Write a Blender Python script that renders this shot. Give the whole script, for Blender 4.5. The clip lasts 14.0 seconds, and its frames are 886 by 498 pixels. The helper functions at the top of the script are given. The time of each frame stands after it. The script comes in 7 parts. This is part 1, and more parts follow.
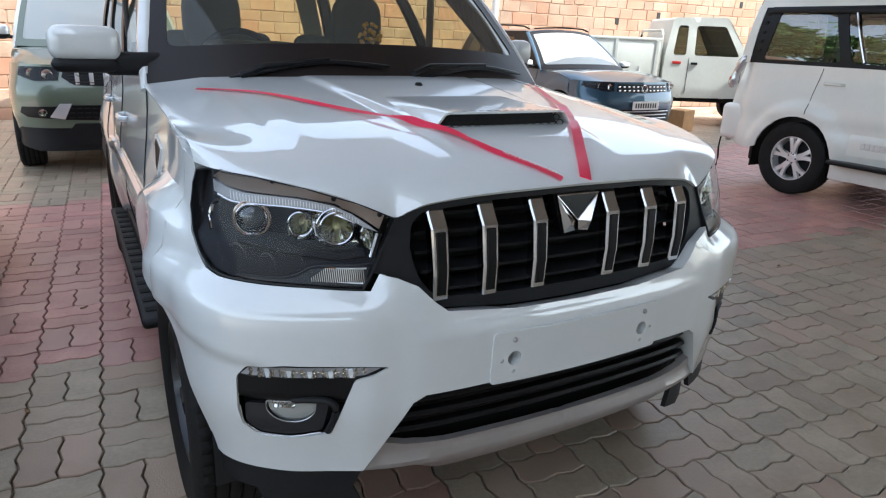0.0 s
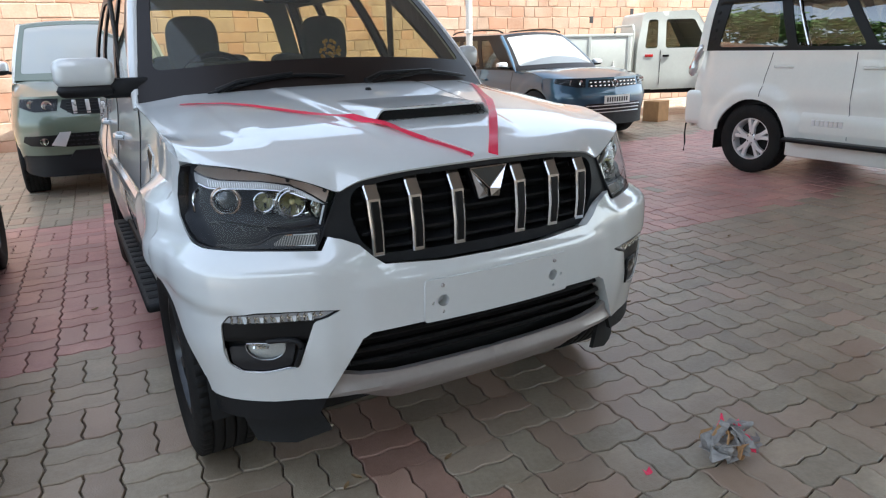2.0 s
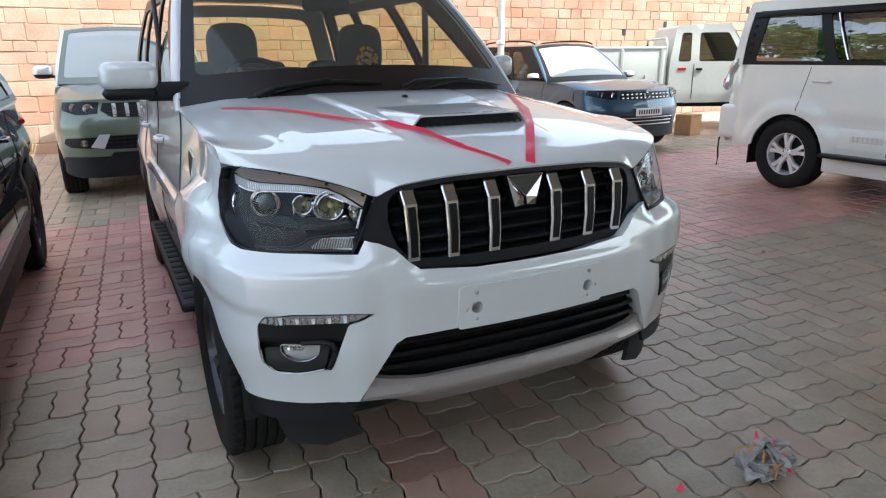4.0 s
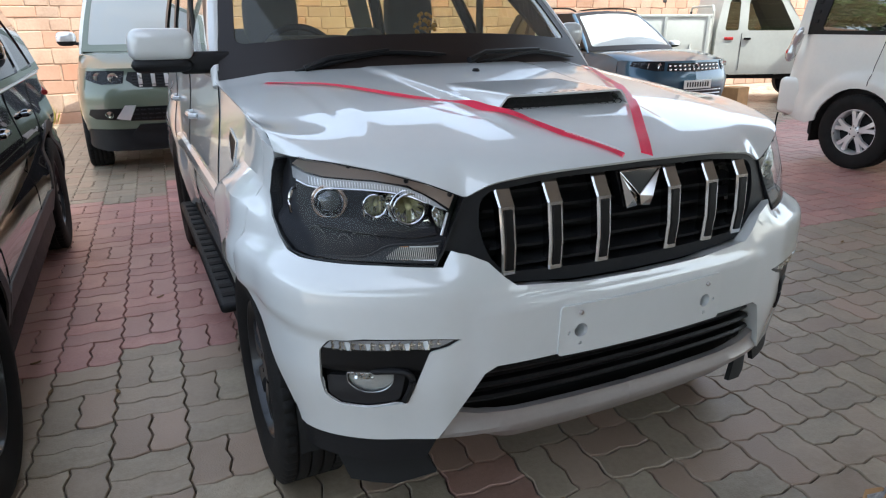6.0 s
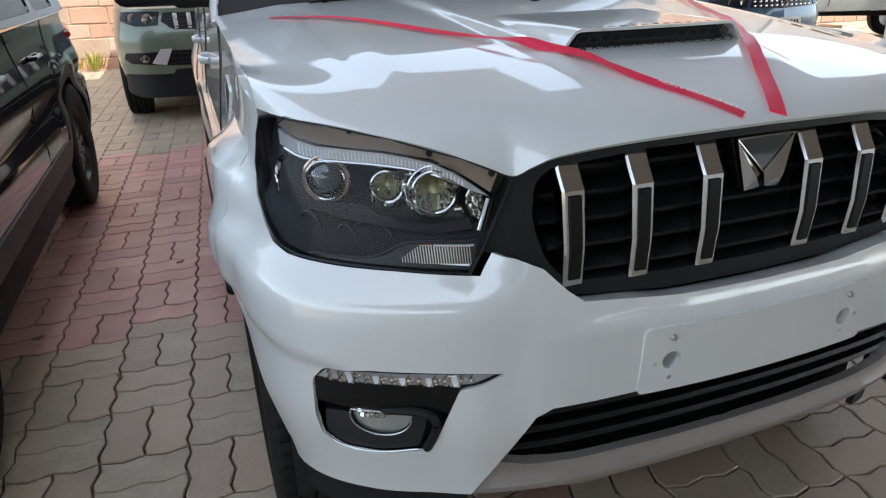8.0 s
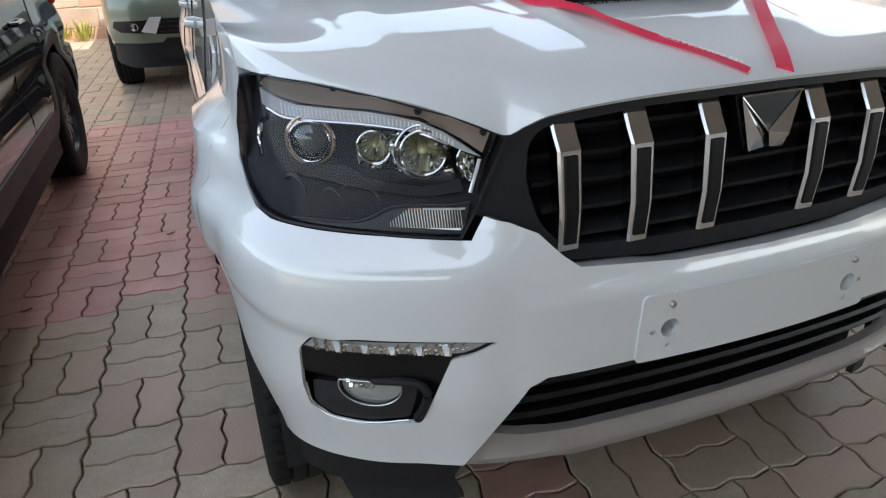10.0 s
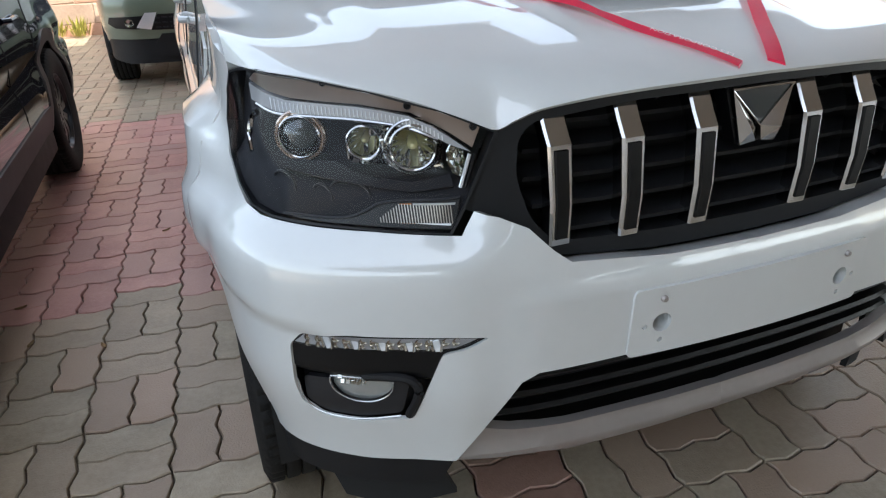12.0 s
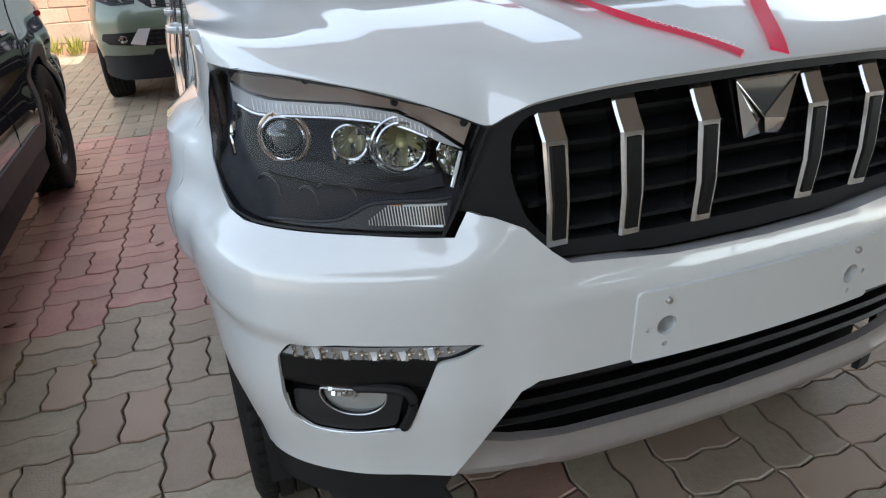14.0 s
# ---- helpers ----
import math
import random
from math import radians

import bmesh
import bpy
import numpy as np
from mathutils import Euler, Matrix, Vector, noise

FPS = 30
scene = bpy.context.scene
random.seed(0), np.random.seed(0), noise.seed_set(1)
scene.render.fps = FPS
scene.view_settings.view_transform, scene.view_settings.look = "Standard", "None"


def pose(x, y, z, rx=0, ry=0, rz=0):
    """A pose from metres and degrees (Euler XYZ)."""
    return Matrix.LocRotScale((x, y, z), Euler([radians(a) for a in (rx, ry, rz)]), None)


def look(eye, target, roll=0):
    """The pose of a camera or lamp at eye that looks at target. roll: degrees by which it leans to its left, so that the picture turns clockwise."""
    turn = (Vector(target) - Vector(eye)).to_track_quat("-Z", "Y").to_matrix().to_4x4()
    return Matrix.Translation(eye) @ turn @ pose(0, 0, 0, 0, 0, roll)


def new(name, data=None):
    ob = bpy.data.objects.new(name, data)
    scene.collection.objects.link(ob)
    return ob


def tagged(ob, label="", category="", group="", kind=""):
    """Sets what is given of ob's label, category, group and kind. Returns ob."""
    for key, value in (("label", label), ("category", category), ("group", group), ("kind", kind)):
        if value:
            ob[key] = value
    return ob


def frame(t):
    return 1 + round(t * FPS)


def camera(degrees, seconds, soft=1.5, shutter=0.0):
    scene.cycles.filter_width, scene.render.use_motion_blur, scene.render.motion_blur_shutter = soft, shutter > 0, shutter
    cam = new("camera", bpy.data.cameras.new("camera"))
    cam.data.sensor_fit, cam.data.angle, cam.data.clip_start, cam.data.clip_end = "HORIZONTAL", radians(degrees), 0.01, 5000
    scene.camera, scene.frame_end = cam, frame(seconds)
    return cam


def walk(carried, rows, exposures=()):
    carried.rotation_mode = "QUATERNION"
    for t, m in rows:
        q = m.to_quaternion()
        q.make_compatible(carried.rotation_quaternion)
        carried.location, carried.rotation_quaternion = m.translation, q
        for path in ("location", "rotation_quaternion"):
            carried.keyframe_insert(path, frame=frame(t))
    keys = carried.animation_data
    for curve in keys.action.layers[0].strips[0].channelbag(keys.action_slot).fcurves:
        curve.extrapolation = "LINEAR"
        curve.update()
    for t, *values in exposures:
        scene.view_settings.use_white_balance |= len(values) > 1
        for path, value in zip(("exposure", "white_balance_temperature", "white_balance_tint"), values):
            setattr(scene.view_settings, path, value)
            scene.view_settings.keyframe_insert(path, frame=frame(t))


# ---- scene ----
cam = camera(68.0, 14.0, soft=1.2)
PATH = [
    (0, (-1.095, -1.167, 1.435), (-0.151, 0.485, 0.819), 2.4),
    (0.5, (-1.107, -1.242, 1.435), (-0.088, 0.368, 0.827), 2.9),
    (1, (-1.107, -1.404, 1.444), (-0.088, 0.226, 0.89), 3.4),
    (1.5, (-1.117, -1.561, 1.428), (-0.202, 0.101, 0.796), 1.3),
    (2, (-1.133, -1.629, 1.439), (-0.193, 0.033, 0.845), -1.4),
    (4.5, (-1.171, -1.61, 1.43), (-0.347, 0.124, 0.866), 0.2),
    (5, (-1.178, -1.544, 1.427), (-0.453, 0.219, 0.823), -0.3),
    (5.5, (-1.177, -1.364, 1.418), (-0.419, 0.381, 0.801), -0.1),
    (6, (-1.176, -1.213, 1.43), (-0.364, 0.496, 0.781), -0.4),
    (6.5, (-1.144, -1.093, 1.421), (-0.358, 0.628, 0.771), -0.5),
    (7, (-1.062, -0.951, 1.402), (-0.331, 0.782, 0.722), -0.7),
    (7.5, (-0.976, -0.841, 1.384), (-0.327, 0.897, 0.638), -1.3),
    (10, (-0.931, -0.78, 1.334), (-0.301, 0.906, 0.463), -1.4),
    (10.5, (-0.925, -0.779, 1.335), (-0.291, 0.906, 0.463), -1.6),
    (11, (-0.922, -0.776, 1.333), (-0.287, 0.904, 0.452), -1.6),
    (11.5, (-0.918, -0.779, 1.334), (-0.277, 0.901, 0.459), -1.7),
    (12, (-0.917, -0.782, 1.332), (-0.286, 0.898, 0.448), -1.6),
    (12.5, (-0.91, -0.777, 1.319), (-0.249, 0.926, 0.504), -2.4),
    (13, (-0.9, -0.765, 1.307), (-0.243, 0.918, 0.45), -3.0),
    (13.5, (-0.892, -0.752, 1.298), (-0.239, 0.919, 0.416), -2.4),
    (14, (-0.892, -0.749, 1.296), (-0.255, 0.945, 0.446), -2.7),
]
walk(cam, [(t, look(eye, target, roll)) for t, eye, target, roll in PATH],
     [(0.0, 2.16, 6000, 5), (2.0, 2.18, 6000, 5), (6.0, 2.14, 6050, 5), (7.5, 2.08, 6200, 5), (10.0, 2.18, 6300, 5), (12.5, 2.28, 6300, 5), (14.0, 2.24, 6300, 5)])

# ---- light ----
world = bpy.data.worlds.new("daylight")
scene.world = world
world.use_nodes = True
sky = world.node_tree.nodes.new("ShaderNodeTexSky")
sky.sky_type, sky.sun_disc = "NISHITA", False
sky.sun_elevation, sky.sun_rotation = radians(58), radians(138)
sky.dust_density = 2.0
backg = world.node_tree.nodes["Background"]
backg.inputs["Strength"].default_value = 0.15
haze = world.node_tree.nodes.new("ShaderNodeHueSaturation")
haze.inputs["Saturation"].default_value = 0.5
world.node_tree.links.new(sky.outputs[0], haze.inputs["Color"])
world.node_tree.links.new(haze.outputs[0], backg.inputs["Color"])
sun = new("sun", bpy.data.lights.new("sun", "SUN"))
sun.data.energy, sun.data.angle, sun.data.color = 2.15, radians(0.5), (0.99, 0.97, 0.89)
sun.matrix_world = look((4.0, -4.5, 9.6), (0, 0, 0))
scene.view_settings.exposure = 1.5

# ---- materials ----


def shader(name, base, rough=0.5, metal=0.0, coat=0.0, vary=0.0, scale=8.0, bump=0.0, bump_scale=120.0, spec=0.5, mottle=None, coords="Object"):
    """A Principled material with two scales of colour variation and a fine relief."""
    m = bpy.data.materials.new(name)
    m.use_nodes = True
    nt = m.node_tree
    b = nt.nodes["Principled BSDF"]
    b.inputs["Base Color"].default_value = (*base, 1)
    b.inputs["Roughness"].default_value = rough
    b.inputs["Metallic"].default_value = metal
    b.inputs["Coat Weight"].default_value = coat
    b.inputs["Coat Roughness"].default_value = 0.03
    b.inputs["Specular IOR Level"].default_value = spec
    co = nt.nodes.new("ShaderNodeTexCoord")
    if vary or mottle:
        n1 = nt.nodes.new("ShaderNodeTexNoise")
        n1.inputs["Scale"].default_value, n1.inputs["Detail"].default_value = scale, 6
        n2 = nt.nodes.new("ShaderNodeTexNoise")
        n2.inputs["Scale"].default_value, n2.inputs["Detail"].default_value = scale * 11, 4
        for n in (n1, n2):
            nt.links.new(co.outputs[coords], n.inputs["Vector"])
        add = nt.nodes.new("ShaderNodeMath")
        add.operation = "MULTIPLY_ADD"
        nt.links.new(n2.outputs["Fac"], add.inputs[0])
        add.inputs[1].default_value = 0.5
        nt.links.new(n1.outputs["Fac"], add.inputs[2])
        ramp = nt.nodes.new("ShaderNodeValToRGB")
        ramp.color_ramp.elements[0].position, ramp.color_ramp.elements[1].position = 0.5, 1.0
        other = mottle or tuple(max(0.0, c * (1 + vary)) for c in base)
        low = tuple(c * (1 - vary) for c in base)
        ramp.color_ramp.elements[0].color, ramp.color_ramp.elements[1].color = (*low, 1), (*other, 1)
        nt.links.new(add.outputs[0], ramp.inputs["Fac"])
        nt.links.new(ramp.outputs[0], b.inputs["Base Color"])
        rr = nt.nodes.new("ShaderNodeMapRange")
        rr.inputs["To Min"].default_value, rr.inputs["To Max"].default_value = rough * 0.85, min(1.0, rough * 1.2)
        nt.links.new(n1.outputs["Fac"], rr.inputs["Value"])
        nt.links.new(rr.outputs[0], b.inputs["Roughness"])
    if bump:
        n3 = nt.nodes.new("ShaderNodeTexNoise")
        n3.inputs["Scale"].default_value, n3.inputs["Detail"].default_value = bump_scale, 5
        nt.links.new(co.outputs[coords], n3.inputs["Vector"])
        bp = nt.nodes.new("ShaderNodeBump")
        bp.inputs["Strength"].default_value, bp.inputs["Distance"].default_value = bump, 0.004
        nt.links.new(n3.outputs["Fac"], bp.inputs["Height"])
        nt.links.new(bp.outputs[0], b.inputs["Normal"])
    return m


def by_piece(m, amount, hue=None):
    """Lets each piece of a repeated kind differ a little in tone (and lean towards a second colour)."""
    nt = m.node_tree
    b = nt.nodes["Principled BSDF"]
    src = b.inputs["Base Color"].links[0].from_socket
    info, geo = nt.nodes.new("ShaderNodeObjectInfo"), nt.nodes.new("ShaderNodeNewGeometry")
    both = nt.nodes.new("ShaderNodeMath")
    both.operation = "ADD"
    nt.links.new(info.outputs["Random"], both.inputs[0])
    nt.links.new(geo.outputs["Random Per Island"], both.inputs[1])
    frac = nt.nodes.new("ShaderNodeMath")
    frac.operation = "FRACT"
    nt.links.new(both.outputs[0], frac.inputs[0])
    ramp = nt.nodes.new("ShaderNodeMapRange")
    ramp.inputs["To Min"].default_value, ramp.inputs["To Max"].default_value = 1 - amount, 1 + amount
    nt.links.new(frac.outputs[0], ramp.inputs["Value"])
    mul = nt.nodes.new("ShaderNodeVectorMath")
    mul.operation = "SCALE"
    nt.links.new(ramp.outputs[0], mul.inputs["Scale"])
    if hue:
        mix = nt.nodes.new("ShaderNodeMix")
        mix.data_type = "RGBA"
        mul7 = nt.nodes.new("ShaderNodeMath")
        mul7.operation = "MULTIPLY"
        mul7.inputs[1].default_value = 7.31
        f2 = nt.nodes.new("ShaderNodeMath")
        f2.operation = "FRACT"
        nt.links.new(frac.outputs[0], mul7.inputs[0])
        nt.links.new(mul7.outputs[0], f2.inputs[0])
        pw = nt.nodes.new("ShaderNodeMath")
        pw.operation = "POWER"
        pw.inputs[1].default_value = 2.2
        nt.links.new(f2.outputs[0], pw.inputs[0])
        nt.links.new(pw.outputs[0], mix.inputs["Factor"])
        nt.links.new(src, mix.inputs["A"])
        mix.inputs["B"].default_value = (*hue, 1)
        src = mix.outputs["Result"]
    nt.links.new(src, mul.inputs[0])
    nt.links.new(mul.outputs[0], b.inputs["Base Color"])
    return m


def stained(m, scale, tint, most=0.6, low=0.50, high=0.72):
    """Large stains that run over the pieces, with edges of their own, laid out in the place."""
    nt = m.node_tree
    b = nt.nodes["Principled BSDF"]
    src = b.inputs["Base Color"].links[0].from_socket
    geo, noise = nt.nodes.new("ShaderNodeNewGeometry"), nt.nodes.new("ShaderNodeTexNoise")
    noise.inputs["Scale"].default_value, noise.inputs["Detail"].default_value, noise.inputs["Roughness"].default_value = scale, 8, 0.62
    nt.links.new(geo.outputs["Position"], noise.inputs["Vector"])
    span_node = nt.nodes.new("ShaderNodeMapRange")
    span_node.inputs["From Min"].default_value, span_node.inputs["From Max"].default_value = low, high
    span_node.inputs["To Max"].default_value = most
    nt.links.new(noise.outputs["Fac"], span_node.inputs["Value"])
    mix = nt.nodes.new("ShaderNodeMix")
    mix.data_type, mix.blend_type = "RGBA", "MULTIPLY"
    nt.links.new(span_node.outputs[0], mix.inputs["Factor"])
    nt.links.new(src, mix.inputs["A"])
    mix.inputs["B"].default_value = (*tint, 1)
    nt.links.new(mix.outputs["Result"], b.inputs["Base Color"])
    return m


def glass(name, tint, gloss=1.0, rough=0.0, ior=1.5, veil=0.0):
    """A thin pane: tinted see-through, with a mirror gloss that grows at grazing angles."""
    m = bpy.data.materials.new(name)
    m.use_nodes = True
    nt = m.node_tree
    nt.nodes.remove(nt.nodes["Principled BSDF"])
    out = nt.nodes["Material Output"]
    tr, gl, fr, mix = (nt.nodes.new(k) for k in ("ShaderNodeBsdfTransparent", "ShaderNodeBsdfGlossy", "ShaderNodeLayerWeight", "ShaderNodeMixShader"))
    tr.inputs["Color"].default_value = (*tint, 1)
    gl.inputs["Roughness"].default_value = rough
    gl.inputs["Color"].default_value = (gloss, gloss, gloss, 1)
    # the same gloss from inside and outside: a floor for the straight view, rising steeply towards grazing
    floor = ((ior - 1) / (ior + 1)) ** 2
    fr.inputs["Blend"].default_value = 0.5
    steep, lift = nt.nodes.new("ShaderNodeMath"), nt.nodes.new("ShaderNodeMapRange")
    steep.operation = "POWER"
    steep.inputs[1].default_value = 5.0
    lift.inputs["To Min"].default_value = floor
    nt.links.new(fr.outputs["Facing"], steep.inputs[0])
    nt.links.new(steep.outputs[0], lift.inputs["Value"])
    nt.links.new(lift.outputs[0], mix.inputs[0])
    nt.links.new(tr.outputs[0], mix.inputs[1])
    nt.links.new(gl.outputs[0], mix.inputs[2])
    # an even pale film, painted in for bright reflections and haze on the pane
    if veil:
        film, over = nt.nodes.new("ShaderNodeBsdfDiffuse"), nt.nodes.new("ShaderNodeMixShader")
        film.inputs["Color"].default_value = (0.72, 0.74, 0.72, 1)
        over.inputs[0].default_value = veil
        nt.links.new(mix.outputs[0], over.inputs[1])
        nt.links.new(film.outputs[0], over.inputs[2])
        mix = over
    nt.links.new(mix.outputs[0], out.inputs[0])
    return m


WHITE = shader("pearl_white_paint", (0.60, 0.61, 0.60), 0.30, 0.0, 1.0, 0.02, 3.0)
CREAM = shader("white_paint", (0.74, 0.73, 0.67), 0.35, 0.0, 0.7, 0.03, 3.0)
BLACKPAINT = shader("black_paint", (0.004, 0.005, 0.011), 0.08, 0.0, 1.0, 0.1, 3.0)
OLIVE = shader("olive_silver_paint", (0.115, 0.14, 0.10), 0.35, 0.25, 1.0, 0.05, 3.0)
BLUEGREY = shader("blue_grey_paint", (0.019, 0.066, 0.112), 0.3, 0.3, 1.0, 0.05, 3.0)
WHITE.node_tree.nodes["Principled BSDF"].inputs["Coat IOR"].default_value = 1.7
BLACKPAINT.node_tree.nodes["Principled BSDF"].inputs["Coat IOR"].default_value = 1.9
PLASTIC = shader("black_textured_plastic", (0.006, 0.006, 0.007), 0.55, 0, 0, 0.2, 12, 0.25, 900, spec=0.3)
GRILLEBLACK = shader("satin_black_plastic", (0.0035, 0.0035, 0.004), 0.36, 0, 0, 0.2, 12, 0.1, 700, spec=0.25)
SURROUND = shader("dark_grey_plastic", (0.009, 0.0095, 0.011), 0.5, 0, 0, 0.15, 12, 0.15, 900, spec=0.3)
FLATBLACK = shader("matt_black_liner", (0.008, 0.008, 0.008), 0.9, 0, 0, 0.3, 9)
CHROME = shader("chrome", (0.58, 0.565, 0.55), 0.10, 1.0, 0, 0.04, 6)
SILVER = shader("silver_paint", (0.34, 0.31, 0.295), 0.42, 0.55, 0.2, 0.06, 5, 0.05, 700)
ALLOY = shader("alloy_silver", (0.74, 0.74, 0.74), 0.28, 0.55, 0.3, 0.06, 8)
DARKALLOY = shader("dark_alloy", (0.014, 0.014, 0.016), 0.32, 0.3, 0.25, 0.1, 8)
RUBBER = shader("tyre_rubber", (0.007, 0.007, 0.007), 0.75, 0, 0, 0.3, 14, 0.3, 300, mottle=(0.016, 0.015, 0.014), spec=0.25)
REFLECTOR = shader("lamp_reflector", (0.66, 0.66, 0.62), 0.05, 1.0)
LAMPDARK = shader("lamp_housing", (0.018, 0.018, 0.021), 0.5, 0.0, 0.0, 0.1, 10, spec=0.12)
BROW = shader("lamp_brow", (0.34, 0.26, 0.215), 0.3, 0.6, 0.3, 0.05, 10)
AMBER = shader("amber_bulb_cover", (0.62, 0.26, 0.10), 0.2, 0.2, 0.5)
BRONZE = shader("bronze_lamp_ring", (0.58, 0.46, 0.38), 0.18, 0.8, 0.3)
PROJECTOR = shader("projector_glass", (0.03, 0.035, 0.035), 0.03, 0.0, 1.0)
LEDREFLECT = shader("led_reflector", (0.80, 0.81, 0.83), 0.18, 0.35, 0.6)
STRIP = shader("milky_light_strip", (0.36, 0.36, 0.37), 0.25, 0.1, 1.0, 0.08, 30)
LAMPSOFT = shader("smooth_dark_grey_plastic", (0.014, 0.014, 0.016), 0.35, 0.0, 0.0, 0.1, 10, spec=0.35)
BULB = shader("pale_yellow_bulb", (0.62, 0.58, 0.30), 0.12, 0.3, 0.8)
LEDCUP = shader("bronze_led_cup", (0.50, 0.46, 0.40), 0.15, 0.8, 0.3)
SIGNALRIB = shader("clear_grey_rib", (0.48, 0.46, 0.43), 0.15, 0.3, 0.8)
FOGREFLECT = shader("fog_lamp_reflector", (0.46, 0.47, 0.45), 0.22, 0.7, 0.3, 0.1, 40)
CLEARWHITE = shader("clear_led_lens", (0.85, 0.87, 0.9), 0.08, 0.3, 1.0)
RIBBON = shader("red_satin_ribbon", (0.96, 0.065, 0.155), 0.30, 0, 0.3, 0.06, 25, 0.1, 400)
PRINT = shader("white_print", (0.85, 0.75, 0.75), 0.5)
# its thin pale film is painted haze from reflected surroundings
WINDSCREEN = glass("windscreen_glass", (0.62, 0.60, 0.40), ior=1.35, veil=0.045)
TINTED = glass("tinted_glass", (0.30, 0.33, 0.28), ior=1.7)
MIRRORED = glass("reflective_tinted_glass", (0.26, 0.29, 0.26), ior=2.3)
CLEARGLASS = glass("clear_side_glass", (0.86, 0.88, 0.80), ior=1.4)
DARKGLASS = glass("dark_tinted_glass", (0.10, 0.12, 0.11), ior=1.7)
# the sky's bright reflection is put into the pane as a pale film
PALEGLASS = glass("pale_windscreen_glass", (0.35, 0.38, 0.34), ior=1.6, veil=0.55)
LENS = glass("lamp_lens", (0.90, 0.91, 0.92), rough=0.07, ior=1.24)
FRIT = shader("black_glass_border", (0.014, 0.010, 0.009), 0.4, 0, 0.0, spec=0.2)
TRIMDARK = shader("dark_interior_trim", (0.022, 0.020, 0.019), 0.6, 0, 0, 0.2, 10, 0.2, 500)
SEATCLOTH = shader("grey_seat_fabric", (0.055, 0.055, 0.052), 0.9, 0, 0, 0.2, 14, 0.3, 500)
GOLD = shader("gold_garland", (0.55, 0.30, 0.05), 0.4, 0.4, 0, 0.4, 60)
TAILRED = shader("red_lamp_plastic", (0.45, 0.02, 0.02), 0.2, 0, 0.8)
LAMPSILVER = shader("silver_tail_lamp", (0.6, 0.6, 0.6), 0.2, 0.7, 0.8)
PLATEWHITE = shader("white_number_plate", (0.75, 0.75, 0.72), 0.45, 0, 0, 0.04, 6)
INK = shader("black_ink", (0.02, 0.02, 0.02), 0.5)
STEEL = shader("painted_steel_pole", (0.72, 0.70, 0.66), 0.5, 0.0, 0, 0.1, 6, 0.1, 200)
CARDBOARD = shader("brown_cardboard", (0.42, 0.24, 0.11), 0.85, 0, 0, 0.15, 8, 0.15, 300)
STONE = stained(by_piece(shader("red_sandstone", (0.42, 0.27, 0.185), 0.9, 0, 0, 0.18, 2.6, 0.6, 22, mottle=(0.50, 0.35, 0.25)), 0.10, (0.45, 0.225, 0.14)), 0.7, (0.80, 0.66, 0.55), 0.8)
MORTAR = shader("lime_mortar", (0.46, 0.32, 0.22), 0.95, 0, 0, 0.15, 5, 0.5, 60)
TRUCKWHITE = shader("chalky_white_paint", (0.56, 0.565, 0.52), 0.5, 0.0, 0.3, 0.06, 2.0)
BRICK = by_piece(shader("weathered_brick", (0.34, 0.26, 0.20), 0.9, 0, 0, 0.2, 3.0, 0.5, 60, mottle=(0.42, 0.34, 0.27)), 0.15, (0.30, 0.20, 0.15))
CLAD = shader("worn_grey_cladding", (0.045, 0.040, 0.040), 0.5, 0, 0, 0.15, 12, 0.15, 700)
WEED = by_piece(shader("yellowish_weed", (0.30, 0.26, 0.04), 0.6, 0, 0, 0.3, 9), 0.3)
PAVEGREY = stained(by_piece(shader("grey_concrete_paver", (0.345, 0.29, 0.21), 0.32, 0, 0, 0.22, 5.0, 0.5, 160, mottle=(0.44, 0.37, 0.275)), 0.12, (0.38, 0.275, 0.205)), 0.9, (0.68, 0.62, 0.55), 0.9)
PAVERED = stained(by_piece(shader("red_concrete_paver", (0.54, 0.25, 0.22), 0.32, 0, 0, 0.22, 5.0, 0.5, 160, mottle=(0.62, 0.34, 0.30)), 0.13, (0.52, 0.31, 0.27)), 1.1, (0.75, 0.70, 0.66), 0.9)
PAVEFADED = stained(by_piece(shader("faded_red_paver", (0.40, 0.225, 0.175), 0.32, 0, 0, 0.22, 5.0, 0.5, 160, mottle=(0.46, 0.28, 0.22)), 0.13, (0.40, 0.27, 0.20)), 1.1, (0.75, 0.70, 0.66), 0.9)
SAND = shader("joint_sand", (0.19, 0.155, 0.12), 0.95, 0, 0, 0.3, 3.0, 0.5, 90)
ROOFMAT = shader("milky_roof_sheet", (0.34, 0.30, 0.27), 0.5, 0.2, 0, 0.1, 2)
# translucency added so that the unseen roof brightens what stands below
roof_nt = ROOFMAT.node_tree
roof_tr, roof_mix = roof_nt.nodes.new("ShaderNodeBsdfTranslucent"), roof_nt.nodes.new("ShaderNodeMixShader")
roof_tr.inputs["Color"].default_value = (0.80, 0.80, 0.78, 1)
roof_mix.inputs[0].default_value = 0.11
roof_nt.links.new(roof_nt.nodes["Principled BSDF"].outputs[0], roof_mix.inputs[1])
roof_nt.links.new(roof_tr.outputs[0], roof_mix.inputs[2])
roof_nt.links.new(roof_mix.outputs[0], roof_nt.nodes["Material Output"].inputs[0])
PLASTER = shader("pale_plaster", (0.36, 0.30, 0.24), 0.9, 0, 0, 0.1, 2, 0.3, 60)
PAPER = shader("newsprint", (0.55, 0.52, 0.48), 0.9, 0, 0, 0.3, 40, 0.2, 80, mottle=(0.25, 0.23, 0.22))
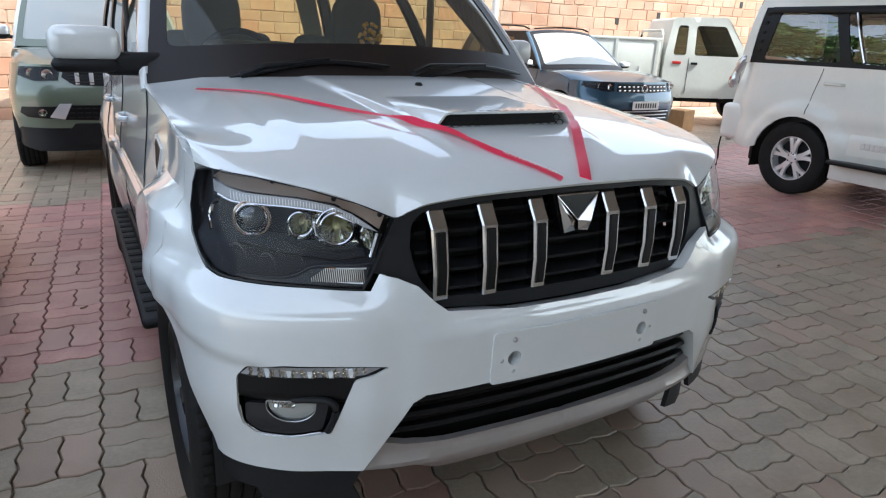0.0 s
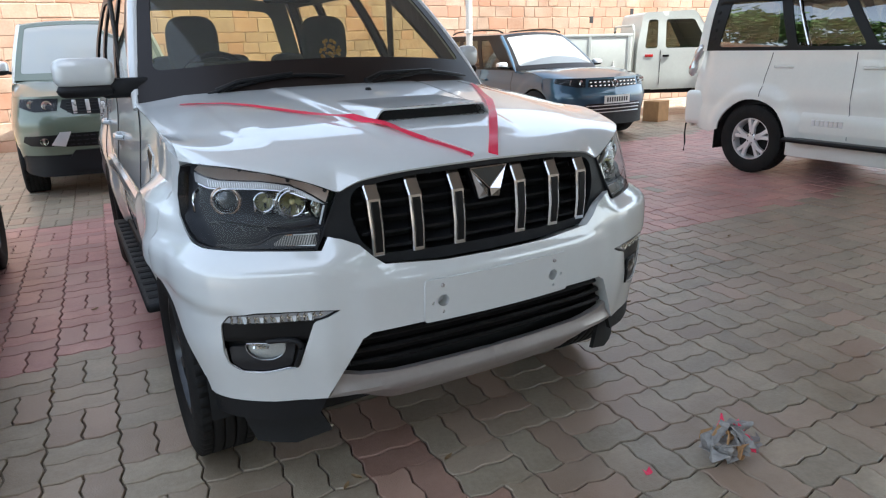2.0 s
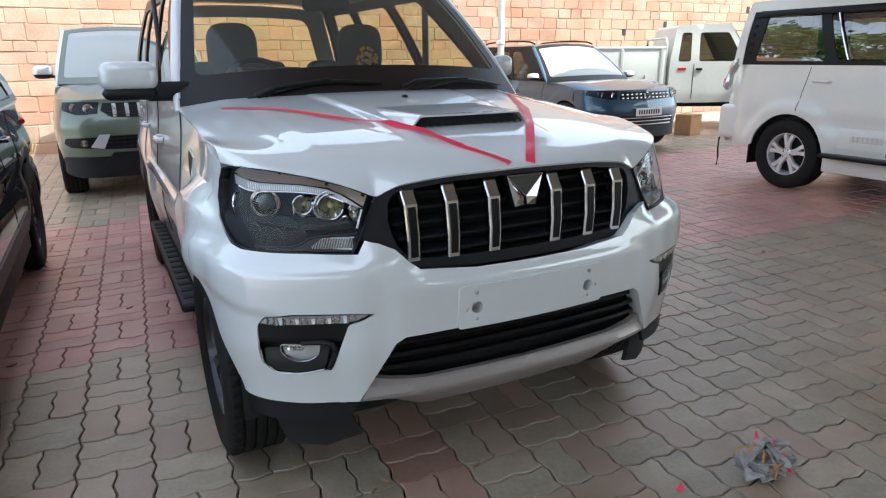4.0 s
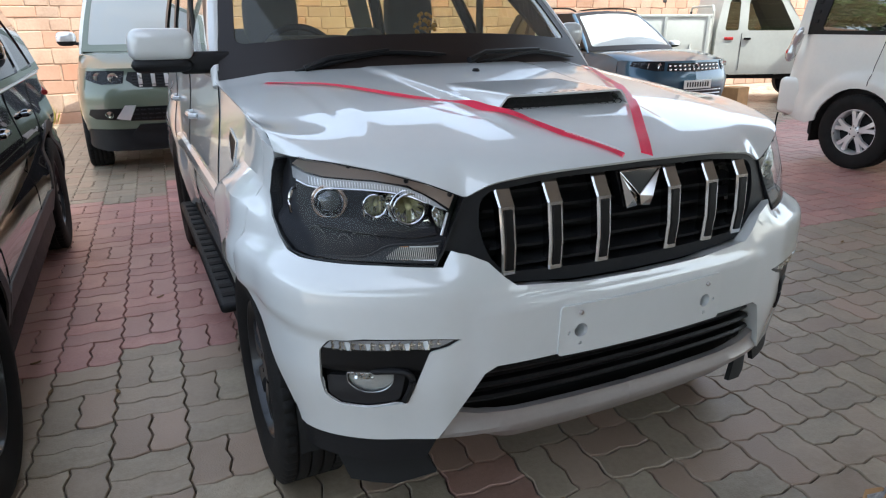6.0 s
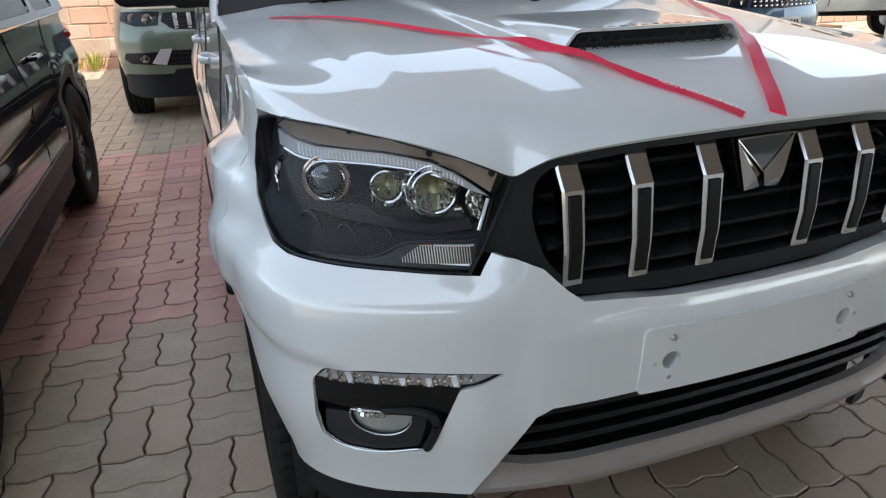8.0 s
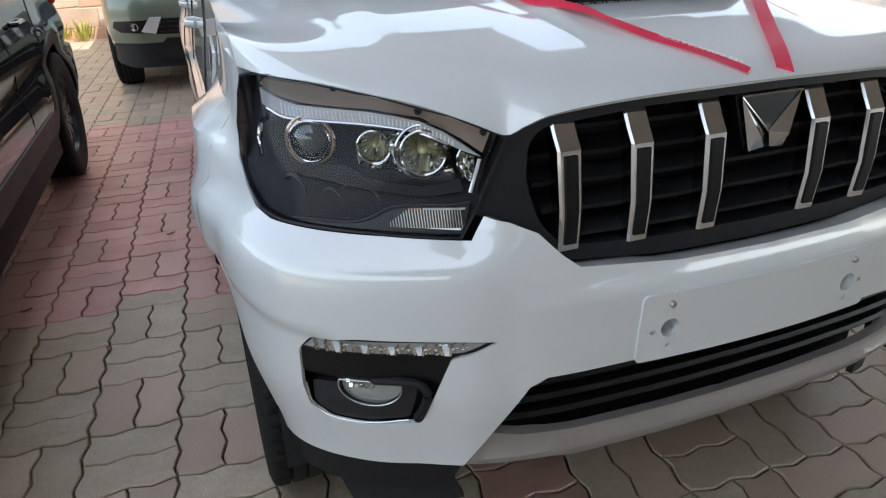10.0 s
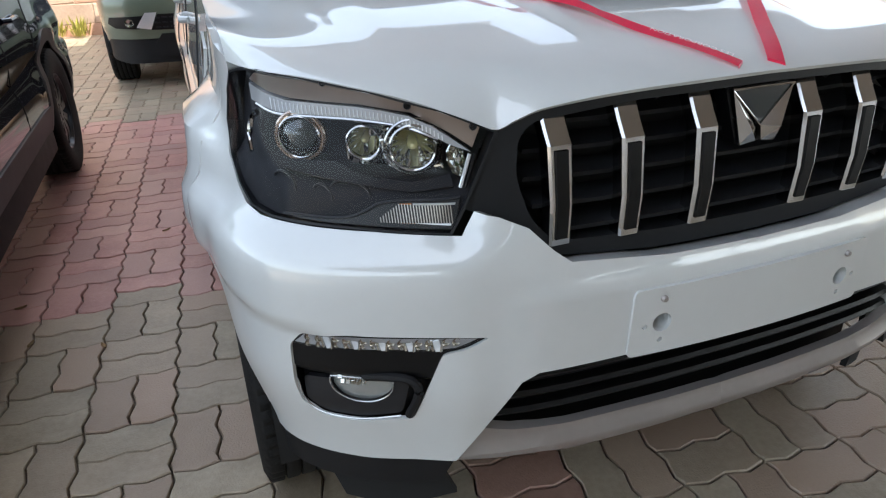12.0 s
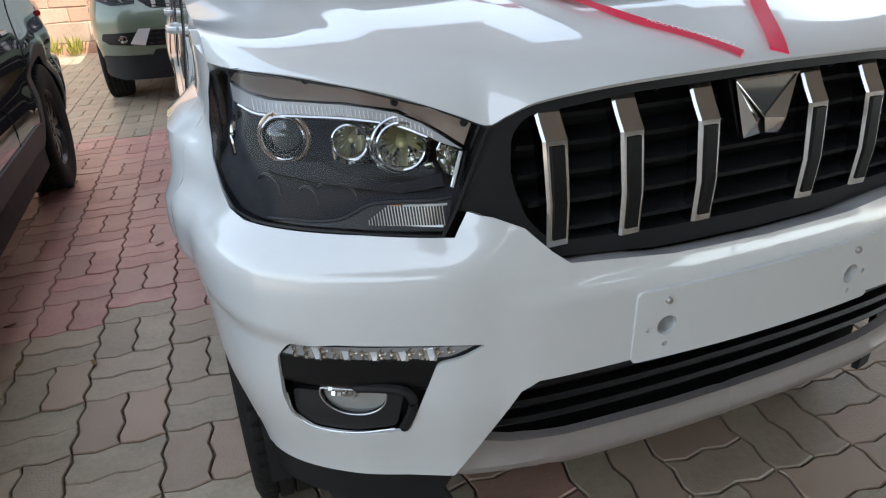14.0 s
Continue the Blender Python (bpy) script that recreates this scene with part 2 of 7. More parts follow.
LEAFMAT = by_piece(shader("tree_leaf", (0.09, 0.17, 0.035), 0.6, 0, 0, 0.3, 3), 0.35)
BARK = shader("tree_bark", (0.16, 0.11, 0.075), 0.95, 0, 0, 0.3, 5, 0.8, 40)
DRYLEAF = shader("dry_leaf", (0.30, 0.20, 0.10), 0.8, 0, 0, 0.3, 30)

# ---- builders ----
from mathutils.geometry import delaunay_2d_cdt


def part(name, bm, material, parent, label="", smooth=None):
    """Links a bmesh as one mesh under a thing or a part. smooth: the angle in degrees up to which edges are shaded round."""
    me = bpy.data.meshes.new(name)
    bmesh.ops.recalc_face_normals(bm, faces=bm.faces) if smooth != "asis" else None
    if smooth != 0:
        limit = radians(smooth if isinstance(smooth, (int, float)) else 35)
        for f in bm.faces:
            f.smooth = True
        for e in bm.edges:
            e.smooth = len(e.link_faces) == 2 and e.calc_face_angle(0) < limit
    bm.to_mesh(me)
    bm.free()
    me.materials.append(material)
    ob = new(name, me)
    ob.parent = parent
    if label:
        ob["label"] = label
    return ob


def thing(name, label, category, m=None, group="", kind=""):
    ob = new(name)
    ob.empty_display_size = 0.2
    if m is not None:
        ob.matrix_world = m
    return tagged(ob, label, category, group, kind)


def smoothstep(a, b, v):
    t = min(1.0, max(0.0, (v - a) / (b - a)))
    return t * t * (3 - 2 * t)


def spline(pts, n=16):
    """A smooth open curve through a few points, as a list of Vectors."""
    p = [Vector(q) for q in pts]
    p = [2 * p[0] - p[1], *p, 2 * p[-1] - p[-2]]
    out = []
    for i in range(1, len(p) - 2):
        for k in range(n):
            t = k / n
            out.append(0.5 * ((2 * p[i]) + (p[i + 1] - p[i - 1]) * t + (2 * p[i - 1] - 5 * p[i] + 4 * p[i + 1] - p[i + 2]) * t * t + (3 * p[i] - p[i - 1] - 3 * p[i + 1] + p[i + 2]) * t ** 3))
    return [*out, p[-2].copy()]


def along(pts, t):
    """The point at the fraction t of a polyline's length."""
    lens = [(b - a).length for a, b in zip(pts, pts[1:])]
    want = min(max(t, 0.0), 1.0) * sum(lens)
    for a, b, d in zip(pts, pts[1:], lens):
        if want <= d:
            return a.lerp(b, want / d if d else 0)
        want -= d
    return pts[-1].copy()


def mirror_x(bm, weld=True):
    geom = bmesh.ops.duplicate(bm, geom=list(bm.verts) + list(bm.edges) + list(bm.faces))["geom"]
    vs = [g for g in geom if isinstance(g, bmesh.types.BMVert)]
    for v in vs:
        v.co.x = -v.co.x
    bmesh.ops.reverse_faces(bm, faces=[g for g in geom if isinstance(g, bmesh.types.BMFace)])
    if weld:
        bmesh.ops.remove_doubles(bm, verts=[v for v in bm.verts if abs(v.co.x) < 0.002], dist=0.0005)
    return bm


def box(bm, x0, x1, y0, y1, z0, z1, bevel=0.0, seg=2, m=None):
    r = bmesh.ops.create_cube(bm, size=1.0)
    vs = r["verts"]
    for v in vs:
        v.co = Vector(((x0 + x1) / 2 + v.co.x * (x1 - x0), (y0 + y1) / 2 + v.co.y * (y1 - y0), (z0 + z1) / 2 + v.co.z * (z1 - z0)))
    if bevel:
        es = list({e for v in vs for e in v.link_edges})
        out = bmesh.ops.bevel(bm, geom=es, offset=bevel, segments=seg, profile=0.5, affect="EDGES")
        vs = list({v for f in out["faces"] for v in f.verts} | {v for v in vs if v.is_valid})
    if m is not None:
        bmesh.ops.transform(bm, matrix=m, verts=vs)
    return bm


def inside(poly, x, y):
    r = False
    for (x0, y0), (x1, y1) in zip(poly, poly[1:] + poly[:1]):
        if (y0 > y) != (y1 > y) and x < (x1 - x0) * (y - y0) / (y1 - y0) + x0:
            r = not r
    return r


def dense(poly, step, closed=True):
    out = []
    ends = poly[1:] + poly[:1] if closed else poly[1:]
    for (x0, y0), (x1, y1) in zip(poly, ends):
        n = max(1, int(math.hypot(x1 - x0, y1 - y0) / step + 0.5))
        out += [(x0 + (x1 - x0) * k / n, y0 + (y1 - y0) * k / n) for k in range(n)]
    return out if closed else [*out, poly[-1]]


def rounded(poly, r, n=4):
    """A polygon with its corners rounded."""
    out = []
    for i, p in enumerate(poly):
        a, b, c = Vector(poly[i - 1]), Vector(p), Vector(poly[(i + 1) % len(poly)])
        d = min(r, (a - b).length * 0.45, (c - b).length * 0.45)
        p0, p1 = b + (a - b).normalized() * d, b + (c - b).normalized() * d
        for k in range(n + 1):
            t = k / n
            out.append(tuple((1 - t) ** 2 * p0 + 2 * t * (1 - t) * b + t * t * p1))
    return out


def skin(bm, poly, surf, step=0.03, holes=(), flange=0.012, hole_flange=None):
    """A curved panel: the polygon (with holes) laid out in a surface's two coordinates, meshed and lifted by surf(u, v); its edges turn inward by the flange."""
    loops = [dense([tuple(p) for p in q], step) for q in (poly, *holes)]
    verts, edges = [], []
    for q in loops:
        k = len(verts)
        verts += q
        edges += [(k + i, k + (i + 1) % len(q)) for i in range(len(q))]
    us, vs = [p[0] for p in loops[0]], [p[1] for p in loops[0]]
    edge_pts = np.array(verts)
    outer_pts = np.array(loops[0])
    for i in range(int((max(us) - min(us)) / step) + 1):
        for j in range(int((max(vs) - min(vs)) / step) + 1):
            p = (min(us) + (i + 0.5) * step, min(vs) + (j + 0.5) * step)
            if inside(loops[0], *p) and not any(inside(h, *p) for h in loops[1:]) and np.min(np.sum((edge_pts - p) ** 2, 1)) > (0.45 * step) ** 2:
                verts.append(p)
    cv, _, cf, *_ = delaunay_2d_cdt([Vector(p) for p in verts], edges, [], 0, 1e-6)
    new_verts = [bm.verts.new(surf(p.x, p.y)) for p in cv]
    flat = {v: p for v, p in zip(new_verts, cv)}
    faces = []
    for f in cf:
        c = sum((cv[i] for i in f), Vector((0, 0))) / len(f)
        if inside(loops[0], c.x, c.y) and not any(inside(h, c.x, c.y) for h in loops[1:]):
            try:
                faces.append(bm.faces.new([new_verts[i] for i in f]))
            except ValueError:
                pass
    for v in new_verts:
        if not v.link_faces:
            bm.verts.remove(v)
    new_verts = [v for v in new_verts if v.is_valid]
    bmesh.ops.recalc_face_normals(bm, faces=faces)
    for v in new_verts:
        v.normal_update()
    if flange:
        rim = [e for e in bm.edges if len(e.link_faces) == 1 and e.link_faces[0] in set(faces)]
        normals = {v: v.normal.copy() for e in rim for v in e.verts}
        sign = facing(faces)
        res = bmesh.ops.extrude_edge_only(bm, edges=rim)
        made = [g for g in res["geom"] if isinstance(g, bmesh.types.BMVert)]
        for w in made:
            near = next((o for e in w.link_edges for o in e.verts if o in normals), None)
            if near is not None:
                deep = flange
                if hole_flange is not None and np.min(np.sum((outer_pts - flat[near]) ** 2, 1)) > 1e-10:
                    deep = hole_flange
                w.co = near.co - normals[near] * deep * sign
    return new_verts


def facing(faces):
    """Whether the panel's normals point away from the car's middle (1) or towards it (-1)."""
    total = 0.0
    for f in faces:
        c = f.calc_center_median()
        total += f.normal.dot(Vector((c.x, c.y - OUT_Y[0], (c.z - 0.6)))) * f.calc_area()
    return 1.0 if total >= 0 else -1.0


OUT_Y = [2.2]


def sheet(bm, f, us, vs, thick=0.0):
    """A grid patch f(u, v); thick: metres by which it is backed along its normal."""
    rows = [[bm.verts.new(f(u, v)) for v in vs] for u in us]
    faces = [bm.faces.new((rows[i][j], rows[i + 1][j], rows[i + 1][j + 1], rows[i][j + 1])) for i in range(len(us) - 1) for j in range(len(vs) - 1)]
    if thick:
        bmesh.ops.recalc_face_normals(bm, faces=faces)
        bmesh.ops.solidify(bm, geom=faces, thickness=thick)
    return rows


def span(a, b, n):
    return [a + (b - a) * k / n for k in range(n + 1)]


def lathe(bm, profile, n=32, axis="x", centre=(0, 0, 0), closed=False):
    """Turns (radius, distance along the axis) round an axis."""
    rings = []
    for r, d in profile:
        ring = []
        for k in range(n):
            a = 2 * math.pi * k / n
            c, s = r * math.cos(a), r * math.sin(a)
            ring.append(bm.verts.new(Vector(centre) + Vector({"x": (d, c, s), "y": (c, d, s), "z": (c, s, d)}[axis])))
        rings.append(ring)
    pairs = list(zip(rings, rings[1:])) + ([(rings[-1], rings[0])] if closed else [])
    for a, b in pairs:
        for k in range(n):
            bm.faces.new((a[k], a[(k + 1) % n], b[(k + 1) % n], b[k]))
    if not closed:
        open_shell = profile[-1][0] <= 1e-4 or profile[0][0] <= 1e-4      # cups and domes end on the axis
        for ring, (r, _) in ((rings[0], profile[0]), (rings[-1], profile[-1])):
            if r > 1e-4 and not open_shell:
                bm.faces.new(ring)
    return bm


def tube(bm, pts, r, n=8, flat=1.0, up=(0, 0, 1)):
    """A round (or flattened) bar along a polyline; r may vary along it."""
    pts = [Vector(p) for p in pts]
    rings = []
    for i, p in enumerate(pts):
        d = (pts[min(i + 1, len(pts) - 1)] - pts[max(i - 1, 0)]).normalized()
        side = d.cross(Vector(up))
        side = side.normalized() if side.length > 1e-3 else Vector((1, 0, 0))
        top = side.cross(d)
        rad = r[i] if isinstance(r, (list, tuple)) else r
        rings.append([bm.verts.new(p + side * math.cos(2 * math.pi * k / n) * rad + top * math.sin(2 * math.pi * k / n) * rad * flat) for k in range(n)])
    for a, b in zip(rings, rings[1:]):
        for k in range(n):
            bm.faces.new((a[k], a[(k + 1) % n], b[(k + 1) % n], b[k]))
    bm.faces.new(rings[0])
    bm.faces.new(rings[-1])
    return bm


def prism(bm, poly, lift, depth):
    """A polygon in two coordinates, given thickness: lift(u, v, d) gives the place at the depth d."""
    a = [bm.verts.new(lift(u, v, 0.0)) for u, v in poly]
    b = [bm.verts.new(lift(u, v, depth)) for u, v in poly]
    bm.faces.new(a)
    bm.faces.new(b)
    for k in range(len(poly)):
        j = (k + 1) % len(poly)
        bm.faces.new((a[k], a[j], b[j], b[k]))
    return bm


TYRES = {}


def wheel(parent, x, y, r=0.37, width=0.235, rim_r=0.225, spokes=5, double=True, alloy=None, side=1, machined=None, name="wheel", broad=1.0):
    """A tyre with tread grooves on an alloy rim; side: +1 when its face looks towards +x."""
    alloy = alloy or ALLOY
    root = new(name)
    root.parent = parent
    root.location = (x, y, r)
    bm = bmesh.new()
    h = width / 2
    prof = [(rim_r, -h * 0.80), (rim_r + 0.012, -h * 0.86), (r - 0.085, -h * 1.0), (r - 0.035, -h * 0.98), (r - 0.012, -h * 0.90)]
    tread = []
    for k in range(5):
        a0 = -h * 0.86 + k * (h * 1.72 / 5)
        a1 = a0 + h * 1.72 / 5
        tread += [(r - 0.002, a0 + 0.003), (r, a0 + 0.006), (r, a1 - 0.006), (r - 0.002, a1 - 0.003)]
        if k < 4:
            tread += [(r - 0.010, a1 - 0.0025), (r - 0.010, a1 + 0.0025)]
    prof = prof + tread + [(q, -d) for q, d in reversed(prof)]
    key = (r, width, rim_r)
    if key not in TYRES:
        lathe(bm, prof, 180, "x", closed=True)
        bm.verts.ensure_lookup_table()
        for i, v in enumerate(bm.verts):
            # sipes across the outer ribs
            rad = math.hypot(v.co.y, v.co.z)
            if rad > r - 0.004 and abs(v.co.x) > h * 0.50 and i % 3 == 0:
                v.co.y, v.co.z = v.co.y * (1 - 0.007 / rad), v.co.z * (1 - 0.007 / rad)
        TYRES[key] = part("tyre", bm, RUBBER, root, "black rubber tyre with fine tread").data
    else:
        bm.free()
        ob = new("tyre", TYRES[key])
        ob.parent = root
        ob["label"] = "black rubber tyre with fine tread"
    bm = bmesh.new()
    s = side
    lathe(bm, [(rim_r - 0.006, -h * 0.8), (rim_r + 0.008, -h * 0.8), (rim_r + 0.008, h * 0.8), (rim_r - 0.006, h * 0.8), (rim_r - 0.02, h * 0.55), (rim_r - 0.03, 0), (rim_r - 0.02, -h * 0.55)], 48, "x", closed=True)
    part("rim", bm, alloy, root)
    bm = bmesh.new()
    lathe(bm, [(rim_r - 0.03, s * h * 0.05), (0.04, s * h * 0.0), (0.04, -s * h * 0.1), (rim_r - 0.03, -s * h * 0.1)], 40, "x", closed=True)
    part("brake_disc", bm, FLATBLACK, root)
    bm = bmesh.new()
    lathe(bm, [(0.062, s * h * 0.35), (0.062, s * h * 0.60), (0.045, s * h * 0.68), (0.030, s * h * 0.70), (0.0001, s * h * 0.70)], 24, "x")
    part("hub", bm, alloy, root)
    for k in range(spokes):
        bm = bmesh.new()
        a = 2 * math.pi * (k + 0.25) / spokes
        for off in ((-1, 1) if double else (0,)):
            w0, w1 = (0.020 * broad, 0.016 * broad) if double else (0.032, 0.026)
            tilt = off * (0.21 if spokes <= 6 else 0.16)
            p0, p1 = 0.045, rim_r - 0.012
            verts = []
            for rad, w, dep in ((p0, w0, 0.66), (0.5 * (p0 + p1), w1, 0.72), (p1, w1 * 1.15, 0.62)):
                ang = a + tilt * (0.25 + 0.75 * (rad - p0) / (p1 - p0)) * (0.5 if not double else 1)
                d, t = Vector((0, math.cos(ang), math.sin(ang))), Vector((0, -math.sin(ang), math.cos(ang)))
                verts.append([bm.verts.new(d * rad + t * q * w + Vector((s * h * e, 0, 0))) for q, e in ((-1, dep - 0.22), (-0.75, dep), (0.75, dep), (1, dep - 0.22))])
            for a0, b0 in zip(verts, verts[1:]):
                for j in range(4):
                    bm.faces.new((a0[j], a0[(j + 1) % 4], b0[(j + 1) % 4], b0[j]))
        part("spoke", bm, machined or alloy, root)
    for k in range(5):
        bm = bmesh.new()
        a = 2 * math.pi * (k + 0.5) / 5
        lathe(bm, [(0.009, s * h * 0.5), (0.009, s * h * 0.68), (0.006, s * h * 0.71), (0.0001, s * h * 0.71)], 8, "x", centre=(0, 0.045 * math.cos(a), 0.045 * math.sin(a)))
        part("wheel_nut", bm, GRILLEBLACK, root)
    return root

# ---- vehicles ----


class Front:
    """A vehicle's nose: a plan curve low down and one at bonnet height, blended between two heights. s runs from the middle (0) round the corner to the flank (1)."""

    def __init__(self, low, high, z0, z1, tuck=0.03):
        self.low, self.high = spline([(*p, 0) for p in low]), spline([(*p, 0) for p in high])
        self.z0, self.z1, self.tuck = z0, z1, tuck

    def at(self, s, z, inset=0.0):
        w = smoothstep(self.z0, self.z1, z)
        a, b = along(self.low, s), along(self.high, s)
        p = a.lerp(b, w)
        q = along(self.low, min(s + 0.01, 1)).lerp(along(self.high, min(s + 0.01, 1)), w) - along(self.low, max(s - 0.01, 0)).lerp(along(self.high, max(s - 0.01, 0)), w)
        n = Vector((q.y, -q.x, 0)).normalized()
        under = self.tuck * smoothstep(0.62, 0.40, z)
        p = p - n * (inset + under)
        return Vector((max(p.x, 0.0) if s > 0 else 0.0, p.y, z))

    def s_x(self, x, z):
        lo, hi = 0.0, 1.0
        for _ in range(30):
            mid = (lo + hi) / 2
            lo, hi = (mid, hi) if self.at(mid, z).x < x else (lo, mid)
        return lo

    def s_y(self, y, z):
        lo, hi = 0.0, 1.0
        for _ in range(30):
            mid = (lo + hi) / 2
            lo, hi = (mid, hi) if self.at(mid, z).y < y else (lo, mid)
        return lo

    def xz(self, *pts):
        return [(self.s_x(x, z), z) for x, z in pts]


def arc(cy, cz, r, a0, a1, n=14):
    return [(cy + r * math.cos(radians(a)), cz + r * math.sin(radians(a))) for a in span(a0, a1, n)]


def ledge(y, z):
    """The flare over the middle car's front wheels: it stands out with a soft ledge on top."""
    d = math.hypot(y - 0.76, z - 0.37)
    return 0.060 * smoothstep(0.672, 0.610, d) * (0.76 + 0.24 * smoothstep(0.46, 0.62, d)) * smoothstep(0.44, 0.70, y) * smoothstep(1.34, 1.04, y)


def flank_x(spec, y, z):
    """Half width of a body side at a place along it and a height."""
    w = spec["width"] - spec["tumble"] * smoothstep(0.75, spec["belt"], z) - 0.035 * smoothstep(0.52, 0.30, z)
    w -= 0.016 * math.exp(-((z - 0.72) / 0.07) ** 2) * spec.get("groove", 1.0) * (smoothstep(1.0, 1.3, y) if "join" in spec else 1.0)
    for wy in spec["axles"][spec.get("ledge", 0):]:
        d = math.hypot(y - wy, z - 0.37)
        w += spec["flare"] * smoothstep(spec.get("flare_r", 0.60), 0.50, d)
    w -= spec.get("tuck", 0.0) * smoothstep(0.72, 0.45, z) * smoothstep(0.95, 1.15, y)
    if "join" in spec:
        w += (spec["join"](y, z) - w) * smoothstep(0.88, 0.585, y)
        w += ledge(y, z)
    end = spec["length"]
    w -= 0.16 * smoothstep(end - 0.45, end, y) ** 2
    w -= spec.get("nose_in", 0.0) * smoothstep(0.75, 0.2, y) ** 1.5
    return w


def body_sides(root, spec, paint, start, seams=()):
    """The two flanks with wheel arches cut out, from the nose's end (start: a list of (y, z) from the sill up to the bonnet) to the tail."""
    f, r = spec["axles"]
    ar, end, belt, sill = spec["arch"], spec["length"], spec["belt"], spec["sill"]
    top0 = spec["bonnet_edge"]
    foot = math.degrees(math.asin((sill - 0.37) / ar))
    poly = [*start, *[(y, z) for y, z in top0], (spec["cowl"][1] + 0.05, belt), (end - 0.12, belt), (end - 0.03, belt - 0.25), (end, 0.62), (end - 0.03, 0.45),
            (r + ar + 0.12, 0.40), *arc(r, 0.37, ar, 2 if sill < 0.4 else foot, 180 - foot), *arc(f, 0.37, ar, foot, spec.get("arch_end", 150))]
    for sx in (1, -1):
        bm = bmesh.new()
        skin(bm, poly, lambda y, z: Vector((sx * flank_x(spec, y, z), y, z)), spec.get("step", 0.05), flange=0.02)
        part("body_side", bm, paint, root)
        for y0, z0, y1, z1 in seams:
            bm = bmesh.new()
            pts = [Vector((sx * (flank_x(spec, y0 + (y1 - y0) * t, z0 + (z1 - z0) * t) + 0.0005), y0 + (y1 - y0) * t, z0 + (z1 - z0) * t)) for t in span(0, 1, 10)]
            tube(bm, pts, 0.0035, 6)
            part("door_gap", bm, FLATBLACK, root)
        for wy in (f, r):
            bm = bmesh.new()
            sheet(bm, lambda a, u: Vector((sx * u, wy + (ar + 0.004) * math.cos(a), 0.37 + (ar + 0.004) * math.sin(a))), span(radians(-6), radians(186), 20), [spec["width"] - 0.30, spec["width"] - 0.02])
            part("wheel_arch_liner", bm, FLATBLACK, root)
        bm = bmesh.new()
        box(bm, *sorted((sx * (spec["width"] - 0.09), sx * (spec["width"] - 0.02))), f + ar * 0.95, r - ar * 0.95, 0.24, sill + 0.03, 0.015)
        part("sill", bm, spec.get("sill_mat", PLASTIC), root)
    bm = bmesh.new()
    box(bm, -spec["width"] + 0.33, spec["width"] - 0.33, 0.35, end - 0.2, 0.22, 0.5, 0.03)
    part("underbody", bm, FLATBLACK, root)


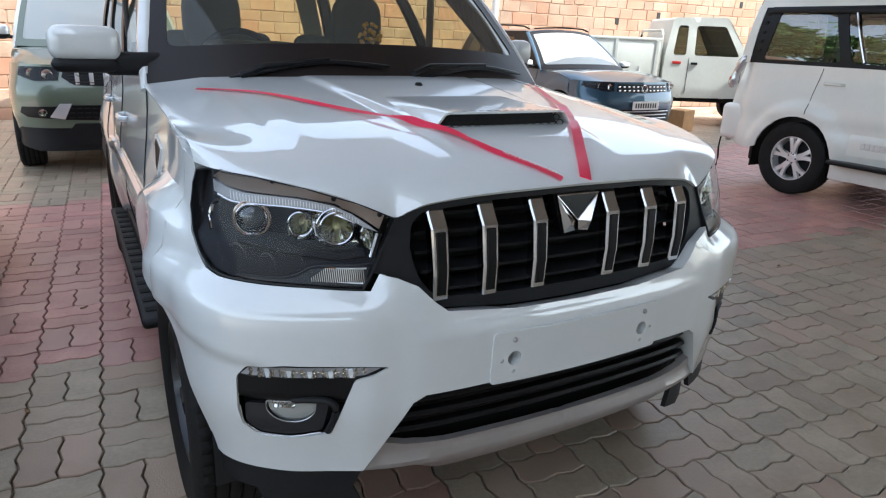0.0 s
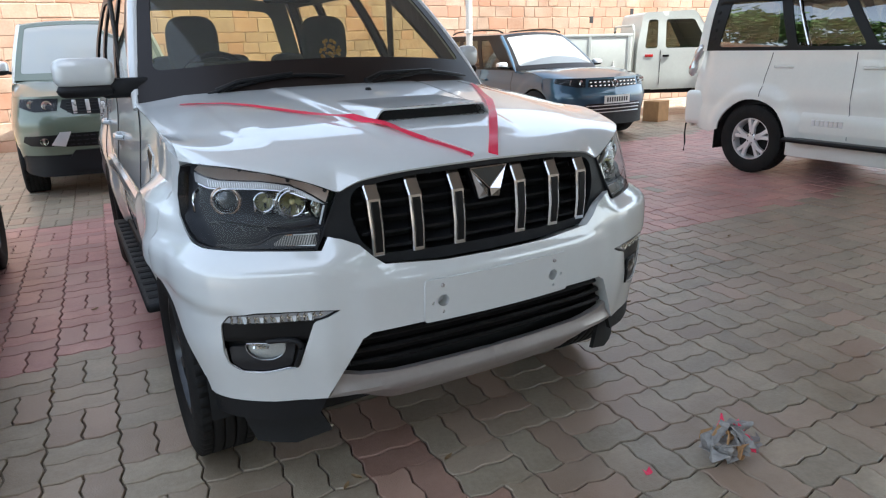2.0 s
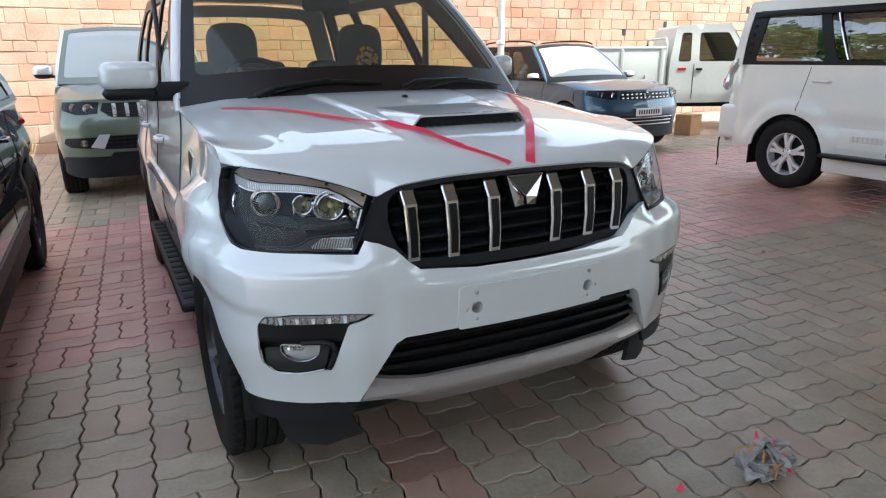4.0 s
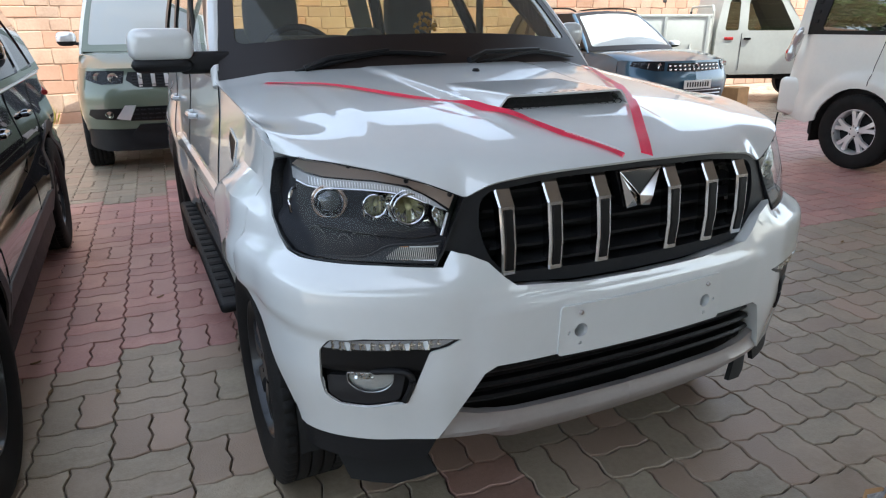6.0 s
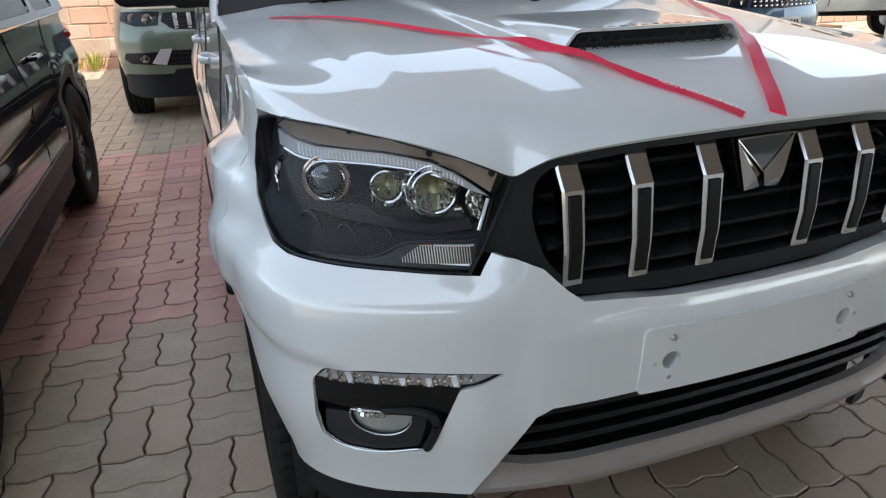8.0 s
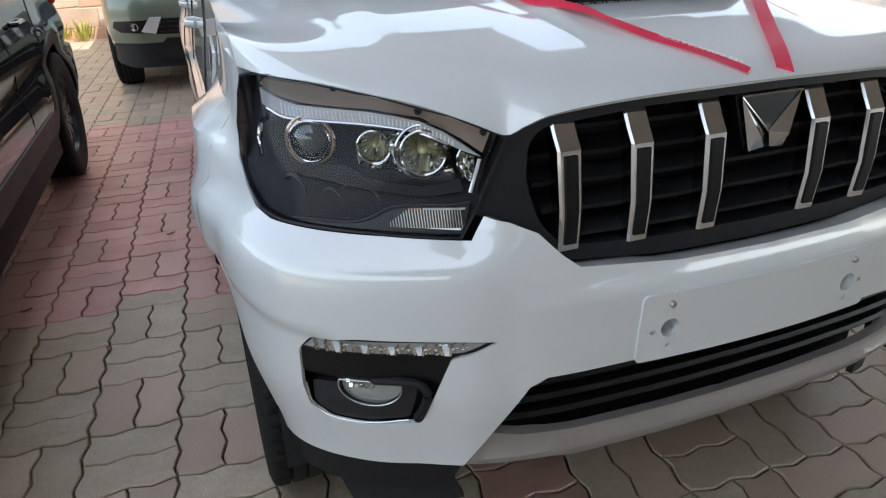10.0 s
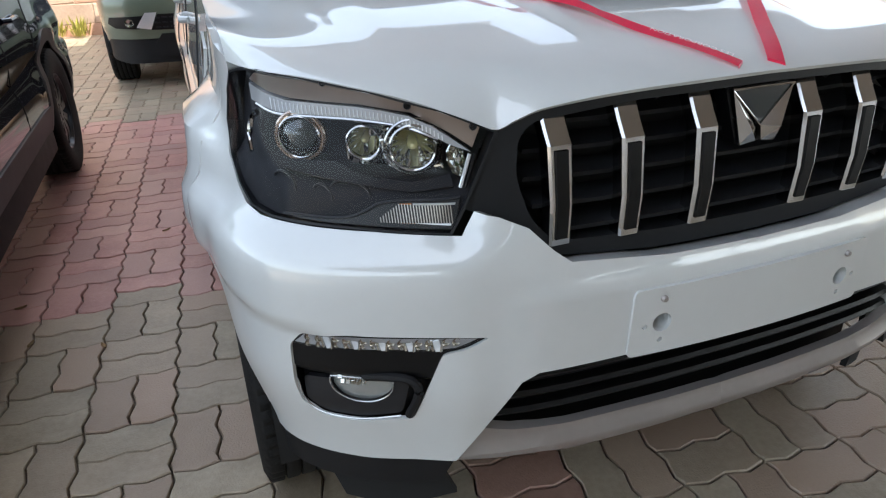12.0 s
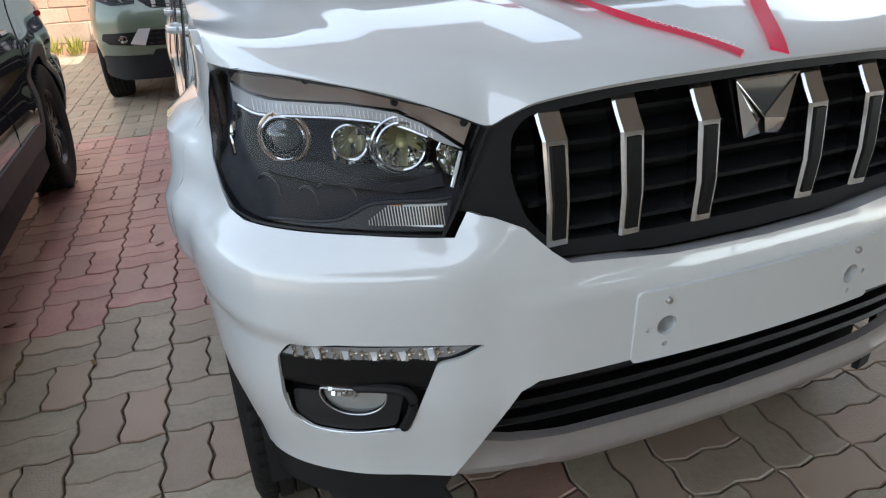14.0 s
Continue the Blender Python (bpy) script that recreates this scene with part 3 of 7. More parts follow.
def greenhouse(root, spec, paint, glass_side, glass_front, pillar=None):
    """Roof, pillars and panes. The panes sit in holes cut through the pillar panels."""
    belt, roof, wb, wr = spec["belt"], spec["roof"], spec["width"] - spec["tumble"] - 0.005, spec["roof_half"]
    c0, c1 = spec["cowl"]            # cowl y at the middle and at the corners
    y1, r0, r1 = spec["roof_front"], spec["roof_rear"], spec["length"] - 0.12
    cz = spec.get("cowl_z", belt)
    pillar = pillar or paint

    def side(u, v):
        """u: metres along the belt; v: 0 at the belt, 1 at the roof."""
        t = (u - c1) / (r1 - c1)
        y = u * (1 - v) + (y1 + 0.10 + (r0 - y1 - 0.10) * t) * v
        bow = 0.025 * math.sin(math.pi * min(max(v, 0), 1))
        return y, wb + (wr - wb) * v + bow, belt + (roof - 0.03 - belt) * v

    panes = spec["panes"]
    for sx in (1, -1):
        holes = [rounded([(a, 0.06), (b, 0.06), (b - cut1, spec.get("pane_top", 0.86)), (a + cut0, spec.get("pane_top", 0.86))], 0.06) for a, b, cut0, cut1 in panes]

        def surf(u, v, off=0.0):
            y, x, z = side(u, v)
            return Vector((sx * (x + off), y, z))

        bm = bmesh.new()
        skin(bm, [(c1, 0.0), (r1, 0.0), (r1, 1.0), (c1, 1.0)], surf, 0.12, holes, flange=0.02)
        part("pillar_panel", bm, pillar, root, "black window pillars" if pillar is not paint else "")
        for h in holes:
            bm = bmesh.new()
            skin(bm, h, lambda u, v: surf(u, v, -0.008), 0.2, flange=0)
            ob = part("side_window", bm, glass_side, root)
            ob.visible_shadow = False

    def screen(u, v, off=0.0):
        """u: -1 to 1 across, v: 0 at the cowl, 1 at the roof."""
        x = u * (wb * (1 - v) + wr * v)
        y = (c0 + (c1 - c0) * u * u) * (1 - v) + (y1 + 0.08 * u * u) * v
        z = (cz + (belt - cz) * u * u) * (1 - v) + (roof - 0.05 * u * u - 0.005) * v
        z += 0.03 * math.sin(math.pi * v)
        return Vector((x, y - off, z + off * 0.6))

    hole = rounded([(-0.93, spec.get("frit", 0.10)), (0.93, spec.get("frit", 0.10)), (0.92, 0.93), (-0.92, 0.93)], 0.05)
    bm = bmesh.new()
    skin(bm, [(-1, 0), (1, 0), (1, 1), (-1, 1)], lambda u, v: screen(u, v, 0.004), 0.1, [hole], flange=0.006)
    part("windscreen_border", bm, FRIT, root, "black printed border of the windscreen")
    bm = bmesh.new()
    skin(bm, hole, lambda u, v: screen(u, v, 0.0), 0.15, flange=0)
    ob = part("windscreen", bm, glass_front, root)
    ob.visible_shadow = False
    for sx in (1, -1):
        bm = bmesh.new()
        pts = [screen(sx, v) + Vector((sx * 0.004, 0.024, -0.004)) for v in span(-0.03, 1, 12)]
        tube(bm, pts, [0.016, 0.024, 0.030] + [0.034] * 10, 10, flat=0.75)
        part("a_pillar", bm, paint, root)

    def rear(u, v):
        x = u * (wb * (1 - v) + wr * v) * 0.99
        y = r1 * (1 - v) + r0 * v + 0.06 * (1 - u * u)
        return Vector((x, y, belt * (1 - v) + (roof - 0.03 - 0.04 * u * u) * v))

    hole = rounded([(-0.82, 0.10), (0.82, 0.10), (0.78, 0.85), (-0.78, 0.85)], 0.12)
    bm = bmesh.new()
    skin(bm, [(-1, 0), (1, 0), (1, 1), (-1, 1)], rear, 0.12, [hole], flange=0.012)
    part("tailgate_frame", bm, paint, root)
    bm = bmesh.new()
    skin(bm, hole, rear, 0.2, flange=0)
    part("rear_window", bm, glass_side, root).visible_shadow = False
    bm = bmesh.new()

    def top(u, v):
        y = y1 + (r0 - y1) * v
        x = u * (wr + 0.004)
        ends = 0.03 * (smoothstep(0.15, 0.0, v) + smoothstep(0.85, 1.0, v))
        return Vector((x, y + 0.08 * u * u * (1 - v) + 0.06 * (1 - u * u) * v, roof - 0.045 * abs(u) ** 3 + 0.012 - ends * 0.4))

    sheet(bm, top, span(-1, 1, 20), span(0, 1, 20), 0.02)
    part("roof_panel", bm, paint, root)
    return side, screen


def bonnet_plain(root, spec, nose, paint):
    """A plain bonnet from the nose's upper edge to the cowl."""
    bm = bmesh.new()
    zf, (c0, c1) = spec["nose_z"], spec["cowl"]

    def f(u, v):
        s = abs(u)
        p = nose.at(min(s, 1) * spec.get("bonnet_s", 0.72), zf)
        wb = spec["width"] - spec["tumble"]
        xb, yb = wb * s, c0 + (c1 - c0) * s * s
        zb = spec.get("cowl_z", spec["belt"]) + (spec["belt"] - spec.get("cowl_z", spec["belt"])) * s * s
        x, y = p.x + (xb - p.x) * v, p.y + (yb - p.y) * v
        crown = 0.02 * math.sin(math.pi * min(1, v * 1.0)) + 0.018 * smoothstep(0.55, 0.75, s) * math.sin(math.pi * v) - 0.03 * s ** 4
        z = zf + (zb - zf) * (1 - (1 - v) ** 1.6) + crown
        return Vector((math.copysign(x, u) if s > 0 else 0.0, y, z))

    sheet(bm, f, span(-1, 1, 36), span(0, 1, 16), 0.015)
    part("bonnet", bm, paint, root)


def bonnet_edge_for(spec, nose):
    return [(nose.at(spec.get("bonnet_s", 0.72), spec["nose_z"]).y + 0.02, spec["nose_z"])]


def nose_skin(root, nose, poly, mat, name, holes=(), step=0.03, inset=0.0, flange=0.015, label="", both=True):
    """A panel on the nose, symmetrical; both: two separate pieces rather than one across the middle."""
    OUT_Y[0] = 2.0
    for sx in ((1, -1) if both else (1,)):
        bm = bmesh.new()
        skin(bm, poly, lambda s, z: nose.at(s, z, inset), step, holes, flange)
        if both:
            if sx < 0:
                for v in bm.verts:
                    v.co.x = -v.co.x
        else:
            mirror_x(bm)
        ob = part(name, bm, mat, root, label)
    return ob


def door_mirror(root, spec, x, y, z, paint, w=0.23, h=0.17, arm=0.10, sides=(1, -1)):
    """Door mirrors: painted cap over a black base on an arm."""
    for sx in sides:
        node = new("door_mirror")
        node.parent = root
        bm = bmesh.new()
        box(bm, *sorted((sx * (x + arm), sx * (x + arm + w))), y - 0.045, y + 0.055, z - h * 0.22, z + h * 0.62, 0.040, 4)
        part("mirror_cap", bm, paint, node)
        bm = bmesh.new()
        box(bm, *sorted((sx * (x + arm + 0.006), sx * (x + arm + w - 0.004))), y - 0.040, y + 0.056, z - h * 0.50, z - h * 0.10, 0.032, 3)
        box(bm, *sorted((sx * (x - 0.06), sx * (x + arm + 0.06))), y - 0.022, y + 0.035, z - h * 0.56, z + h * 0.02, 0.022, 3)
        part("mirror_base", bm, PLASTIC, node, "black plastic mirror foot")
        bm = bmesh.new()
        box(bm, *sorted((sx * (x + arm + 0.02), sx * (x + arm + w - 0.02))), y + 0.054, y + 0.058, z - h * 0.20, z + h * 0.50, 0.001, 1)
        part("mirror_glass", bm, CHROME, node)


def door_handles(root, spec, ys, z, mat):
    for sx in (1, -1):
        for y in ys:
            x = flank_x(spec, y, z)
            bm = bmesh.new()
            tube(bm, [(sx * (x - 0.002), y - 0.10, z), (sx * (x + 0.028), y - 0.075, z), (sx * (x + 0.032), y, z + 0.003), (sx * (x + 0.028), y + 0.075, z), (sx * (x - 0.002), y + 0.10, z)], 0.014, 8)
            part("door_handle", bm, mat, root)


def plate_bars(parent, m, w, h, bars, rows=1):
    """A number plate whose writing is plain bars."""
    node = new("number_plate")
    node.parent = parent
    node.matrix_local = m
    bm = bmesh.new()
    box(bm, -w / 2, w / 2, -0.004, 0.004, -h / 2, h / 2, 0.003, 1)
    part("plate", bm, PLATEWHITE, node)
    for k in range(bars):
        bm = bmesh.new()
        x = -w * 0.42 + w * 0.84 * (k + 0.5) / bars
        box(bm, x - w * 0.028, x + w * 0.028, -0.006, -0.0045, -h * 0.28, h * 0.28)
        part("bar", bm, INK, node)

# ---- the white SUV in the middle ----
hero = thing("white_suv", "pearl white SUV with dark grille, chrome bars and a bonnet scoop", "car")
HS = dict(width=0.90, tumble=0.05, flare=0.041, flare_r=0.74, ledge=1, step=0.031, tuck=0.032, belt=1.235, cowl_z=1.275, roof=1.88, roof_half=0.70, axles=(0.76, 3.44), arch=0.44, arch_end=114.1,
          length=4.42, sill=0.42, cowl=(1.16, 1.42), roof_front=2.02, roof_rear=4.25, frit=0.17,
          bonnet_edge=[],
          panes=[(1.62, 2.38, 0.22, 0.02), (2.50, 3.30, 0.02, 0.02), (3.42, 4.10, 0.02, 0.10)])
LOW = [(0, 0.010), (0.2, 0.014), (0.45, 0.034), (0.62, 0.085), (0.76, 0.155), (0.86, 0.245), (0.91, 0.36), (0.930, 0.5), (0.935, 0.62)]
HIGH = [(0, 0.07), (0.25, 0.08), (0.48, 0.12), (0.62, 0.185), (0.74, 0.29), (0.81, 0.39), (0.85, 0.52), (0.865, 0.66)]
nose = Front(LOW, HIGH, 0.80, 1.10)
lamp_face = Front(LOW, HIGH, 0.68, 1.10)      # the lamps stand back from the bumper's shoulder



JOIN_Z = span(0.40, 1.14, 37)
JOIN = []          # half width and its growth towards the rear, where the bumper meets the fender


def front_join(y, z):
    """Half width just behind the bumper's rear edge, without the flare: the bumper's line carried on."""
    if not JOIN:
        for zz in JOIN_Z:
            p, q = bumper_surf(nose.s_y(0.58, zz), zz), bumper_surf(nose.s_y(0.54, zz), zz)
            x0, x1 = p.x - ledge(p.y, zz), q.x - ledge(q.y, zz)
            JOIN.append((x0, max(0.0, min(0.35, (x0 - x1) / max(p.y - q.y, 0.01)))))
    x0 = float(np.interp(z, JOIN_Z, [j[0] for j in JOIN]))
    return x0 + float(np.interp(z, JOIN_Z, [j[1] for j in JOIN])) * 0.09 * (1 - math.exp(-max(0.0, y - 0.58) / 0.09))


HS["join"] = front_join

# bumper: shaped opening for the grille above, the air inlet below, and a housing for the fog lamp at each side
side_z = span(1.10, 0.79, 6)
arch_pts = [(0.76 + 0.44 * math.cos(radians(a)), 0.37 + 0.44 * math.sin(radians(a))) for a in span(114.1, 172, 12)]
BUMPER = [(0, 0.812), *nose.xz((0.20, 0.815), (0.385, 0.832), (0.415, 0.855), (0.455, 0.896), (0.500, 0.917), (0.540, 0.924), (0.566, 0.886), (0.70, 0.8895), (0.79, 0.8885)),
          *[(nose.s_y(y, z), z) for y, z in ((0.30, 0.8885), (0.353, 0.895), (0.409, 0.919), (0.473, 0.957), (0.519, 1.012), (0.517, 1.072), (0.497, 1.108), (0.505, 1.128), (0.58, 1.142))],
          *[(nose.s_y(0.58, z), z) for z in side_z], *[(nose.s_y(y, z), z) for y, z in arch_pts],
          *nose.xz((0.86, 0.425), (0.72, 0.420), (0.572, 0.424), (0.532, 0.500), (0.500, 0.560), (0.470, 0.615), (0.440, 0.632), (0.2, 0.634)), (0, 0.634)]
FOGHOLE = rounded(nose.xz((0.834, 0.681), (0.815, 0.710), (0.744, 0.7255), (0.664, 0.7255), (0.581, 0.723), (0.524, 0.7155), (0.560, 0.698), (0.600, 0.686), (0.648, 0.538), (0.672, 0.535), (0.735, 0.524), (0.795, 0.527), (0.826, 0.553), (0.8355, 0.599)), 0.008, 3)


def bumper_surf(s, z, inset=0.0):
    """The bumper's skin, with a shoulder under the lamps and a shallow step along its side."""
    back = smoothstep(0.845, 0.893, z) * smoothstep(0.40, 0.45, s)
    p = nose.at(s, z).lerp(lamp_face.at(s, z), back)
    turn = nose.at(s, z, 0.01) - nose.at(s, z)
    shoulder = 0.012 * smoothstep(0.90, 0.86, z) * smoothstep(0.36, 0.46, s) * smoothstep(1.0, 0.93, s)
    crease = 0.765 - 0.05 * smoothstep(0.95, 0.5, s)
    step = 0.012 * smoothstep(crease, crease - 0.02, z) * smoothstep(0.42, 0.52, s)
    shelf = 0.006 * smoothstep(0.80, 0.78, z) * smoothstep(0.40, 0.34, s)
    # a fold runs under the grille and up to the lamp; the skin leans back above it
    fold = 0.785 + 0.05 * smoothstep(0.30, 0.58, p.x)
    lean = 0.010 * smoothstep(fold - 0.012, fold + 0.045, z) * smoothstep(0.60, 0.34, p.x)
    q = p - turn.normalized() * (shoulder - step + shelf - inset - lean)
    return q + Vector((ledge(p.y, z), 0, 0))


PLATE_HOLE = [(nose.s_x(0.212 + 0.019 * math.cos(2 * math.pi * k / 16), 0.692), 0.692 + 0.019 * math.sin(2 * math.pi * k / 16)) for k in range(16)]
OUT_Y[0] = 2.0
bm = bmesh.new()
skin(bm, BUMPER, bumper_surf, 0.016, [FOGHOLE, PLATE_HOLE], 0.06, 0.008)
mirror_x(bm)
part("front_bumper", bm, WHITE, hero)

# lower lip, skid plate and inlet
nose_skin(hero, nose, [*[(nose.s_y(y, z), z) for y, z in ((0.334, 0.43), (0.330, 0.385))], *nose.xz((0.86, 0.362), (0.70, 0.352), (0.60, 0.360), (0.572, 0.419), (0.72, 0.415), (0.86, 0.420))],
          PLASTIC, "bumper_lip", step=0.04, inset=0.004, label="black plastic lower lip")
nose_skin(hero, nose, nose.xz((0.85, 0.365), (0.61, 0.36), (0.57, 0.27), (0.68, 0.235), (0.80, 0.24)), FLATBLACK, "splash_guard", step=0.06, inset=0.06)


def skid_surf(s, z):
    p = nose.at(s, z)
    fold = 0.030 * smoothstep(0.435, 0.462, z) + 0.045 * smoothstep(0.42, 0.34, z) - 0.012
    rise = 0.030 * smoothstep(0.26, 0.36, s)
    return Vector((p.x, p.y + fold * 0.5 + 0.8 * smoothstep(0.42, 0.34, z) * 0.06, z + rise * smoothstep(0.44, 0.36, z)))


bm = bmesh.new()
skin(bm, [(0, 0.468), *nose.xz((0.36, 0.471), (0.47, 0.482), (0.529, 0.497), (0.568, 0.424), (0.575, 0.385), (0.50, 0.362), (0.42, 0.352), (0.30, 0.345)), (0, 0.345)], skid_surf, 0.02, flange=0.02)
mirror_x(bm)
part("skid_plate", bm, SILVER, hero, "silver painted skid plate")
for z, lo in ((0.605, 0.46), (0.563, 0.485), (0.520, 0.505)):
    bm = bmesh.new()
    for sx in (1, -1):
        pts = [nose.at(nose.s_x(x, z), z, 0.035) for x in span(0.0, lo, 8)]
        pts = [Vector((sx * p.x, p.y, p.z)) for p in pts]
        tube(bm, pts, 0.017, 8, flat=0.62)
    part("inlet_slat", bm, GRILLEBLACK, hero)
bm = bmesh.new()
skin(bm, [(0, 0.66), *nose.xz((0.48, 0.66), (0.57, 0.48), (0.56, 0.36)), (0, 0.36)], lambda s, z: nose.at(s, z, 0.09), 0.08, flange=0)
mirror_x(bm)
part("inlet_backing", bm, FLATBLACK, hero)

# number plate carrier
bm = bmesh.new()
HOLES = [[(x + 0.019 * math.cos(2 * math.pi * k / 16), 0.692 + 0.019 * math.sin(2 * math.pi * k / 16)) for k in range(16)] for x in (-0.212, 0.212)]
TINY = [[(x + 0.0055 * math.cos(2 * math.pi * k / 8), z + 0.0055 * math.sin(2 * math.pi * k / 8)) for k in range(8)] for x, z in ((-0.247, 0.689), (-0.213, 0.656), (0.247, 0.689), (0.213, 0.656))]
skin(bm, rounded([(-0.272, 0.764), (0.272, 0.764), (0.276, 0.628), (-0.276, 0.628)], 0.012), lambda x, z: Vector((x, 0.034 * (x / 0.45) ** 2 - 0.006, z)), 0.02, [*HOLES, *TINY], 0.016)
part("plate_carrier", bm, WHITE, hero, "bare white plate carrier with screw holes")
for x in (-0.212, 0.212):
    bm = bmesh.new()
    lathe(bm, [(0.022, -0.012), (0.022, 0.02), (0.0001, 0.02)], 16, "y", centre=(x, 0.022, 0.692))
    part("hole_cup", bm, WHITE, hero, "pale blind hole")
    for dx, dz in ((0.035 if x > 0 else -0.035, -0.003), (0.001, -0.036)):
        bm = bmesh.new()
        lathe(bm, [(0.0065, -0.004), (0.0065, 0.010), (0.0001, 0.010)], 10, "y", centre=(x + dx, 0.034 * ((x + dx) / 0.45) ** 2 + 0.002, 0.692 + dz))
        part("screw_hole", bm, FLATBLACK, hero, "small dark screw hole")
    bm = bmesh.new()
    lathe(bm, [(0.0001, -0.029), (0.0045, -0.029), (0.0065, -0.026), (0.0065, -0.015)], 12, "y", centre=(x * 1.015, 0.024, 0.742))
    part("screw", bm, SILVER, hero)

# grille: surround, slats, six chrome bars and the badge
OUTER = [(0, 0.806), *nose.xz((0.20, 0.809), (0.385, 0.826), (0.415, 0.850), (0.455, 0.890), (0.500, 0.911), (0.543, 0.922), (0.520, 0.975), (0.484, 1.040), (0.455, 1.058), (0.415, 1.076), (0.25, 1.094)), (0, 1.100)]
INNER = rounded([(-0.02, 0.842), *nose.xz((0.20, 0.844), (0.395, 0.853), (0.437, 0.900), (0.458, 0.97), (0.452, 1.028), (0.428, 1.054), (0.25, 1.074)), (-0.02, 1.078)], 0.02, 3)


def grille_surf(s, z, inset=0.0):
    p = nose.at(s, z, inset)
    return Vector((p.x, p.y + 0.052 - 0.045 * smoothstep(0.80, 1.06, z), p.z))


bm = bmesh.new()
half = [(max(s, 0.0), z) for s, z in INNER]
rim_in = [p for p in half if p[0] > 0]
skin(bm, [(0, 0.806), *OUTER[1:-1], (0, 1.100), (0, 1.078), *list(reversed(sorted(rim_in, key=lambda p: math.atan2(p[1] - 0.955, p[0])))), (0, 0.842)], grille_surf, 0.022, flange=0.05)
mirror_x(bm)
part("grille_surround", bm, SURROUND, hero, "matt dark grey grille surround")
bm = bmesh.new()
skin(bm, [(0, 0.80), *nose.xz((0.40, 0.80), (0.50, 0.9), (0.50, 1.02), (0.40, 1.08)), (0, 1.09)], lambda s, z: nose.at(s, z, 0.135), 0.08, flange=0)
mirror_x(bm)
part("grille_backing", bm, FLATBLACK, hero)
for z, lo in ((1.043, 0.42), (1.000, 0.442), (0.957, 0.447), (0.914, 0.435), (0.872, 0.40)):
    bm = bmesh.new()
    for sx in (1, -1):
        rows = []
        for x in span(0, lo, 10):
            p = nose.at(nose.s_x(x, z), z, 0.066)
            rows.append([bm.verts.new((sx * p.x, p.y + dy, p.z + dz)) for dy, dz in ((-0.014, -0.008), (-0.016, 0.000), (0.035, 0.010), (0.037, 0.004))])
        for a, b in zip(rows, rows[1:]):
            for k in range(4):
                bm.faces.new((a[k], a[(k + 1) % 4], b[(k + 1) % 4], b[k]))
    bmesh.ops.remove_doubles(bm, verts=bm.verts, dist=0.0005)
    part("grille_slat", bm, SURROUND, hero)
for x in (-0.392, -0.262, -0.118, 0.118, 0.262, 0.392):
    # each bar: a sloping cap above, a framed upright below with a black inlay
    y0 = nose.at(nose.s_x(abs(x), 0.93), 0.93).y
    dy = 0.012 * x * x
    w = 0.0225
    lean = 0.02 * x
    y0 += 0.022
    yt = y0 + 0.036
    top, kink, foot = (1.070, yt), (1.018, y0 + 0.004), (0.846, y0 - 0.002)
    bm = bmesh.new()
    rows = []
    for (z, y), ww in ((top, w), ((1.042, (yt * 0.5 + (y0 + 0.004) * 0.5)), w), (kink, w), ((0.92, y0 - 0.006), w * 0.94), (foot, w * 0.9)):
        xx = x - lean * (1.07 - z) / 0.22
        rows.append([bm.verts.new((xx + q * ww, y + e, z)) for q, e in ((-1, 0.030), (-1, 0.004), (-0.82, 0), (0.82, 0), (1, 0.004), (1, 0.030))])
    for a, b in zip(rows, rows[1:]):
        for k in range(5):
            bm.faces.new((a[k], a[k + 1], b[k + 1], b[k]))
    bm.faces.new(rows[0])
    bm.faces.new(rows[-1])
    bar = part("grille_bar", bm, CHROME, hero, "chrome grille bar with a black inlay", 20)
    bm = bmesh.new()
    rows = []
    for z, y in ((1.010, y0 - 0.001), (0.92, y0 - 0.0095), (0.858, y0 - 0.0055)):
        xx = x - lean * (1.07 - z) / 0.22
        rows.append([bm.verts.new((xx + q * w * 0.50, y + e, z)) for q, e in ((-1, 0.006), (-1, 0), (1, 0), (1, 0.006))])
    for a, b in zip(rows, rows[1:]):
        for k in range(3):
            bm.faces.new((a[k], a[k + 1], b[k + 1], b[k]))
    part("inlay", bm, GRILLEBLACK, bar, "black inlay")
badge = new("badge")
badge.parent = hero
bm = bmesh.new()
prism(bm, [(-0.070, 1.072), (0.070, 1.072), (0.040, 0.975), (-0.040, 0.975)], lambda x, z, d: Vector((x, 0.088 + d - 0.10 * (1.072 - z), z)), 0.03)
part("badge_plate", bm, GRILLEBLACK, badge)
for sx in (1, -1):
    bm = bmesh.new()
    ring = [(0.066, 1.070, 0.052), (0.004, 1.004, 0.048), (0.006, 0.979, 0.044), (0.038, 0.974, 0.046)]
    a = [bm.verts.new((sx * x, y + 0.022, z)) for x, z, y in ring]
    b = [bm.verts.new((sx * x, y + 0.042, z)) for x, z, y in ring]
    peak = bm.verts.new((sx * 0.032, 0.052, 1.004))
    for k in range(4):
        bm.faces.new((a[k], a[(k + 1) % 4], peak))
        bm.faces.new((a[k], a[(k + 1) % 4], b[(k + 1) % 4], b[k]))
    part("badge_shard", bm, CHROME, badge, "plain chrome facet", 0)

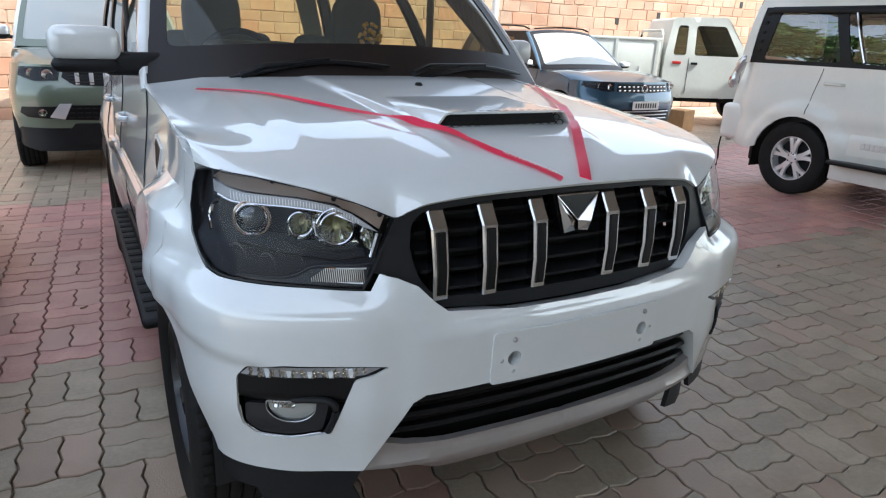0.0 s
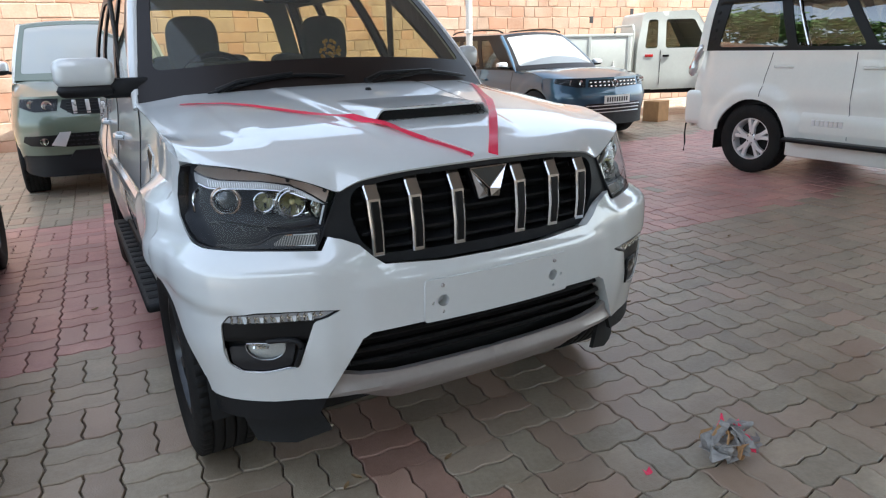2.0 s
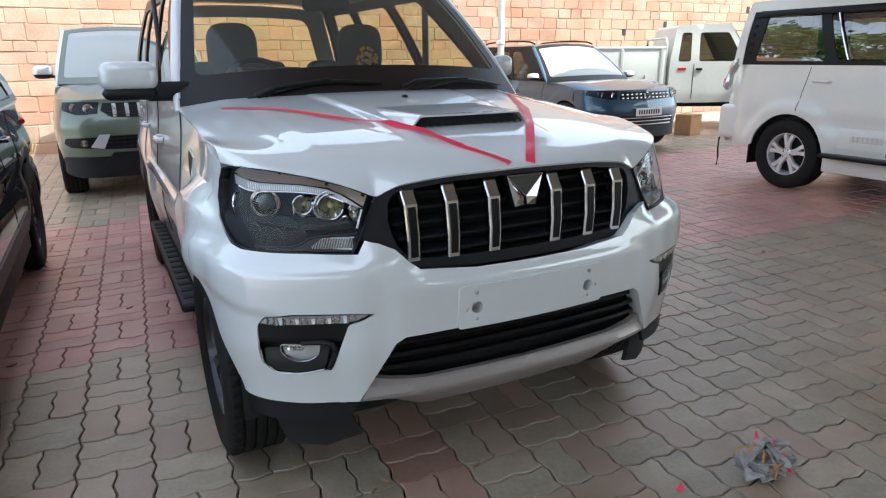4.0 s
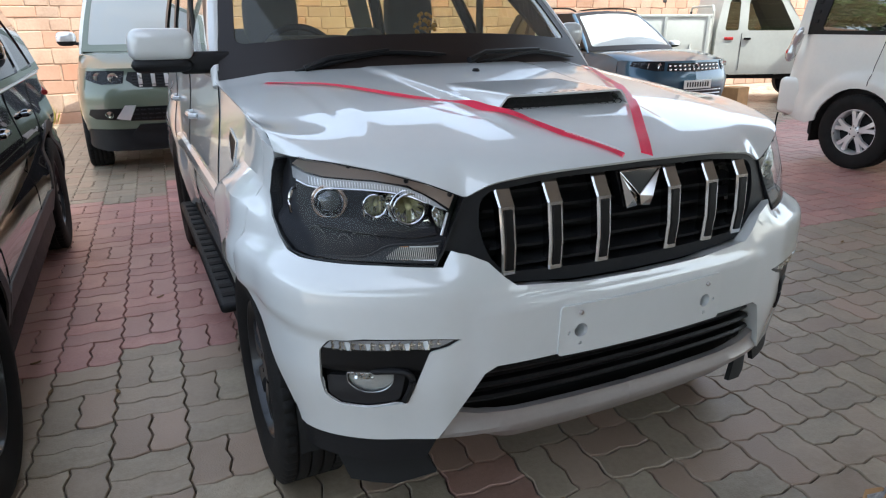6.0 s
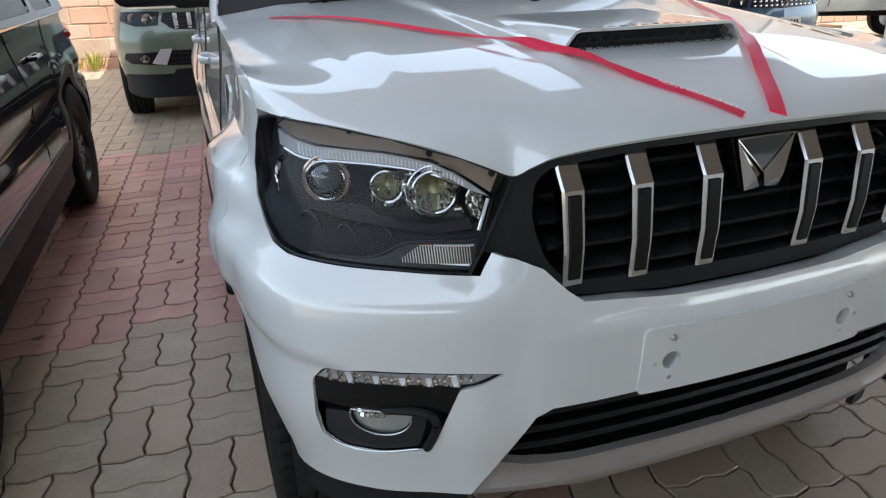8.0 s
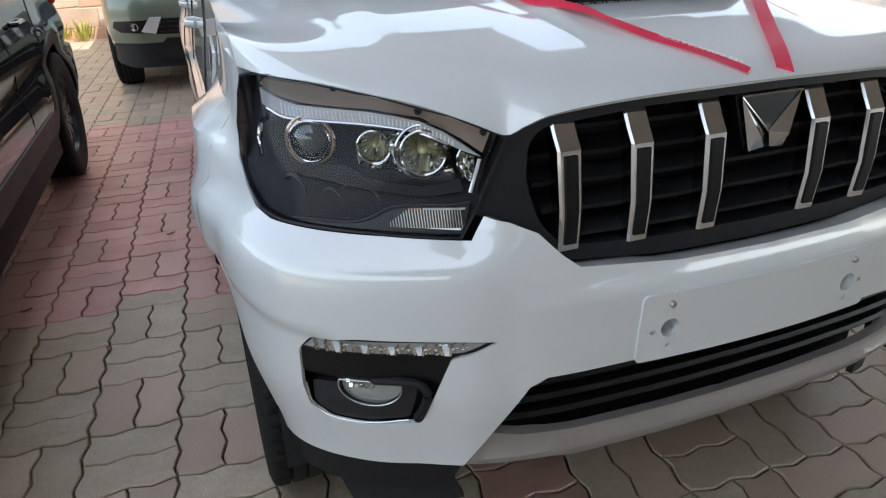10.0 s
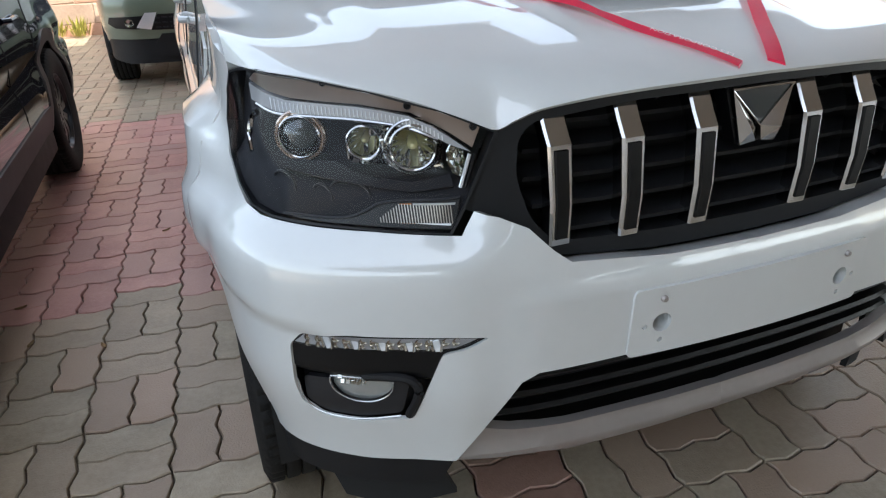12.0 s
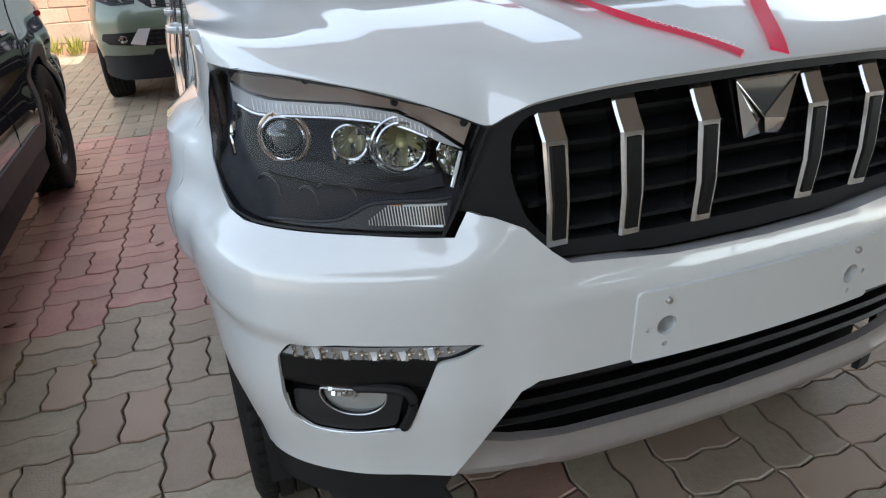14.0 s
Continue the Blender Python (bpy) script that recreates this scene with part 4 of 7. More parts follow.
bm = bmesh.new()
tube(bm, [(-0.068, 0.074, 1.072), (0.068, 0.074, 1.072)], 0.0022, 6)
tube(bm, [(-0.066, 0.074, 1.070), (0.0, 0.068, 1.006), (0.066, 0.074, 1.070)], 0.0018, 6)
part("badge_outline", bm, CHROME, badge, "thin chrome outline")
bm = bmesh.new()
prism(bm, [(-0.064, 1.070), (0.064, 1.070), (0.0, 1.006)], lambda x, z, d: Vector((x, 0.076 + d - 0.10 * (1.072 - z), z)), 0.012)
part("badge_field", bm, PROJECTOR, badge, "dark glossy field")

# head lamps
LAMP = [*lamp_face.xz((0.484, 1.043), (0.56, 1.077), (0.66, 1.106), (0.75, 1.121)), *[(lamp_face.s_y(y, z), z) for y, z in ((0.38, 1.124), (0.44, 1.118), (0.488, 1.106), (0.513, 1.07), (0.515, 1.013), (0.470, 0.959), (0.406, 0.921), (0.351, 0.897), (0.30, 0.8905))],
        *lamp_face.xz((0.79, 0.8905), (0.70, 0.8915), (0.566, 0.888), (0.543, 0.925), (0.516, 0.978))]



def shrink(poly, d):
    c = Vector((sum(p[0] for p in poly) / len(poly), sum(p[1] for p in poly) / len(poly)))
    return [tuple(Vector(p) + (c - Vector(p)).normalized() * d) for p in poly]


def lamp_in(s, z, extra=0.0):
    return lamp_face.at(s, z, extra - 0.003)


LAMP_S0, LAMP_S1 = lamp_face.s_x(0.484, 1.04), lamp_face.s_y(0.515, 1.02)


def lens_in(s, z, extra=0.0):
    """The clear cover: it swells out from its rim, and most at mid-height."""
    top = np.interp(lamp_face.at(s, 1.0).x, [0.484, 0.56, 0.66, 0.75, 0.84], [1.048, 1.079, 1.108, 1.122, 1.118])
    t = min(1.0, max(0.0, (z - 0.888) / (top - 0.888)))
    ends = smoothstep(LAMP_S0, LAMP_S0 + 0.07, s) * smoothstep(LAMP_S1, LAMP_S1 - 0.16, s)
    return lamp_in(s, z, extra - 0.019 * ends * math.sin(math.pi * t) * (0.9 + 0.2 * t))


for sx in (1, -1):
    lamp = new("head_lamp")
    lamp.parent = hero

    def flip(bm):
        if sx < 0:
            for v in bm.verts:
                v.co.x = -v.co.x
        return bm

    bm = bmesh.new()
    skin(bm, LAMP, lamp_in, 0.02, [shrink(LAMP, 0.0042)], 0.06)
    part("lamp_rim", flip(bm), SURROUND, lamp)
    bm = bmesh.new()
    skin(bm, shrink(LAMP, 0.004), lambda s, z: lens_in(s, z, 0.001), 0.012, flange=0)
    ob = part("lamp_lens", flip(bm), LENS, lamp, "clear lamp cover")
    ob.visible_shadow = False
    L = lamp_face

    def on_lamp(x, z, deep):
        return lamp_in(L.s_x(x, z), z, deep)

    bm = bmesh.new()
    skin(bm, LAMP, lambda s, z: lamp_in(s, z, (0.080 - 0.062 * smoothstep(0.985, 0.950, z)) * (1 - 0.6 * smoothstep(0.72, 0.84, s))), 0.02, flange=0)
    part("lamp_housing", flip(bm), LAMPDARK, lamp, "black lamp housing")
    # satin brow, its brown painted in for the roof's reflection, the ribbed light strip under it and the bright line
    # below that
    brow = [*L.xz((0.508, 1.046), (0.58, 1.076), (0.66, 1.098), (0.75, 1.113)), *[(L.s_y(y, z), z) for y, z in ((0.40, 1.114), (0.425, 1.100))], *L.xz((0.805, 1.085), (0.776, 1.079), (0.68, 1.079), (0.61, 1.069), (0.554, 1.037), (0.522, 1.014))]
    bm = bmesh.new()
    skin(bm, brow, lambda s, z: lamp_in(s, z, 0.008 + 0.016 * smoothstep(1.12, 1.05, z)), 0.02, flange=0.02)
    part("lamp_brow", flip(bm), BROW, lamp, "satin brow under the lamp cover, browned for the roof's reflection")
    strip_top = [(0.824, 1.094), (0.805, 1.083), (0.776, 1.077), (0.73, 1.0775), (0.68, 1.077), (0.645, 1.073), (0.61, 1.0665), (0.58, 1.052), (0.554, 1.0345), (0.525, 1.012)]
    strip_low = [(0.556, 1.0235), (0.585, 1.041), (0.617, 1.0525), (0.65, 1.057), (0.681, 1.0595), (0.74, 1.0585), (0.794, 1.0555), (0.824, 1.066)]
    bm = bmesh.new()
    skin(bm, L.xz(*strip_top, *strip_low), lambda s, z: lamp_in(s, z, 0.009), 0.012, flange=0.02)
    part("light_strip", flip(bm), STRIP, lamp, "ribbed milky light strip")
    for k in range(44):
        x = 0.565 + 0.0054 * k
        top = np.interp(x, [p[0] for p in reversed(strip_top)], [p[1] for p in reversed(strip_top)])
        low = np.interp(x, [p[0] for p in strip_low], [p[1] for p in strip_low])
        bm = bmesh.new()
        tube(bm, [on_lamp(x, z, 0.0085) for z in (low + 0.001, top - 0.004)], 0.0009, 5)
        part("strip_rib", flip(bm), CLEARWHITE, lamp)
    bm = bmesh.new()
    tube(bm, spline([on_lamp(x, z, 0.012) for x, z in ((0.820, 1.060), (0.794, 1.0515), (0.74, 1.0545), (0.681, 1.0555), (0.617, 1.0485), (0.572, 1.030))], 4), 0.0030, 6)
    part("bright_line", flip(bm), CHROME, lamp)
    # reflector tray that joins the bowls
    bm = bmesh.new()
    sheet(bm, lambda x, t: on_lamp(x, 0.982 + 0.070 * t, 0.034 + 0.038 * (1 - (2 * t - 1) ** 2) + 0.003 * math.sin((x - 0.57) * 95)), span(0.572, 0.708, 30), span(0, 1, 12))
    part("reflector_tray", flip(bm), REFLECTOR, lamp, "bright reflector tray")
    bm = bmesh.new()
    skin(bm, L.xz((0.560, 0.975), (0.62, 0.962), (0.70, 0.972), (0.725, 0.985), (0.80, 0.978), (0.80, 0.967), (0.70, 0.956), (0.62, 0.948), (0.556, 0.958)), lambda s, z: lamp_in(s, z, 0.014 + 0.010 * smoothstep(0.965, 0.98, z)), 0.02, flange=0.03)
    part("lamp_shelf", flip(bm), LAMPDARK, lamp)
    for x, z, r, deep, kind in ((0.773, 1.017, 0.0385, 0.026, "projector"), (0.611, 1.016, 0.040, 0.022, "bowl"), (0.683, 1.018, 0.030, 0.030, "half")):
        p = on_lamp(x, z, deep)
        n = (on_lamp(x, z, deep - 0.02) - p).normalized()
        turn = Matrix.Translation(p) @ (n.lerp(Vector((0, -1, 0)), 0.45)).to_track_quat("Z", "Y").to_matrix().to_4x4()
        for rr, hi, mat in ((r * 1.12, 0.004, BRONZE), (r * 0.92, 0.010, CHROME)):
            if kind == "half" and mat is BRONZE:
                continue
            bm = bmesh.new()
            lathe(bm, [(rr - 0.0022, hi - 0.012), (rr + 0.0022, hi - 0.012), (rr + 0.0022, hi), (rr, hi + 0.002), (rr - 0.0022, hi)], 48, "z", closed=True)
            bmesh.ops.transform(bm, matrix=turn, verts=bm.verts)
            part("lamp_ring", flip(bm), mat if kind == "projector" else CHROME, lamp)
        bm = bmesh.new()
        if kind == "projector":
            lathe(bm, [(r * 1.10, 0.0), (r * 1.0, -0.010), (r * 0.90, -0.006), (r * 0.86, 0.002)], 40, "z", closed=True)
            bmesh.ops.transform(bm, matrix=turn, verts=bm.verts)
            part("projector_cup", flip(bm), BRONZE, lamp)
            bm = bmesh.new()
            lathe(bm, [(r * 0.90, 0.000), (r * 0.82, 0.008), (r * 0.66, 0.015), (r * 0.45, 0.020), (r * 0.22, 0.0225), (0.0001, 0.023)], 36, "z")
        else:
            lathe(bm, [(r * 0.92, 0.006), (r * 0.90, -0.006), (r * 0.82, -0.018), (r * 0.66, -0.030), (r * 0.45, -0.038), (r * 0.24, -0.042), (0.0001, -0.042)], 18, "z")
        bmesh.ops.transform(bm, matrix=turn, verts=bm.verts)
        part("projector_lens" if kind == "projector" else "reflector_bowl", flip(bm), PROJECTOR if kind == "projector" else REFLECTOR, lamp, "", 35 if kind == "projector" else 0)
        if kind != "projector":
            bm = bmesh.new()
            lathe(bm, [(r * 0.24, -0.042), (r * 0.24, -0.016), (r * 0.20, -0.006), (r * 0.10, -0.001), (0.0001, 0.0)], 14, "z")
            bmesh.ops.transform(bm, matrix=turn, verts=bm.verts)
            part("bulb", flip(bm), BULB, lamp, "bulb with a pale yellow tip")
        if kind == "bowl":
            for j in range(10):
                a0 = 2 * math.pi * j / 10
                bm = bmesh.new()
                tube(bm, [turn @ Vector((r * f * math.cos(a0), r * f * math.sin(a0), dz)) for f, dz in ((0.90, -0.005), (0.80, -0.019), (0.62, -0.031))], 0.0012, 5)
                part("bowl_rib", flip(bm), LAMPSILVER, lamp)
            for j in range(7):
                a0 = radians(215 + 18 * j)
                bm = bmesh.new()
                box(bm, -0.0035, 0.0035, -0.0008, 0.0008, -0.006, 0.006, 0.0006, 1, m=turn @ Matrix.Translation((r * 0.72 * math.cos(a0), r * 0.72 * math.sin(a0), -0.020)) @ Matrix.Rotation(a0 + 0.4, 4, "Z") @ Matrix.Rotation(0.7, 4, "X"))
                part("bowl_tooth", flip(bm), REFLECTOR, lamp, "", 0)
    # small tall side lamp with facets, and the bright upright beside it
    p = on_lamp(0.549, 0.997, 0.022)
    turn = Matrix.Translation(p) @ Vector((0.20, -1, 0.05)).to_track_quat("Z", "Y").to_matrix().to_4x4() @ Matrix.Rotation(radians(-14), 4, "Z") @ Matrix.Diagonal((0.78, 1.45, 1, 1))
    bm = bmesh.new()
    lathe(bm, [(0.0205, 0.006), (0.0190, 0.008), (0.0175, -0.006), (0.012, -0.016), (0.005, -0.018), (0.004, -0.006), (0.0001, -0.004)], 9, "z")
    bmesh.ops.transform(bm, matrix=turn, verts=bm.verts)
    part("position_lamp", flip(bm), REFLECTOR, lamp, "", 0)
    for off in (0.0, 0.0075):
        bm = bmesh.new()
        tube(bm, [on_lamp(x - off, z, 0.012) for x, z in ((0.546, 0.956), (0.527, 1.008))], 0.0032 - 0.16 * off, 6)
        part("side_light", flip(bm), CLEARWHITE if off == 0 else SURROUND, lamp)
    for x, z, wid, hig, tip in ((0.653, 1.010, 0.004, 0.020, 20), (0.665, 1.035, 0.010, 0.006, -20), (0.640, 0.985, 0.010, 0.006, 35), (0.705, 1.004, 0.004, 0.016, -25), (0.640, 1.040, 0.007, 0.006, 30), (0.575, 0.985, 0.008, 0.006, 40)):
        bm = bmesh.new()
        box(bm, -wid, wid, -0.003, 0.003, -hig, hig, 0.002, 1, m=Matrix.Translation(on_lamp(x, z, 0.024)) @ Matrix.Rotation(radians(tip), 4, "Z") @ Matrix.Rotation(radians(tip * 0.8), 4, "X") @ Matrix.Rotation(radians(tip * 0.5), 4, "Y"))
        part("facet", flip(bm), REFLECTOR, lamp, "", 0)
    # lower field: moulded hollows, the raised trim line and the turn signal
    for x, z, rx, rz in ((0.806, 0.936, 0.016, 0.022), (0.752, 0.928, 0.014, 0.020), (0.712, 0.938, 0.030, 0.020), (0.660, 0.952, 0.018, 0.008)):
        bm = bmesh.new()
        tube(bm, [on_lamp(x + rx * math.cos(q), z + rz * math.sin(q), 0.019) for q in span(radians(30), radians(200), 10)], [0.0008] + [0.0022] * 9 + [0.0008], 6)
        part("housing_rib", flip(bm), LAMPSOFT, lamp)
    TRIM = [(0.811, 0.897), (0.741, 0.902), (0.709, 0.908), (0.688, 0.918), (0.667, 0.930), (0.634, 0.936), (0.581, 0.938), (0.548, 0.942)]
    bm = bmesh.new()
    skin(bm, L.xz(*TRIM, (0.563, 0.892), (0.70, 0.8945), (0.79, 0.8935)), lambda s, z: lamp_in(s, z, 0.012), 0.015, flange=0.02)
    part("lower_field", flip(bm), LAMPSOFT, lamp)
    bm = bmesh.new()
    tube(bm, spline([on_lamp(x, z, 0.010) for x, z in TRIM], 4), 0.0026, 6)
    part("lamp_trim", flip(bm), LAMPSOFT, lamp)
    for name, mat, outline in (("turn_signal", BROW, ((0.678, 0.902), (0.662, 0.920), (0.640, 0.930), (0.640, 0.9005))), ("signal_glass", AMBER, ((0.6395, 0.930), (0.622, 0.9315), (0.620, 0.9005), (0.6395, 0.9005))),
                               ("signal_reflector", LEDREFLECT, ((0.6195, 0.9315), (0.556, 0.933), (0.567, 0.898), (0.6195, 0.9005)))):
        bm = bmesh.new()
        skin(bm, L.xz(*outline), lambda s, z: lamp_in(s, z, 0.0105 + 0.006 * math.sin(math.pi * min(1, max(0, (z - 0.898) / 0.034)))), 0.010, flange=0.006)
        part(name, flip(bm), mat, lamp, "turn signal behind a ribbed clear cover" if name == "turn_signal" else "")
    for k in range(26):
        x = 0.564 + 0.0042 * k
        bm = bmesh.new()
        tube(bm, [on_lamp(x, z, 0.0088) for z in (0.9015, min(0.931, 0.931 - (x - 0.64) * 0.75))], 0.0009, 5)
        part("signal_rib", flip(bm), SIGNALRIB, lamp)
    # the clear wrap at the outer end, with its oval marker
    bm = bmesh.new()
    tube(bm, spline([lamp_in(L.s_y(y, z), z, 0.014) for y, z in ((0.405, 1.045), (0.425, 1.030), (0.428, 1.000), (0.410, 0.975))], 5), 0.0035, 6, flat=1.6)
    part("marker_arc", flip(bm), CHROME, lamp)
    for x, z in ((0.72, 1.113), (0.61, 1.084), (0.52, 1.052)):
        bm = bmesh.new()
        lathe(bm, [(0.006, -0.003), (0.006, 0.001), (0.003, 0.002), (0.0001, 0.002)], 10, "y", centre=tuple(on_lamp(x, z, 0.004)))
        part("cover_clip", flip(bm), LAMPSOFT, lamp)

    # daytime lights and fog lamp in their housing
    fog = new("fog_lamp")
    fog.parent = hero
    bm = bmesh.new()
    skin(bm, shrink(FOGHOLE, -0.003), lambda s, z: bumper_surf(s, z, 0.006 + 0.026 * smoothstep(0.626, 0.618, z) * smoothstep(0.515, 0.535, z)), 0.012, flange=0)
    part("fog_housing", flip(bm), GRILLEBLACK, fog, "black fog lamp housing")
    strip = nose.xz((0.828, 0.687), (0.813, 0.7055), (0.744, 0.7195), (0.664, 0.7205), (0.581, 0.719), (0.545, 0.7145), (0.580, 0.699), (0.62, 0.692), (0.72, 0.6885))
    bm = bmesh.new()
    skin(bm, strip, lambda s, z: bumper_surf(s, z, -0.002), 0.02, flange=0.004)
    ob = part("daytime_lamp_cover", flip(bm), LENS, fog)
    ob.visible_shadow = False
    bm = bmesh.new()
    skin(bm, strip, lambda s, z: bumper_surf(s, z, 0.004), 0.010, flange=0)
    part("daytime_reflector", flip(bm), STRIP, fog, "milky backing of the light strip")
    for k in range(6):
        x = 0.797 - 0.0420 * k
        zc = np.interp(x, [0.56, 0.60, 0.66, 0.74, 0.80], [0.708, 0.7065, 0.7055, 0.7035, 0.698])
        for dx, dz in ((-0.008, 0.0062), (0.008, 0.0062), (-0.008, -0.0062), (0.008, -0.0062)):
            if k == 5 and dz < 0:
                continue
            p = bumper_surf(nose.s_x(x + dx, zc), zc + dz, 0.002)
            bm = bmesh.new()
            lathe(bm, [(0.0075, 0.0), (0.006, 0.0012), (0.003, 0.0022), (0.0001, 0.0024)], 12, "y", centre=tuple(p))
            part("led_bowl", flip(bm), LEDCUP, fog)
        if k < 5:
            for j, (dx, wid, tip) in enumerate(((0.0, 0.0060, 35), (-0.007, 0.0030, -30), (0.008, 0.0022, 20))):
                p = bumper_surf(nose.s_x(x - 0.021 + dx, zc), zc, 0.001)
                bm = bmesh.new()
                box(bm, -wid, wid, -0.0015, 0.0015, -0.0115, 0.0115, 0.001, 1, m=Matrix.Translation(p) @ Matrix.Rotation(radians(tip), 4, "Z") @ Matrix.Rotation(radians(tip * 0.4), 4, "Y"))
                part("led_prism", flip(bm), REFLECTOR if j else CLEARWHITE, fog, "", 0)
    # fog lamp: a lens flat on top, in a smooth dark bezel with a fin beside it
    FRAME = rounded(nose.xz((0.830, 0.604), (0.655, 0.6215), (0.660, 0.590), (0.668, 0.546), (0.735, 0.531), (0.793, 0.533), (0.822, 0.556)), 0.010, 3)
    DLENS = nose.xz(*[(0.734 + 0.051 * math.cos(q), max(0.566, min(0.6195, 0.6085 + 0.043 * math.sin(q)))) for q in span(radians(16), radians(-196), 22)])
    bm = bmesh.new()
    skin(bm, FRAME, lambda s, z: bumper_surf(s, z, 0.008 + 0.010 * smoothstep(0.55, 0.61, z)), 0.012, [shrink(DLENS, -0.001)], flange=0.012)
    part("fog_bezel", flip(bm), LAMPSOFT, fog, "smooth dark grey bezel")
    bm = bmesh.new()
    skin(bm, DLENS, lambda s, z: bumper_surf(s, z, 0.026 - 0.006 * smoothstep(0.612, 0.570, z)), 0.008, flange=0)
    part("fog_reflector", flip(bm), FOGREFLECT, fog)
    for k in range(5):
        for r in range(2):
            x, z = 0.772 - 0.009 * k - 0.004 * r, 0.6135 - 0.011 * r
            bm = bmesh.new()
            box(bm, -0.0042, 0.0042, -0.001, 0.001, -0.0045, 0.0045, 0.0008, 1, m=Matrix.Translation(bumper_surf(nose.s_x(x, z), z, 0.022)) @ Matrix.Rotation(radians(20 - 14 * k + 20 * r), 4, "Z") @ Matrix.Rotation(radians(-25 + 12 * k), 4, "X"))
            part("fog_facet", flip(bm), REFLECTOR, fog, "", 0)
    bm = bmesh.new()
    skin(bm, DLENS, lambda s, z: bumper_surf(s, z, 0.014 - 0.006 * smoothstep(0.62, 0.59, z)), 0.012, flange=0)
    part("fog_lens", flip(bm), LENS, fog).visible_shadow = False
    bm = bmesh.new()
    tube(bm, [bumper_surf(q, z, 0.012) for q, z in DLENS] + [bumper_surf(DLENS[0][0], DLENS[0][1], 0.012)], 0.0013, 6)
    part("fog_ring", flip(bm), LAMPSILVER, fog)
    bm = bmesh.new()
    tube(bm, spline([bumper_surf(nose.s_x(x, z), z, d) for x, z, d in ((0.735, 0.6275, 0.010), (0.685, 0.6315, 0.006), (0.652, 0.628, 0.002), (0.640, 0.610, 0.0), (0.645, 0.580, 0.0), (0.656, 0.545, 0.003))], 5), [0.002] + [0.0085] * 25, 8)
    part("fog_fin", flip(bm), PLASTIC, fog)
    bm = bmesh.new()
    tube(bm, spline([bumper_surf(nose.s_x(x, z), z, 0.003) for x, z in ((0.831, 0.603), (0.823, 0.556), (0.794, 0.531), (0.735, 0.528), (0.670, 0.542))], 5), 0.0016, 6)
    part("fog_edge", flip(bm), LAMPSILVER, fog)

# bonnet
FRONT_EDGE = spline([(0, 1.104, 0), (0.25, 1.098, 0), (0.40, 1.082, 0), (0.455, 1.064, 0), (0.487, 1.050, 0), (0.53, 1.068, 0), (0.60, 1.095, 0), (0.66, 1.110, 0), (0.75, 1.125, 0), (0.84, 1.126, 0)], 8)


def edge_z(x):
    for a, b in zip(FRONT_EDGE, FRONT_EDGE[1:]):
        if a.x <= x <= b.x:
            return a.y + (b.y - a.y) * (x - a.x) / max(b.x - a.x, 1e-6)
    return FRONT_EDGE[-1].y


S_END = nose.s_y(0.500, 1.10)


def crease(x, x0, x1):
    """A straight ramp from 0 at x0 to 1 at x1, its two corners a little rounded."""
    return sum(min(1.0, max(0.0, (x + d - x0) / (x1 - x0))) for d in (-0.006, -0.002, 0.002, 0.006)) / 4


def bonnet(u, v):
    """u: -1 to 1 across, v: 0 at the front edge, 1 at the windscreen."""
    a = abs(u)
    p = nose.at(a * S_END, 1.08)
    xb, yb = 0.858 * a, 1.20 + 0.24 * a * a
    x, y = p.x + (xb - p.x) * v, p.y - 0.004 + (yb - p.y) * v
    zs = 1.104 + 0.042 * a ** 3
    zb = 1.284 - 0.030 * a ** 2
    z = zs + (zb - zs) * (0.30 * (1 - (1 - v) ** 4.5) + 0.70 * v)
    z += (edge_z(p.x) - zs) * max(0.0, 1 - v / 0.085) ** 2          # the rolled lip over the lamps
    z -= 0.004 * math.exp(-v / 0.012)
    # flat facets between soft creases: the middle dome, a panel, a narrow step and the outer slope
    lane = 0.23 + 0.12 * v
    out = smoothstep(0.10, 0.30, v) * smoothstep(1.06, 0.85, v)
    z += 0.011 * crease(x, lane + 0.014, lane - 0.012) * out
    z -= 0.0055 * crease(x, 0.560 + 0.04 * v, 0.630 + 0.025 * v) * out
    z -= 0.019 * crease(x, 0.655 + 0.02 * v, 0.85) * smoothstep(0.06, 0.34, v)
    return Vector((math.copysign(x, u) if a > 0 else 0.0, y, z))


bm = bmesh.new()
sheet(bm, bonnet, span(-1, 1, 210), [0, 0.004, 0.010, 0.018, 0.028, 0.040, 0.054, 0.07] + span(0.09, 1, 40), 0.007)
part("bonnet", bm, WHITE, hero, smooth=50)


def bonnet_z(x, y):
    """Height of the bonnet at a place."""
    lo, hi = 0.0, 1.0
    u = x / 0.858
    for _ in range(24):
        v = (lo + hi) / 2
        for _ in range(6):
            p = bonnet(u, v)
            u += (x - p.x) / 0.858
        lo, hi = (v, hi) if p.y < y else (lo, v)
    return p.z


# air scoop on the bonnet
scoop = new("bonnet_scoop")
scoop.parent = hero


def lid(u, v):
    a = abs(u)
    x = u * (0.245 + 0.015 * v)
    y = 0.400 + 0.012 * a * a + 0.42 * v
    rise = 0.047 * (1 - v) ** 1.3 * (1 - smoothstep(0.80, 1.0, a))
    return Vector((x, y, bonnet_z(x, y) + rise - 0.003))


